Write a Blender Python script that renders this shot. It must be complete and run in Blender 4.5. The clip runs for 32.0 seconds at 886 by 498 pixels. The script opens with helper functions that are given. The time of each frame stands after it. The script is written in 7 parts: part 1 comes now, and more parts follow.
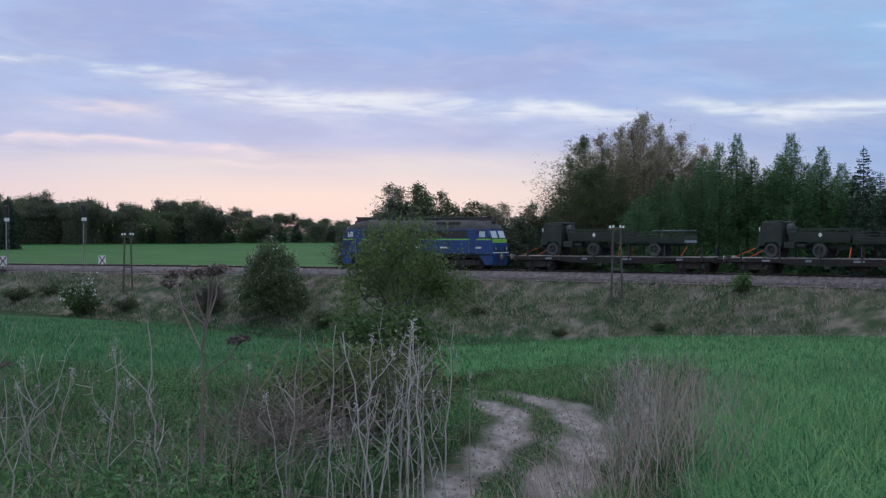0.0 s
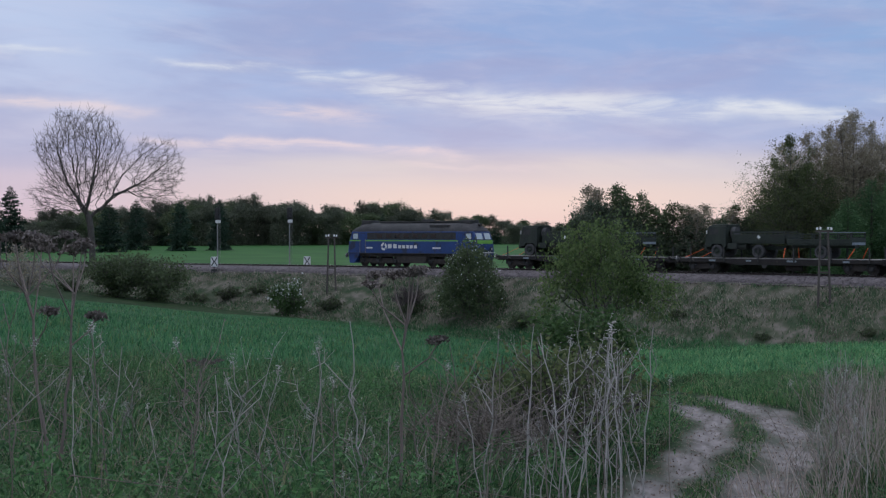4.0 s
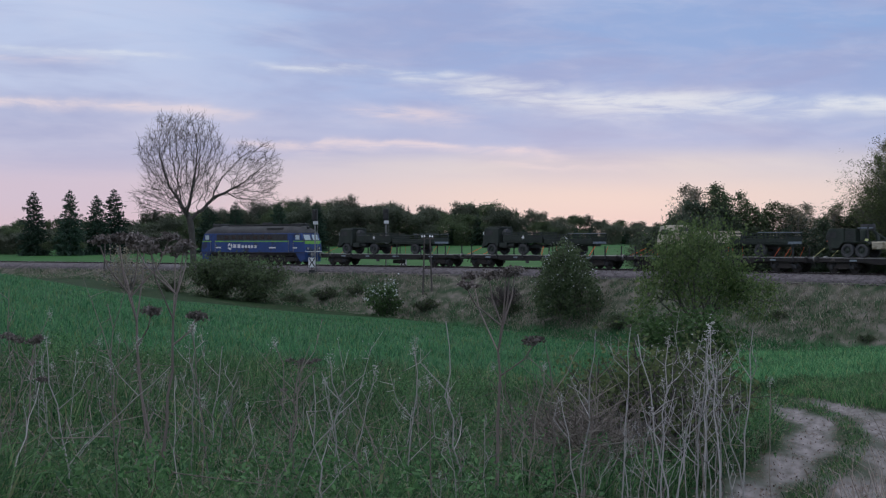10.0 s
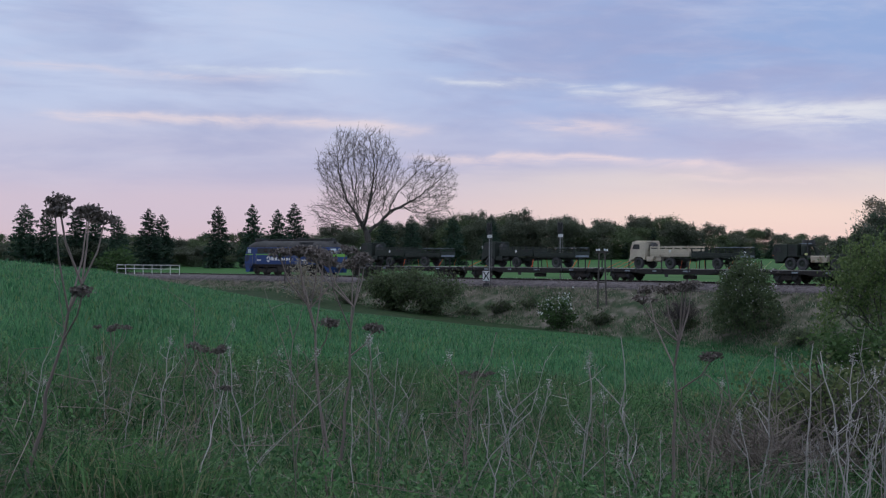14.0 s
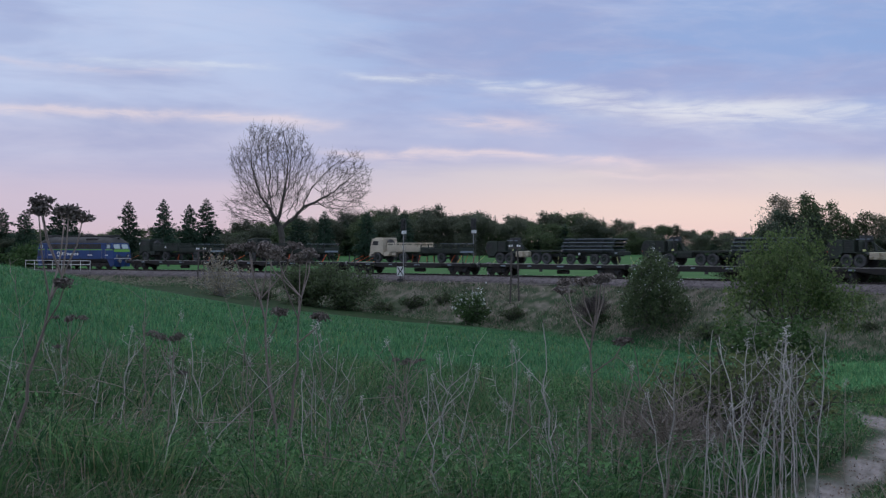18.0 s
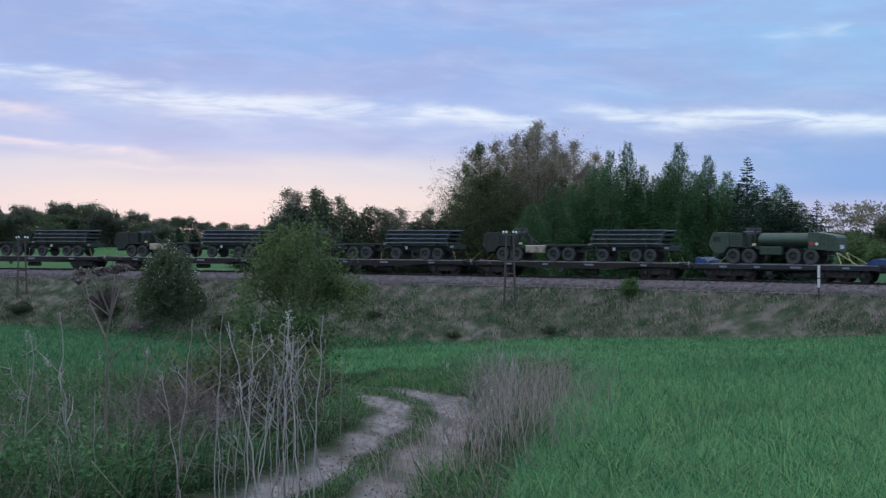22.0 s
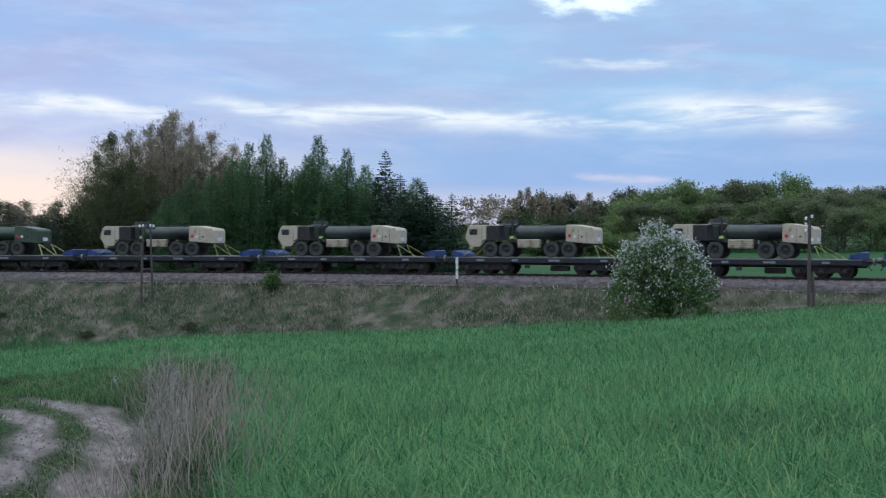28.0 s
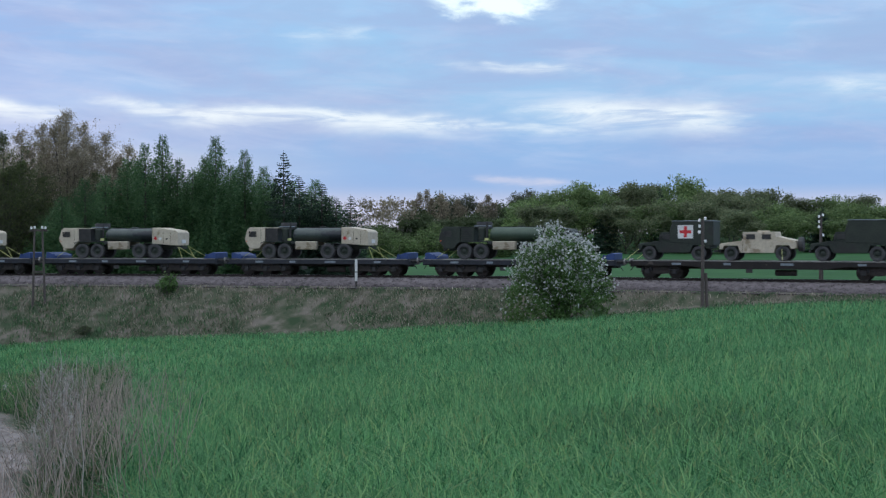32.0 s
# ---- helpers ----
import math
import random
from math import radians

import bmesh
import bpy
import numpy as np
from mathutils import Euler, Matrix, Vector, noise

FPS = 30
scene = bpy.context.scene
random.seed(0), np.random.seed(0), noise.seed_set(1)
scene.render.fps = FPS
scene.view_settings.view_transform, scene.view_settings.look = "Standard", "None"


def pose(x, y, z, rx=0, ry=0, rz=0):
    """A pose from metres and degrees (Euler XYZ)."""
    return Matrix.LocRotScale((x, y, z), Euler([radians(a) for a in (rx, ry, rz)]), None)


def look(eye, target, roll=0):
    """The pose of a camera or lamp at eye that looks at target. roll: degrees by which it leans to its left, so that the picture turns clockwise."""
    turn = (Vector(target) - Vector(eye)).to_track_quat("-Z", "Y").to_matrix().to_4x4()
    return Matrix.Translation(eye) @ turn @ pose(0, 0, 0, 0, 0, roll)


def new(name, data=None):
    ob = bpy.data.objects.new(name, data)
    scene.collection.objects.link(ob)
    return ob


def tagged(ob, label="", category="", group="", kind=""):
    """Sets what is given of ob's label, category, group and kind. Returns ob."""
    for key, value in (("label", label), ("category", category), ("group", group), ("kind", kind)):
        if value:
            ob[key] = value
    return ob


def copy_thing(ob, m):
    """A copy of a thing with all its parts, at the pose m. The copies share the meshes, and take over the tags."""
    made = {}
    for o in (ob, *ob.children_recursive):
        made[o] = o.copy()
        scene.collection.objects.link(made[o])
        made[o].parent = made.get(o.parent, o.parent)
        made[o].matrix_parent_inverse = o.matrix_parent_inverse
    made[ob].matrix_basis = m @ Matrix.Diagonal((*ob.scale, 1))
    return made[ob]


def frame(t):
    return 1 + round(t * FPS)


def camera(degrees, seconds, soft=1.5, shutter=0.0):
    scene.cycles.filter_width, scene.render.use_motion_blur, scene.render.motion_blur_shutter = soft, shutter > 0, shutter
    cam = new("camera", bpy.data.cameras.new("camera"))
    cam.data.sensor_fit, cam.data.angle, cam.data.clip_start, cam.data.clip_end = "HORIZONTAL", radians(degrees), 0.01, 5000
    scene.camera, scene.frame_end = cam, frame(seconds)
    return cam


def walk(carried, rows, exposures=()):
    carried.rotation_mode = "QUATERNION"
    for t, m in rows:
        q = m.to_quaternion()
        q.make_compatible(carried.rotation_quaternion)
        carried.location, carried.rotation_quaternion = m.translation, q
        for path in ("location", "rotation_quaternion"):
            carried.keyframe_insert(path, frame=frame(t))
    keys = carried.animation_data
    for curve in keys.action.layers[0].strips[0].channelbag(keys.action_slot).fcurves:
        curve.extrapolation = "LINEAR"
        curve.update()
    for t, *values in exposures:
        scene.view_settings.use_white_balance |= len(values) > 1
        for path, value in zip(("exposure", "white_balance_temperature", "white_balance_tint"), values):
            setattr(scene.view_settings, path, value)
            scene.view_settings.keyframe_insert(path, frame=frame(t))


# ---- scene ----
# ---- camera ----
EYE = 1.7                      # the lens stands this high over the ground at its foot
cam = camera(37.8, 32.0, soft=1.25, shutter=0.25)
# seconds, yaw (to the left), pitch, lean, metres ahead of the tripod's middle place
ROWS = [
    (0.0, -0.01, -0.57, 0.02, 0.00),
    (0.5, 1.63, -0.56, 0.00, 0.00),
    (1.0, 3.11, -0.53, -0.00, 0.00),
    (1.5, 4.45, -0.53, -0.03, 0.00),
    (2.0, 5.66, -0.51, -0.03, 0.00),
    (2.5, 6.69, -0.51, -0.05, 0.00),
    (3.0, 7.69, -0.50, -0.01, 0.00),
    (3.5, 8.26, -0.49, -0.05, 0.00),
    (5.5, 11.25, -0.52, 0.11, 0.00),
    (6.0, 12.58, -0.50, 0.12, 0.00),
    (6.5, 13.76, -0.47, 0.14, 0.00),
    (7.0, 14.46, -0.45, 0.12, 0.00),
    (7.5, 14.62, -0.45, 0.11, 0.00),
    (8.0, 13.88, -0.46, 0.07, 0.00),
    (8.5, 13.14, -0.47, 0.12, 0.00),
    (9.0, 12.94, -0.47, 0.10, 0.00),
    (9.5, 13.00, -0.47, 0.13, 0.00),
    (10.0, 12.99, -0.47, 0.13, 0.00),
    (10.5, 12.99, -0.47, 0.12, 0.00),
    (11.0, 12.98, -0.47, 0.12, 0.00),
    (11.5, 12.98, -0.47, 0.11, 0.00),
    (12.0, 14.41, -0.39, 0.08, 0.00),
    (12.5, 16.69, -0.29, 0.04, 0.00),
    (13.0, 18.42, -0.06, -0.03, 0.00),
    (13.5, 19.98, 0.12, -0.01, 0.00),
    (14.0, 20.69, 0.14, 0.02, 0.00),
    (14.5, 20.94, 0.14, -0.02, 0.00),
    (16.5, 19.62, 0.11, -0.01, 0.00),
    (17.0, 18.94, 0.07, -0.02, 0.00),
    (17.5, 18.00, 0.02, -0.02, -0.15),
    (18.0, 16.81, -0.05, -0.04, -1.00),
    (18.5, 15.56, -0.03, -0.12, -2.00),
    (19.0, 13.76, -0.02, -0.23, -2.20),
    (19.5, 8.87, -0.12, -0.16, -2.20),
    (20.0, 5.66, -0.15, -0.13, -2.20),
    (20.5, 2.74, -0.21, -0.12, -2.20),
    (21.0, -0.25, -0.24, -0.14, -2.20),
    (21.5, -2.44, -0.29, -0.20, -2.10),
    (22.0, -4.42, -0.36, -0.20, -1.80),
    (22.5, -6.77, -0.40, -0.19, -1.40),
    (23.0, -9.24, -0.46, -0.21, -1.00),
    (23.5, -11.60, -0.52, -0.22, -0.60),
    (24.0, -13.82, -0.56, -0.13, -0.30),
    (24.5, -15.84, -0.61, -0.11, -0.10),
    (25.0, -16.88, -0.64, -0.06, 0.00),
    (25.5, -16.90, -0.64, -0.12, 0.00),
    (27.5, -19.45, -0.63, 0.07, 0.00),
    (28.0, -20.56, -0.63, 0.06, 0.00),
    (28.5, -21.52, -0.62, 0.09, 0.00),
    (29.0, -22.52, -0.58, 0.14, 0.00),
    (29.5, -23.48, -0.55, 0.16, 0.00),
    (30.0, -24.35, -0.54, 0.13, 0.00),
    (30.5, -24.54, -0.54, 0.14, 0.00),
    (31.0, -24.20, -0.53, 0.18, 0.00),
    (31.5, -24.32, -0.52, 0.06, 0.00),
    (32.0, -25.02, -0.55, 0.10, 0.00),
]
AXIS = radians(8)              # the camera slides back along this bearing
walk(cam, [(t, pose(-math.sin(AXIS) * s, math.cos(AXIS) * s, EYE, 90 + p, r, y)) for t, y, p, r, s in ROWS],
     [(0.0, 0.06, 6250, 8), (1.2, -0.08, 6250, 9), (8.0, -0.1, 6300, 9), (17.0, -0.1, 6250, 9), (19.0, -0.15, 6000, 9), (22.0, 0.1, 5950, 6.5), (23.0, 0.24, 5950, 5), (25.0, 0.27, 6150, 3.5), (32.0, 0.22, 6300, 4)])

# ---- world and light ----
world = bpy.data.worlds.new("dusk_sky")
scene.world = world
world.use_nodes = True
wn, wl = world.node_tree.nodes, world.node_tree.links
wn.clear()


def wnode(kind, **values):
    n = wn.new(kind)
    for k, v in values.items():
        n.inputs[k].default_value = v
    return n


def wmath(op, a, b=None, c=None):
    n = wn.new("ShaderNodeMath")
    n.operation = op
    for i, v in enumerate((a, b, c)):
        if v is None:
            continue
        if isinstance(v, (int, float)):
            n.inputs[i].default_value = v
        else:
            wl.new(v, n.inputs[i])
    return n.outputs[0]


def wramp(fac, stops):
    n = wn.new("ShaderNodeValToRGB")
    n.color_ramp.interpolation = "EASE"
    e = n.color_ramp.elements
    e[0].position, e[0].color = stops[0][0], (*stops[0][1], 1)
    e[1].position, e[1].color = stops[-1][0], (*stops[-1][1], 1)
    for p, c in stops[1:-1]:
        k = e.new(p)
        k.color = (*c, 1)
    wl.new(fac, n.inputs[0])
    return n.outputs[0]


def wmix(fac, a, b):
    n = wn.new("ShaderNodeMix")
    n.data_type = "RGBA"
    if isinstance(fac, (int, float)):
        n.inputs[0].default_value = fac
    else:
        wl.new(fac, n.inputs[0])
    for i, v in ((6, a), (7, b)):
        if isinstance(v, tuple):
            n.inputs[i].default_value = (*v, 1)
        else:
            wl.new(v, n.inputs[i])
    return n.outputs[2]


coord = wn.new("ShaderNodeTexCoord").outputs["Generated"]
sep = wn.new("ShaderNodeSeparateXYZ")
wl.new(coord, sep.inputs[0])
vx, vy, vz = sep.outputs
azim = wmath("ARCTAN2", vx, vy)                      # 0 ahead, positive to the right
elev = wmath("ARCSINE", vz)
# clear dusk colours by height, warm in the west and paler to the right
HIGH = [(0.30, (0.46, 0.55, 0.82)), (0.55, (0.95, 1.02, 1.15)), (1.0, (1.25, 1.32, 1.42))]   # bright cloud overhead, out of view, added to lift the light on the ground
rosy = wramp(elev, [(0.0, (0.76, 0.58, 0.64)), (0.035, (0.72, 0.60, 0.71)), (0.075, (0.62, 0.61, 0.79)), (0.12, (0.60, 0.67, 0.89)), (0.16, (0.59, 0.68, 0.91)), *HIGH])
warm = wramp(elev, [(0.0, (0.81, 0.66, 0.65)), (0.03, (0.84, 0.715, 0.69)), (0.055, (0.73, 0.69, 0.73)), (0.075, (0.44, 0.53, 0.79)), (0.11, (0.35, 0.48, 0.79)), (0.15, (0.30, 0.45, 0.77)), *HIGH])
cool = wramp(elev, [(0.0, (0.60, 0.57, 0.68)), (0.022, (0.52, 0.54, 0.72)), (0.042, (0.28, 0.43, 0.73)), (0.07, (0.27, 0.44, 0.74)), (0.10, (0.34, 0.52, 0.78)), (0.14, (0.33, 0.52, 0.79)), (0.20, (0.37, 0.58, 0.86)), *HIGH])


def across(a, b):
    n = wn.new("ShaderNodeMapRange")
    n.interpolation_type = "SMOOTHSTEP"
    n.inputs[1].default_value, n.inputs[2].default_value = a, b
    wl.new(azim, n.inputs[0])
    return n.outputs[0]


clear = wmix(across(0.05, 0.40), wmix(across(-0.52, -0.16), rosy, warm), cool)
# soft cloud sheets, drawn out along the horizon
az_deg, el_deg = wmath("MULTIPLY", azim, 57.2958), wmath("MULTIPLY", elev, 57.2958)


def wnoise(across_, up, detail, rough, dist=0.0, w=0.0, slant=0.0):
    """Noise over the sky, in lumps of so many degrees across and up."""
    at = wn.new("ShaderNodeCombineXYZ")
    wl.new(wmath("DIVIDE", az_deg, across_), at.inputs[0])
    wl.new(wmath("DIVIDE", wmath("MULTIPLY_ADD", az_deg, slant, el_deg), up), at.inputs[1])
    n = wn.new("ShaderNodeTexNoise")
    n.noise_dimensions = "4D"
    n.inputs["W"].default_value = w
    for k, v in (("Scale", 1.0), ("Detail", detail), ("Roughness", rough), ("Distortion", dist)):
        n.inputs[k].default_value = v
    wl.new(at.outputs[0], n.inputs["Vector"])
    return n.outputs[0]


def ease(value, a, b):
    n = wn.new("ShaderNodeMapRange")
    n.interpolation_type = "SMOOTHSTEP"
    n.inputs[1].default_value, n.inputs[2].default_value = a, b
    wl.new(value, n.inputs[0])
    return n.outputs[0]


lift = ease(el_deg, 1.6, 5.0)                        # the sheets thin out towards the glow at the horizon
sheet = ease(wnoise(11, 2.0, 5, 0.55, 0.5, 3.0, 0.03), 0.38, 0.66)
rift = ease(wnoise(8, 1.5, 6, 0.58, 0.7, 8.4, 0.04), 0.48, 0.72)
fleece = ease(wnoise(3.2, 0.8, 5, 0.6, 0.4, 5.5), 0.42, 0.70)
cloud_dark = wmix(wmath("MULTIPLY", wmath("MULTIPLY", sheet, lift), 0.62), clear, (0.355, 0.405, 0.665))
cloud_dark = wmix(wmath("MULTIPLY", wmath("MULTIPLY", rift, lift), 0.27), cloud_dark, (0.70, 0.73, 0.90))
cloud_dark = wmix(wmath("MULTIPLY", wmath("MULTIPLY", fleece, lift), 0.13), cloud_dark, (0.72, 0.68, 0.84))

# long bright breaks between the sheets, each from one bearing to another, with a crisp upper and a trailing lower edge
el_bent = wmath("ADD", el_deg, wmath("ADD", wmath("MULTIPLY_ADD", wnoise(5, 2.5, 3, 0.5, 0.0, 12.3), 1.1, -0.55),
                                     wmath("MULTIPLY_ADD", wnoise(1.1, 0.5, 4, 0.6, 0.3, 2.2), 0.34, -0.17)))
az_bent = wmath("ADD", az_deg, wmath("MULTIPLY_ADD", wnoise(3, 0.6, 4, 0.6, 0.0, 6.6), 5.0, -2.5))
tatter = wmath("MULTIPLY_ADD", ease(wnoise(4.0, 0.6, 6, 0.62, 0.8, 7.9), 0.34, 0.60), 0.75, 0.25)


def streaks(rows):
    """Bearings from and to, heights there, thickness, strength, how far the lower edge trails."""
    total_ = None
    for a0, a1, e0, e1, thick, strong, trail in rows:
        k = (e1 - e0) / (a1 - a0)
        off = wmath("SUBTRACT", el_bent, wmath("MULTIPLY_ADD", az_deg, k, e0 - k * a0))
        off = wmath("MAXIMUM", wmath("DIVIDE", off, thick), wmath("DIVIDE", off, -thick * trail))
        body = wmath("POWER", 2.718, wmath("MULTIPLY", wmath("MULTIPLY", off, off), -1.0))
        fade = min(2.2, (a1 - a0) * 0.35)
        ends = wmath("MULTIPLY", ease(az_bent, a0 - fade * 0.4, a0 + fade), ease(az_bent, a1 + fade * 0.4, a1 - fade))
        one = wmath("MULTIPLY", wmath("MULTIPLY", body, ends), strong)
        total_ = one if total_ is None else wmath("MAXIMUM", total_, one)
    return wmath("MULTIPLY", total_, tatter)


white = streaks((
    (-33, -24, 8.3, 7.7, 0.14, 0.6, 1.5), (-21, -15, 7.65, 7.4, 0.14, 0.8, 1.5), (-15.5, -8.0, 7.4, 6.7, 0.16, 0.8, 2.0),
    (-13, -6.5, 6.75, 6.1, 0.22, 0.85, 3.0), (-9, 2.0, 6.2, 5.7, 0.42, 0.9, 1.8), (0.0, 8.5, 5.7, 5.45, 0.26, 1.0, 1.8),
    (10, 14.5, 5.9, 5.6, 0.26, 0.85, 1.5), (12.5, 27, 5.5, 5.0, 0.30, 1.0, 1.8), (24, 32, 4.95, 4.7, 0.16, 0.7, 1.5),
    (28.5, 38.5, 5.65, 5.25, 0.42, 1.0, 1.7), (25.5, 31.5, 7.6, 7.5, 0.15, 0.85, 1.5), (18.5, 22, 8.8, 9.0, 0.25, 0.4, 1.5),
    (41, 52, 6.4, 6.0, 0.3, 0.7, 1.5)))
rose = streaks((
    (-38, -21, 6.0, 5.55, 0.17, 0.9, 1.6), (-17, -11.5, 5.6, 5.45, 0.28, 0.75, 1.5), (-23, -7.5, 4.35, 3.9, 0.14, 0.85, 2.0),
    (-11, -4.5, 3.35, 3.2, 0.10, 0.5, 1.5), (-40, -27, 8.0, 7.6, 0.14, 0.45, 1.5), (26, 31, 2.6, 2.4, 0.14, 0.5, 1.5)))
bright = wmix(wmath("MULTIPLY", rose, 0.8), cloud_dark, (0.93, 0.78, 0.80))
bright = wmix(wmath("MULTIPLY", white, 0.88), bright, (0.86, 0.89, 0.94))
# a white break in the cloud high on the right
ga = wmath("DIVIDE", wmath("SUBTRACT", az_deg, 27.6), 3.6)
ge = wmath("DIVIDE", wmath("SUBTRACT", el_deg, 10.5), 1.5)
gap = wmath("POWER", 2.718, wmath("MULTIPLY", wmath("ADD", wmath("MULTIPLY", ga, ga), wmath("MULTIPLY", ge, ge)), -1.0))
rag = ease(wmath("MULTIPLY_ADD", wnoise(2.6, 1.1, 7, 0.58, 0.4, 5.1), 1.1, wmath("MULTIPLY", gap, 0.68)), 0.88, 1.18)
bright = wmix(rag, bright, (0.90, 1.0, 1.06))
sky = wn.new("ShaderNodeTexSky")
sky.sky_type = "NISHITA"
sky.sun_disc = False
sky.sun_elevation, sky.sun_rotation = radians(1.5), radians(-6)
skyc = wn.new("ShaderNodeVectorMath")
skyc.operation = "SCALE"
skyc.inputs["Scale"].default_value = 0.08
wl.new(sky.outputs[0], skyc.inputs[0])
# heaped grey cloud high on the right
heap_mask = wmath("MULTIPLY", wmath("MULTIPLY", across(0.12, 0.38), ease(el_deg, 6.0, 8.2)), ease(wnoise(5.5, 2.0, 7, 0.58, 0.5, 0.4), 0.44, 0.60))
bright = wmix(wmath("MULTIPLY", wmath("MULTIPLY", heap_mask, wmath("SUBTRACT", 1.0, rag)), 0.55), bright, (0.34, 0.45, 0.70))
total = wmix(0.93, skyc.outputs[0], bright)
bg = wnode("ShaderNodeBackground", Strength=1.0)
wl.new(total, bg.inputs[0])
wout = wn.new("ShaderNodeOutputWorld")
wl.new(bg.outputs[0], wout.inputs[0])

sun = new("sun", bpy.data.lights.new("sun", "SUN"))
sun.data.energy, sun.data.angle, sun.data.color = 0.35, radians(30), (1.0, 0.82, 0.72)
sun.matrix_world = look((0, 0, 0), (math.sin(radians(6)) * 1.0, -math.cos(radians(6)), -0.12))
scene.view_settings.exposure = 0.0


# ---- materials ----
def material(name, rough=0.7, metal=0.0):
    m = bpy.data.materials.new(name)
    m.use_nodes = True
    b = m.node_tree.nodes["Principled BSDF"]
    b.inputs["Roughness"].default_value, b.inputs["Metallic"].default_value = rough, metal
    return m, m.node_tree.nodes, m.node_tree.links, b


def surface(name, dark, light, scale=3.0, rough=0.7, metal=0.0, bump=0.15, fine=8.0, rand="", spread=0.25, stretch=(1, 1, 1), stain=None):
    """Two colours mixed by coarse and fine noise, with fine relief; rand 'object' or 'island' varies the pieces."""
    m, n, l, b = material(name, rough, metal)
    tc, mp = n.new("ShaderNodeTexCoord"), n.new("ShaderNodeMapping")
    mp.inputs["Scale"].default_value = stretch
    l.new(tc.outputs["Object"], mp.inputs[0])
    coarse, grain = n.new("ShaderNodeTexNoise"), n.new("ShaderNodeTexNoise")
    for node, s in ((coarse, scale), (grain, scale * fine)):
        node.inputs["Scale"].default_value, node.inputs["Detail"].default_value = s, 5
        l.new(mp.outputs[0], node.inputs["Vector"])
    add = n.new("ShaderNodeMath")
    add.operation = "MULTIPLY_ADD"
    l.new(grain.outputs[0], add.inputs[0])
    add.inputs[1].default_value = 0.5
    half = n.new("ShaderNodeMath")
    half.operation = "MULTIPLY"
    half.inputs[1].default_value = 0.5
    l.new(coarse.outputs[0], half.inputs[0])
    l.new(half.outputs[0], add.inputs[2])
    ramp = n.new("ShaderNodeValToRGB")
    e = ramp.color_ramp.elements
    e[0].position, e[0].color = 0.36, (*dark, 1)
    e[1].position, e[1].color = 0.64, (*light, 1)
    l.new(add.outputs[0], ramp.inputs[0])
    out = ramp.outputs[0]
    if stain:
        big = n.new("ShaderNodeTexNoise")
        big.inputs["Scale"].default_value, big.inputs["Detail"].default_value = stain[1], 4
        l.new(mp.outputs[0], big.inputs["Vector"])
        cut = n.new("ShaderNodeValToRGB")
        cut.color_ramp.elements[0].position, cut.color_ramp.elements[1].position = stain[2], stain[2] + 0.06
        l.new(big.outputs[0], cut.inputs[0])
        mix = n.new("ShaderNodeMix")
        mix.data_type = "RGBA"
        l.new(cut.outputs[0], mix.inputs[0])
        l.new(out, mix.inputs[6])
        mix.inputs[7].default_value = (*stain[0], 1)
        out = mix.outputs[2]
    if rand:
        info = n.new("ShaderNodeNewGeometry" if rand == "island" else "ShaderNodeObjectInfo")
        mr = n.new("ShaderNodeMapRange")
        mr.inputs[3].default_value, mr.inputs[4].default_value = 1 - spread, 1 + spread
        l.new(info.outputs["Random Per Island" if rand == "island" else "Random"], mr.inputs[0])
        hsv = n.new("ShaderNodeHueSaturation")
        l.new(out, hsv.inputs["Color"])
        l.new(mr.outputs[0], hsv.inputs["Value"])
        out = hsv.outputs[0]
    l.new(out, b.inputs["Base Color"])
    if bump:
        bp = n.new("ShaderNodeBump")
        bp.inputs["Strength"].default_value, bp.inputs["Distance"].default_value = bump, 0.02
        l.new(add.outputs[0], bp.inputs["Height"])
        l.new(bp.outputs[0], b.inputs["Normal"])
    return m


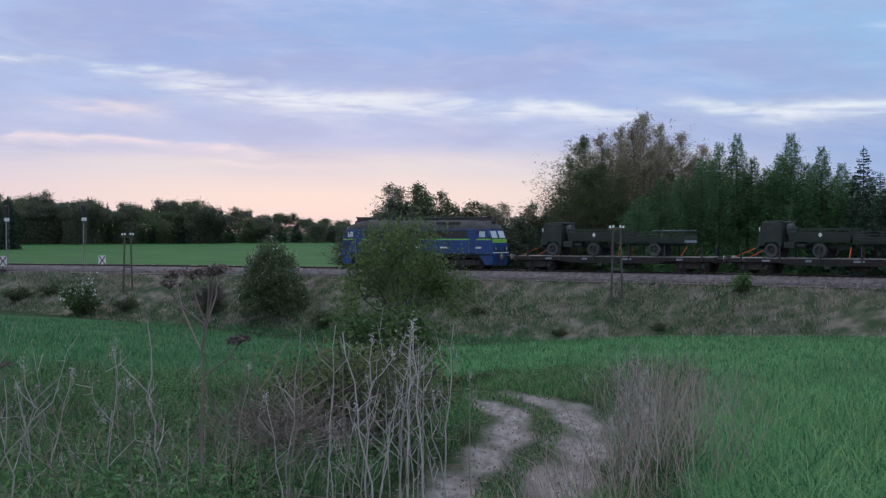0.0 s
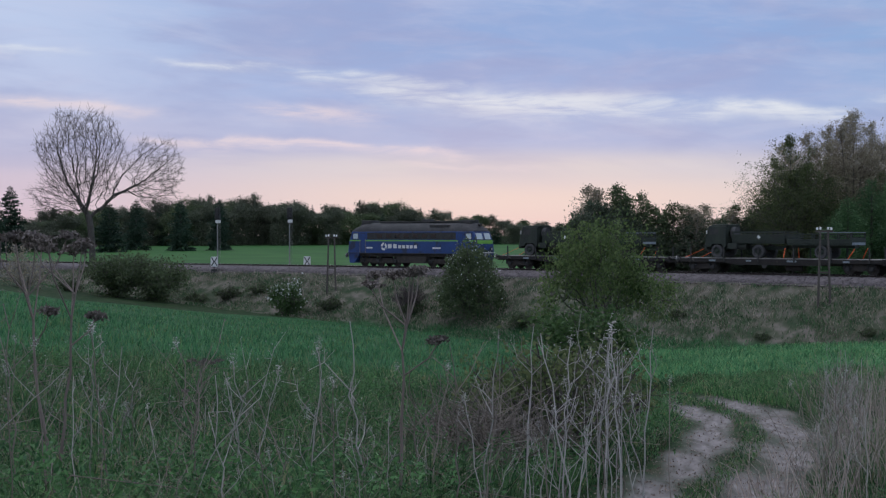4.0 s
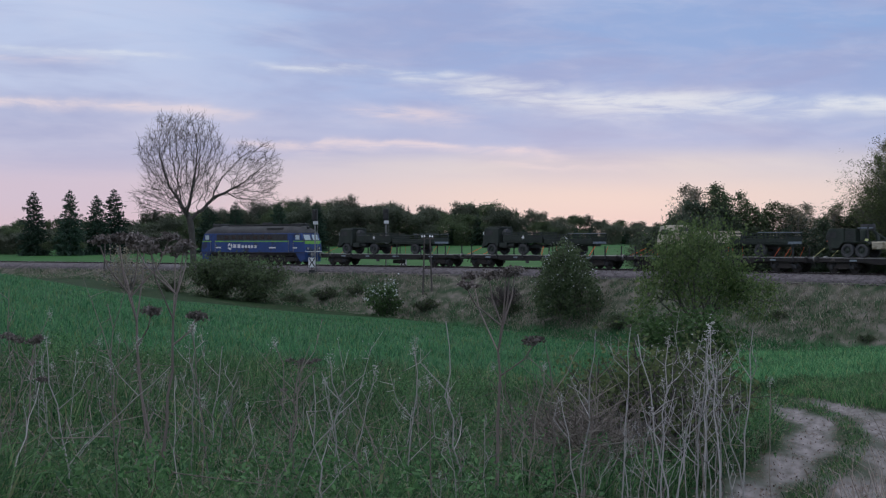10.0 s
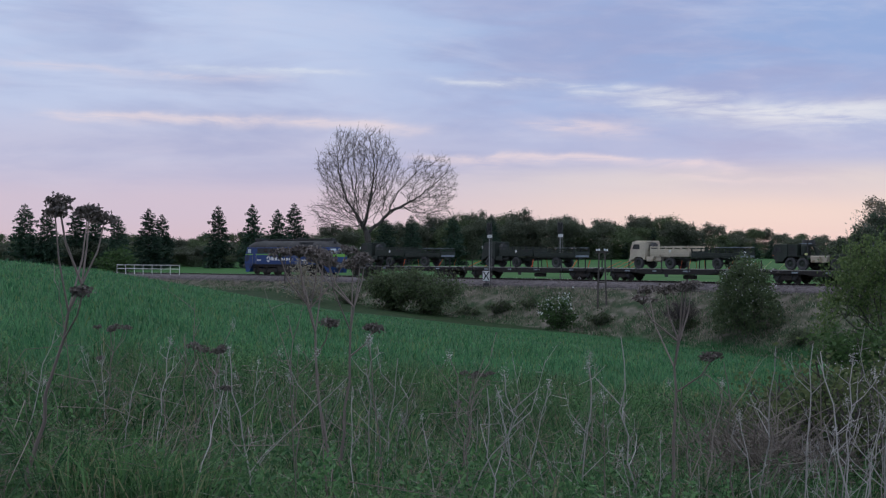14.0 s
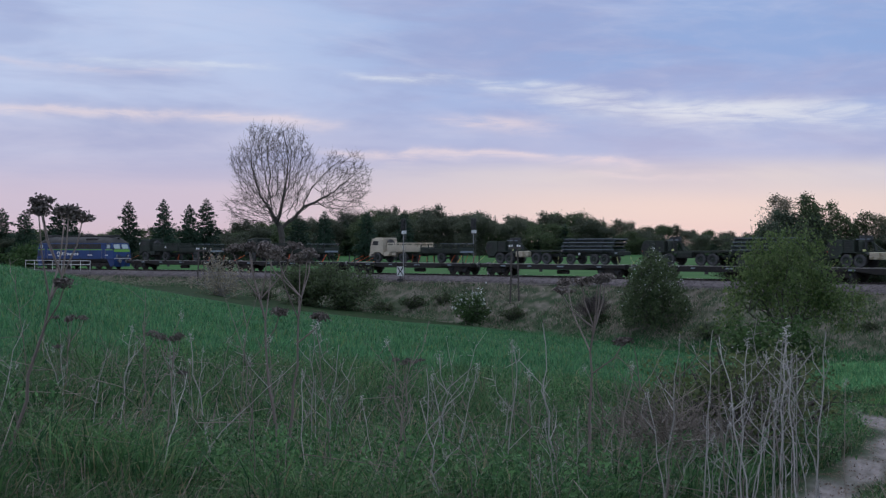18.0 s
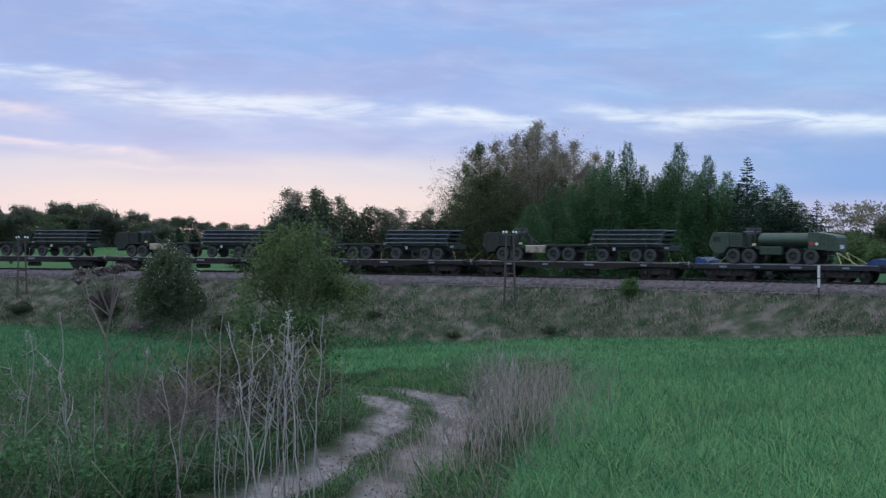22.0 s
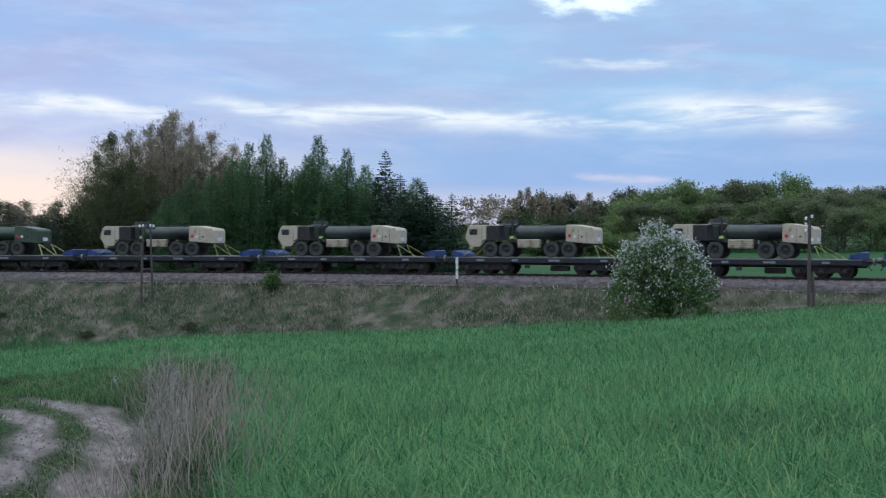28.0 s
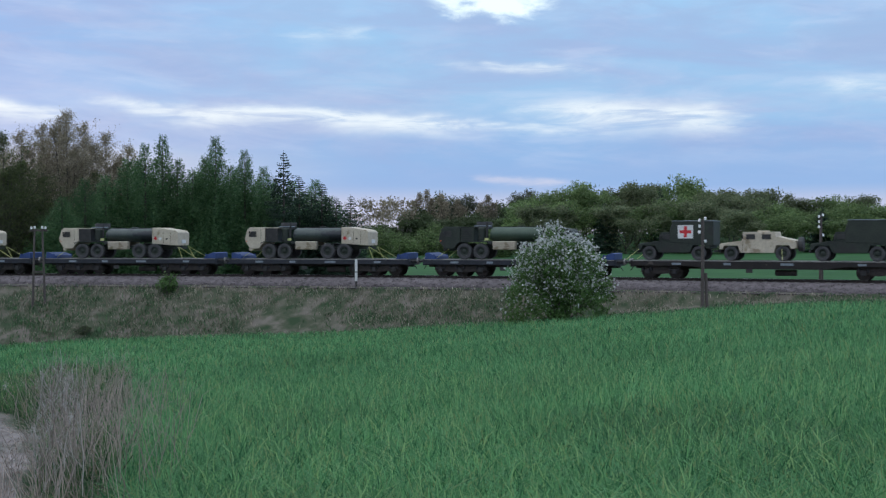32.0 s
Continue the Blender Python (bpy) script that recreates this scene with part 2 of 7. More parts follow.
def foliage(name, dark, light, through_light=0.35, rough=0.6, odd=None, patchy=0.0):
    """Leaf or blade: colour by island, some light let through."""
    m, n, l, b = material(name, rough)
    g = n.new("ShaderNodeNewGeometry")
    ramp = n.new("ShaderNodeValToRGB")
    e = ramp.color_ramp.elements
    e[0].color, e[1].color = (*dark, 1), (*light, 1)
    if odd:
        e[1].position = 0.86
        k = e.new(0.93)
        k.color = (*odd, 1)
    l.new(g.outputs["Random Per Island"], ramp.inputs[0])
    info = n.new("ShaderNodeObjectInfo")
    mr = n.new("ShaderNodeMapRange")
    mr.inputs[3].default_value, mr.inputs[4].default_value = 0.8, 1.2
    l.new(info.outputs["Random"], mr.inputs[0])
    hsv = n.new("ShaderNodeHueSaturation")
    l.new(ramp.outputs[0], hsv.inputs["Color"])
    l.new(mr.outputs[0], hsv.inputs["Value"])
    if patchy:
        tc, big = n.new("ShaderNodeTexCoord"), n.new("ShaderNodeTexNoise")
        big.inputs["Scale"].default_value, big.inputs["Detail"].default_value = 0.3, 5
        l.new(tc.outputs["Object"], big.inputs["Vector"])
        wide = n.new("ShaderNodeMapRange")
        wide.inputs[1].default_value, wide.inputs[2].default_value = 0.3, 0.7
        wide.inputs[3].default_value, wide.inputs[4].default_value = 1 - patchy, 1 + patchy
        l.new(big.outputs[0], wide.inputs[0])
        both = n.new("ShaderNodeMath")
        both.operation = "MULTIPLY"
        l.new(wide.outputs[0], both.inputs[0])
        l.new(mr.outputs[0], both.inputs[1])
        l.new(both.outputs[0], hsv.inputs["Value"])
    l.new(hsv.outputs[0], b.inputs["Base Color"])
    b.inputs["Specular IOR Level"].default_value = 0.25
    t = n.new("ShaderNodeBsdfTranslucent")
    l.new(hsv.outputs[0], t.inputs[0])
    mx = n.new("ShaderNodeMixShader")
    mx.inputs[0].default_value = through_light
    l.new(b.outputs[0], mx.inputs[1])
    l.new(t.outputs[0], mx.inputs[2])
    l.new(mx.outputs[0], n["Material Output"].inputs[0])
    return m


M = {}
M["blue"] = surface("blue_paint", (0.010, 0.040, 0.155), (0.018, 0.062, 0.22), 1.2, 0.42, bump=0.03, stain=((0.016, 0.026, 0.065), 0.9, 0.56))
M["roof_grey"] = surface("sooty_roof", (0.03, 0.03, 0.032), (0.075, 0.072, 0.072), 1.0, 0.8)
M["lime"] = surface("lime_stripe", (0.16, 0.42, 0.05), (0.22, 0.50, 0.08), 3, 0.5, bump=0.02)
M["white"] = surface("white_paint", (0.62, 0.62, 0.60), (0.80, 0.80, 0.78), 3, 0.5, bump=0.03)
# black and underframe tones are raised; veiling haze is put into the colour
M["black"] = surface("black_metal", (0.016, 0.016, 0.018), (0.045, 0.043, 0.04), 3, 0.6, bump=0.1)
M["underframe"] = surface("grimy_underframe", (0.025, 0.021, 0.019), (0.065, 0.054, 0.045), 2, 0.85, bump=0.2)
M["wagon"] = surface("brown_wagon_paint", (0.011, 0.009, 0.009), (0.026, 0.021, 0.019), 2, 0.8, bump=0.1, stain=((0.09, 0.075, 0.065), 1.7, 0.64))
M["wagon_blue"] = surface("blue_wagon_paint", (0.02, 0.045, 0.15), (0.035, 0.075, 0.23), 2, 0.6, bump=0.1)
M["wagon_dark"] = surface("dark_wagon_paint", (0.010, 0.012, 0.018), (0.027, 0.031, 0.043), 2, 0.65, bump=0.1, stain=((0.10, 0.09, 0.085), 1.4, 0.63))
M["planks"] = surface("grey_deck_boards", (0.16, 0.15, 0.14), (0.34, 0.32, 0.30), 1.5, 0.85, bump=0.3, stretch=(1, 8, 1))
M["olive"] = surface("olive_drab_paint", (0.014, 0.020, 0.016), (0.033, 0.043, 0.030), 1.5, 0.65, bump=0.05, stain=((0.024, 0.026, 0.022), 0.7, 0.56))
M["green"] = surface("green_tank_paint", (0.040, 0.068, 0.045), (0.065, 0.10, 0.065), 1.2, 0.55, bump=0.04)
M["camo"] = surface("camouflage_paint", (0.034, 0.046, 0.046), (0.062, 0.080, 0.068), 1.0, 0.46, bump=0.04, stain=((0.018, 0.021, 0.027), 0.75, 0.5))
M["tan"] = surface("desert_tan_paint", (0.44, 0.38, 0.29), (0.60, 0.535, 0.415), 1.5, 0.65, bump=0.05, stain=((0.30, 0.24, 0.16), 1.2, 0.6))
M["tyre"] = surface("dusty_rubber", (0.04, 0.04, 0.043), (0.09, 0.088, 0.088), 4, 0.85, bump=0.2)
M["steel"] = surface("worn_steel", (0.22, 0.21, 0.20), (0.36, 0.35, 0.34), 4, 0.45, 0.7)
M["rack"] = surface("flatrack_paint", (0.02, 0.025, 0.028), (0.04, 0.05, 0.05), 2, 0.5)
M["rack_edge"] = surface("pale_flatrack_rail", (0.13, 0.16, 0.18), (0.29, 0.33, 0.37), 3, 0.45)
M["orange"] = surface("orange_strap", (0.75, 0.12, 0.04), (0.90, 0.20, 0.06), 3, 0.7)
M["yellow"] = surface("yellow_strap", (0.52, 0.54, 0.20), (0.66, 0.68, 0.32), 3, 0.7)
M["red"] = surface("red_paint", (0.55, 0.02, 0.03), (0.65, 0.03, 0.04), 3, 0.5)
M["rail"] = surface("rusty_rail", (0.028, 0.021, 0.019), (0.06, 0.046, 0.04), 6, 0.7, 0.2)
M["rail_top"] = surface("polished_rail_head", (0.32, 0.31, 0.31), (0.45, 0.44, 0.44), 6, 0.3, 0.9)
M["sleeper"] = surface("concrete_sleeper", (0.16, 0.15, 0.14), (0.28, 0.26, 0.24), 5, 0.9)
M["ballast"] = surface("crushed_stone", (0.075, 0.064, 0.066), (0.225, 0.193, 0.197), 2.5, 0.95, bump=1.0, fine=6)
M["post_wood"] = surface("weathered_pole_wood", (0.06, 0.05, 0.045), (0.13, 0.11, 0.10), 6, 0.9, stretch=(4, 4, 0.5))
M["concrete"] = surface("grey_concrete", (0.10, 0.095, 0.09), (0.19, 0.18, 0.17), 4, 0.9)
M["porcelain"] = surface("white_insulator", (0.7, 0.7, 0.7), (0.85, 0.85, 0.85), 8, 0.3)
# bark tone raised, with veiling haze put into the colour
M["bark"] = surface("tree_bark", (0.05, 0.044, 0.038), (0.12, 0.105, 0.095), 8, 0.95, bump=0.4, stretch=(1, 1, 0.25))
M["twig"] = surface("brown_twigs", (0.055, 0.043, 0.042), (0.12, 0.097, 0.094), 8, 0.95, bump=0)
M["birch"] = surface("birch_bark", (0.16, 0.15, 0.14), (0.42, 0.40, 0.37), 5, 0.9, stretch=(0.3, 0.3, 3))
M["dry"] = foliage("dry_stalk", (0.12, 0.10, 0.085), (0.30, 0.255, 0.215), 0.1)
M["pale"] = foliage("bleached_stalk", (0.23, 0.212, 0.195), (0.54, 0.505, 0.47), 0.1)
M["umbel"] = foliage("dead_seed_head", (0.085, 0.07, 0.06), (0.23, 0.195, 0.18), 0.15)
M["fluff"] = foliage("seed_fluff", (0.36, 0.345, 0.33), (0.62, 0.60, 0.57), 0.4)
M["straw"] = foliage("dead_grass", (0.16, 0.125, 0.105), (0.33, 0.265, 0.225), 0.25)
M["crop"] = foliage("young_wheat", (0.026, 0.105, 0.046), (0.115, 0.275, 0.118), 0.4, 0.5, (0.16, 0.22, 0.09), 0.25)
M["nettle"] = foliage("nettle_leaves", (0.035, 0.10, 0.038), (0.15, 0.30, 0.11), 0.35, 0.5)
M["grass"] = foliage("meadow_grass", (0.014, 0.055, 0.022), (0.125, 0.25, 0.09), 0.4, 0.6, (0.26, 0.24, 0.14), 0.55)
# yellowish blades, made lighter so their colour puts highlights into the near wheat
M["crop_tip"] = foliage("wheat_highlight_tips", (0.15, 0.36, 0.14), (0.32, 0.48, 0.20), 0.5, 0.45)
M["crop_light"] = foliage("lush_wheat", (0.034, 0.145, 0.056), (0.215, 0.465, 0.20), 0.45, 0.5, (0.27, 0.38, 0.16), 0.22)
M["bank_straw"] = foliage("bank_dead_grass", (0.17, 0.152, 0.115), (0.43, 0.38, 0.31), 0.35, patchy=0.3)
M["herb"] = foliage("broad_weeds", (0.03, 0.09, 0.035), (0.13, 0.26, 0.105), 0.35, 0.5)
M["leaf"] = foliage("spring_leaves", (0.045, 0.085, 0.03), (0.1, 0.17, 0.06), 0.4)
# dark, olive and far leaves: distance haze is put into their lighter, greyer colour
M["leaf_dark"] = foliage("dark_leaves", (0.055, 0.075, 0.05), (0.11, 0.14, 0.09), 0.42)
M["leaf_olive"] = foliage("olive_spring_leaves", (0.06, 0.085, 0.045), (0.135, 0.175, 0.085), 0.48)
M["leaf_far"] = foliage("hazed_grey_spring_leaves", (0.075, 0.09, 0.062), (0.145, 0.16, 0.11), 0.45)
M["reed_straw"] = foliage("pale_dead_reed", (0.20, 0.165, 0.145), (0.42, 0.345, 0.30), 0.35)
M["leaf_bright"] = foliage("fresh_leaves", (0.065, 0.12, 0.035), (0.13, 0.22, 0.075), 0.4)
# mixed hill greens, lightened so that the colour carries the distance haze
M["leaf_hill"] = foliage("hill_wood_leaves", (0.085, 0.145, 0.055), (0.23, 0.31, 0.125), 0.5, patchy=0.3)
M["leaf_hill_b"] = foliage("hazed_greyish_hill_leaves", (0.085, 0.115, 0.06), (0.20, 0.225, 0.125), 0.5, patchy=0.3)
M["leaf_thin"] = foliage("bronze_spring_leaves", (0.19, 0.17, 0.125), (0.39, 0.345, 0.25), 0.62)
M["leaf_haw"] = foliage("hawthorn_leaves", (0.055, 0.092, 0.034), (0.155, 0.205, 0.075), 0.48)
M["leaf_willow"] = foliage("young_willow_leaves", (0.055, 0.085, 0.035), (0.17, 0.20, 0.085), 0.45)
M["umbel_stem"] = foliage("brown_dead_stem", (0.15, 0.115, 0.10), (0.31, 0.25, 0.22), 0.05)
# needle tones raised in the same way, haze put into the colour
M["needle"] = foliage("spruce_needles", (0.026, 0.050, 0.034), (0.058, 0.10, 0.062), 0.25)
M["larch"] = foliage("larch_needles", (0.050, 0.118, 0.054), (0.16, 0.27, 0.12), 0.5)
M["blossom"] = foliage("white_blossom", (0.42, 0.44, 0.42), (0.78, 0.80, 0.78), 0.3)
M["glass"], _, _, _b = material("window_glass", 0.08)
_b.inputs["Base Color"].default_value = (0.01, 0.012, 0.014, 1)
# pale base colour puts a bright reflection into the cab panes
M["glass_pale"] = surface("painted_reflection_glass", (0.42, 0.50, 0.52), (0.55, 0.62, 0.64), 3, 0.15, bump=0)
M["lamp_glass"] = surface("lamp_glass", (0.3, 0.3, 0.3), (0.5, 0.5, 0.48), 5, 0.1)


# ---- mesh helpers ----
def quick_mesh(name, verts, quads, tris, mat, parent=None, smooth=False):
    """A large mesh from arrays of points, four-sided and three-sided faces."""
    me = bpy.data.meshes.new(name)
    verts = np.asarray(verts, np.float32)
    quads, tris = np.asarray(quads, np.int32).reshape(-1, 4), np.asarray(tris, np.int32).reshape(-1, 3)
    me.vertices.add(len(verts))
    me.vertices.foreach_set("co", verts.ravel())
    loops = np.concatenate([quads.ravel(), tris.ravel()])
    me.loops.add(len(loops))
    me.loops.foreach_set("vertex_index", loops)
    nq, nt = len(quads), len(tris)
    me.polygons.add(nq + nt)
    me.polygons.foreach_set("loop_start", np.concatenate([np.arange(nq) * 4, nq * 4 + np.arange(nt) * 3]).astype(np.int32))
    if smooth:
        me.polygons.foreach_set("use_smooth", np.ones(nq + nt, bool))
    me.update(calc_edges=True)
    me.materials.append(mat)
    ob = new(name, me)
    ob.parent = parent
    return ob


def part(name, bm, mat, parent=None, label="", smooth=False):
    me = bpy.data.meshes.new(name)
    bmesh.ops.recalc_face_normals(bm, faces=bm.faces)
    bm.to_mesh(me)
    bm.free()
    me.materials.append(mat)
    if smooth:
        me.polygons.foreach_set("use_smooth", [True] * len(me.polygons))
    ob = new(name, me)
    ob.parent = parent
    if label:
        tagged(ob, label=label)
    return ob


def thing(name, label, category, group="", kind=""):
    return tagged(new(name), label, category, group, kind)


def box(x0, x1, y0, y1, z0, z1, bevel=0.0, bm=None):
    own = bmesh.new()
    v = [own.verts.new(p) for p in ((x0, y0, z0), (x1, y0, z0), (x1, y1, z0), (x0, y1, z0), (x0, y0, z1), (x1, y0, z1), (x1, y1, z1), (x0, y1, z1))]
    for f in ((0, 3, 2, 1), (4, 5, 6, 7), (0, 1, 5, 4), (1, 2, 6, 5), (2, 3, 7, 6), (3, 0, 4, 7)):
        own.faces.new([v[i] for i in f])
    if bevel:
        bmesh.ops.bevel(own, geom=own.edges[:], offset=bevel, segments=2, affect="EDGES", profile=0.5)
    return join(bm, own)


def join(bm, own):
    if bm is None:
        return own
    me = bpy.data.meshes.new("join")
    own.to_mesh(me)
    own.free()
    bm.from_mesh(me)
    bpy.data.meshes.remove(me)
    return bm


def prism(outline, y0, y1, bevel=0.0, bm=None):
    """An outline of (x, z) drawn out from y0 to y1."""
    own = bmesh.new()
    a, b = [own.verts.new((x, y0, z)) for x, z in outline], [own.verts.new((x, y1, z)) for x, z in outline]
    own.faces.new(a)
    own.faces.new(b[::-1])
    for i in range(len(outline)):
        j = (i + 1) % len(outline)
        own.faces.new((a[i], b[i], b[j], a[j]))
    if bevel:
        bmesh.ops.bevel(own, geom=own.edges[:], offset=bevel, segments=2, affect="EDGES", profile=0.5)
    return join(bm, own)


def rod(p, q, r0, r1=None, sides=8, bm=None):
    own = bmesh.new() if bm is None else bm
    p, q = Vector(p), Vector(q)
    d = (q - p).normalized()
    u = d.orthogonal().normalized()
    w = d.cross(u)
    r1 = r0 if r1 is None else r1
    ring = []
    for c, r in ((p, r0), (q, r1)):
        ring.append([own.verts.new(c + r * (math.cos(a) * u + math.sin(a) * w)) for a in (2 * math.pi * i / sides for i in range(sides))])
    for i in range(sides):
        j = (i + 1) % sides
        own.faces.new((ring[0][i], ring[0][j], ring[1][j], ring[1][i]))
    own.faces.new(ring[0][::-1])
    own.faces.new(ring[1])
    return own


def lathe(profile, axis="y", sides=20, bm=None):
    """A turned body: profile of (radius, along the axis)."""
    own = bmesh.new() if bm is None else bm
    rings = []
    for r, h in profile:
        ring = []
        for i in range(sides):
            a = 2 * math.pi * i / sides
            c, s = r * math.cos(a), r * math.sin(a)
            ring.append(own.verts.new((c, h, s) if axis == "y" else (c, s, h) if axis == "z" else (h, c, s)))
        rings.append(ring)
    for a, b in zip(rings, rings[1:]):
        for i in range(sides):
            j = (i + 1) % sides
            own.faces.new((a[i], a[j], b[j], b[i]))
    own.faces.new(rings[0][::-1])
    own.faces.new(rings[-1])
    return own


def put(ob, x, y, z, rx=0, ry=0, rz=0):
    ob.matrix_basis = pose(x, y, z, rx, ry, rz)
    return ob


# ---- the track's line and the lie of the land ----
STEP = 1.0
S_ALL = np.arange(-260, 700, STEP)
RAIL = -1.05                    # top of the rails


def track_line():
    bend = np.where(S_ALL > -60, np.maximum(0.005651 - 3.435e-5 * np.clip(S_ALL, 0, 200), 0.0), 0.0)
    turn = np.concatenate([[0], np.cumsum((bend[1:] + bend[:-1]) / 2 * STEP)])
    i0 = int(np.argmin(abs(S_ALL)))
    head = turn - turn[i0] + radians(-43.66 + 90)
    mid = (head[1:] + head[:-1]) / 2
    x = np.concatenate([[0], np.cumsum(-np.sin(mid) * STEP)])
    y = np.concatenate([[0], np.cumsum(np.cos(mid) * STEP)])
    a = radians(-26)
    return x - x[i0] - math.sin(a) * 90.2, y - y[i0] + math.cos(a) * 90.2, head


TX, TY, TH = track_line()


def on_track(s):
    return float(np.interp(s, S_ALL, TX)), float(np.interp(s, S_ALL, TY)), float(np.interp(s, S_ALL, TH))


T_BEAR = np.degrees(np.unwrap(np.arctan2(-TX, TY)))
T_RANGE = np.hypot(TX, TY)
T_COS = np.abs(np.cos(TH - np.radians(T_BEAR) - math.pi / 2))
# bearing and dip of the field's far edge, set to fit the camera's view
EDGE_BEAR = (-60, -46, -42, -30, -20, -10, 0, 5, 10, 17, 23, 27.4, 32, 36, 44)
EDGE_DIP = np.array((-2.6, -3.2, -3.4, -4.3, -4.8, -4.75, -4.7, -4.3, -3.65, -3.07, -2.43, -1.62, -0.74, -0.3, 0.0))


# angular stretch at a bearing, chosen to suit the camera's view
def view_stretch(b):
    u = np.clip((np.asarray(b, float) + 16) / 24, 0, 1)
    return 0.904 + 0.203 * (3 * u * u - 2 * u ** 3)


def fitted_bearing(b):
    """Bearings narrowed on the right and widened on the left to fit the camera's view."""
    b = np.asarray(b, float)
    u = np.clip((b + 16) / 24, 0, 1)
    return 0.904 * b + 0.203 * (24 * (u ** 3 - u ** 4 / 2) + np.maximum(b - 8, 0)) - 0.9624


def land(x, y):
    """Height of the ground, with the railway bank, over the plan."""
    x, y = np.asarray(x, float), np.asarray(y, float)
    b, r = np.degrees(np.arctan2(-x, y)), np.hypot(x, y)
    rt = np.interp(b, T_BEAR, T_RANGE, left=900, right=900)
    away = (rt - r) * np.interp(b, T_BEAR, T_COS)          # metres from the track, on the camera's side positive
    ref = np.minimum(rt - 10.5, 112)
    edge = EYE + ref * np.tan(np.radians(np.interp(b, fitted_bearing(EDGE_BEAR), EDGE_DIP * view_stretch(EDGE_BEAR))))
    t = np.clip(r / ref, 0, 1)
    near = edge * t
    past = np.clip((r - ref) / 30, 0, 1)
    near = near + past * past * (3 - 2 * past) * np.minimum(-2.6 - near, 0)
    near = near + 0.05 * np.sin(x * 0.31 + 1.3) * np.sin(y * 0.27) * np.clip((r - 6) / 20, 0, 1)
    bank = np.where(away > 3.6, -1.75 - (away - 3.6) / 1.75, -1.75)
    bank = np.where(away < -3.6, -1.75 - np.minimum((-away - 3.6) / 2.0, 0.6), bank)
    far = -2.35 + 0.0122 * np.clip(-away - 5, 0, 420)
    low = np.where(away > 0, np.maximum(np.minimum(near, np.where(away < 7, -1.9, 50.0)), bank), np.maximum(far, bank))
    return low


# bearing and range are both stretched to fit the camera's view
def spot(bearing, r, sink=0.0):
    a, r = radians(float(fitted_bearing(bearing))), r / float(view_stretch(bearing))
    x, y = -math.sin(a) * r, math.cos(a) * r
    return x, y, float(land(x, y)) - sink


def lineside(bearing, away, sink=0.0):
    """A place beside the track, its bearing fitted to the view; away is positive on the camera's side."""
    b = float(fitted_bearing(bearing))
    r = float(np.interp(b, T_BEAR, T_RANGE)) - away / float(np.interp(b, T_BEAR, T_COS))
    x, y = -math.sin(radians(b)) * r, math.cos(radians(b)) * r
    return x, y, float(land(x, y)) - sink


# ---- ground ----
PATH_X = (-1.2, -0.6, -0.18, 0.22, 0.8, 1.42, 1.8, 1.68, 0.92, 0.0, -2.2, -6.0)
PATH_Y = (5.0, 7.6, 9.7, 11.2, 14.6, 17.8, 21.2, 25.2, 30.3, 35.0, 39.5, 43.0)


def path_points():
    px, py = np.array(PATH_X), np.array(PATH_Y)
    u, w = np.arange(len(px)), np.linspace(0, len(px) - 1, 160)
    # smooth the polyline by averaging a linear and a shifted course
    fx, fy = np.interp(w, u, px), np.interp(w, u, py)
    k = np.hanning(21)
    k /= k.sum()
    pad = lambda v: np.convolve(np.concatenate([np.full(10, v[0]), v, np.full(10, v[-1])]), k, "valid")
    return pad(fx), pad(fy)


PX, PY = path_points()


def path_side(x, y):
    """Signed distance from the cart track's middle line."""
    x, y = np.asarray(x, float).ravel(), np.asarray(y, float).ravel()
    out = np.full(len(x), 99.0)
    close = np.where((np.hypot(x, y) < 46))[0]
    for i in range(0, len(close), 4000):
        c = close[i:i + 4000]
        d = np.hypot(x[c, None] - PX, y[c, None] - PY)
        out[c] = d.min(1)
    return out


def is_crop(x, y):
    b, r = np.degrees(np.arctan2(-x, y)), np.hypot(x, y)
    rt = np.interp(b, T_BEAR, T_RANGE, left=900, right=900)
    inside = (rt - r) * np.interp(b, T_BEAR, T_COS) > 10.5
    left = (b > 5) & (r > np.interp(b, (5, 22, 30, 38), (30, 29, 22, 15)) + 1.5 * np.sin(b * 1.3) + 0.8 * np.sin(b * 4.1)) & (r < 116)
    mid = (b <= 5) & (b > -11.4) & (r > 40 + 2 * np.sin(b * 2))
    right = b <= -11.4 + 0.25 * np.sin(r * 0.7) + 8 / np.maximum(r, 4)
    return inside & (left | mid | right)


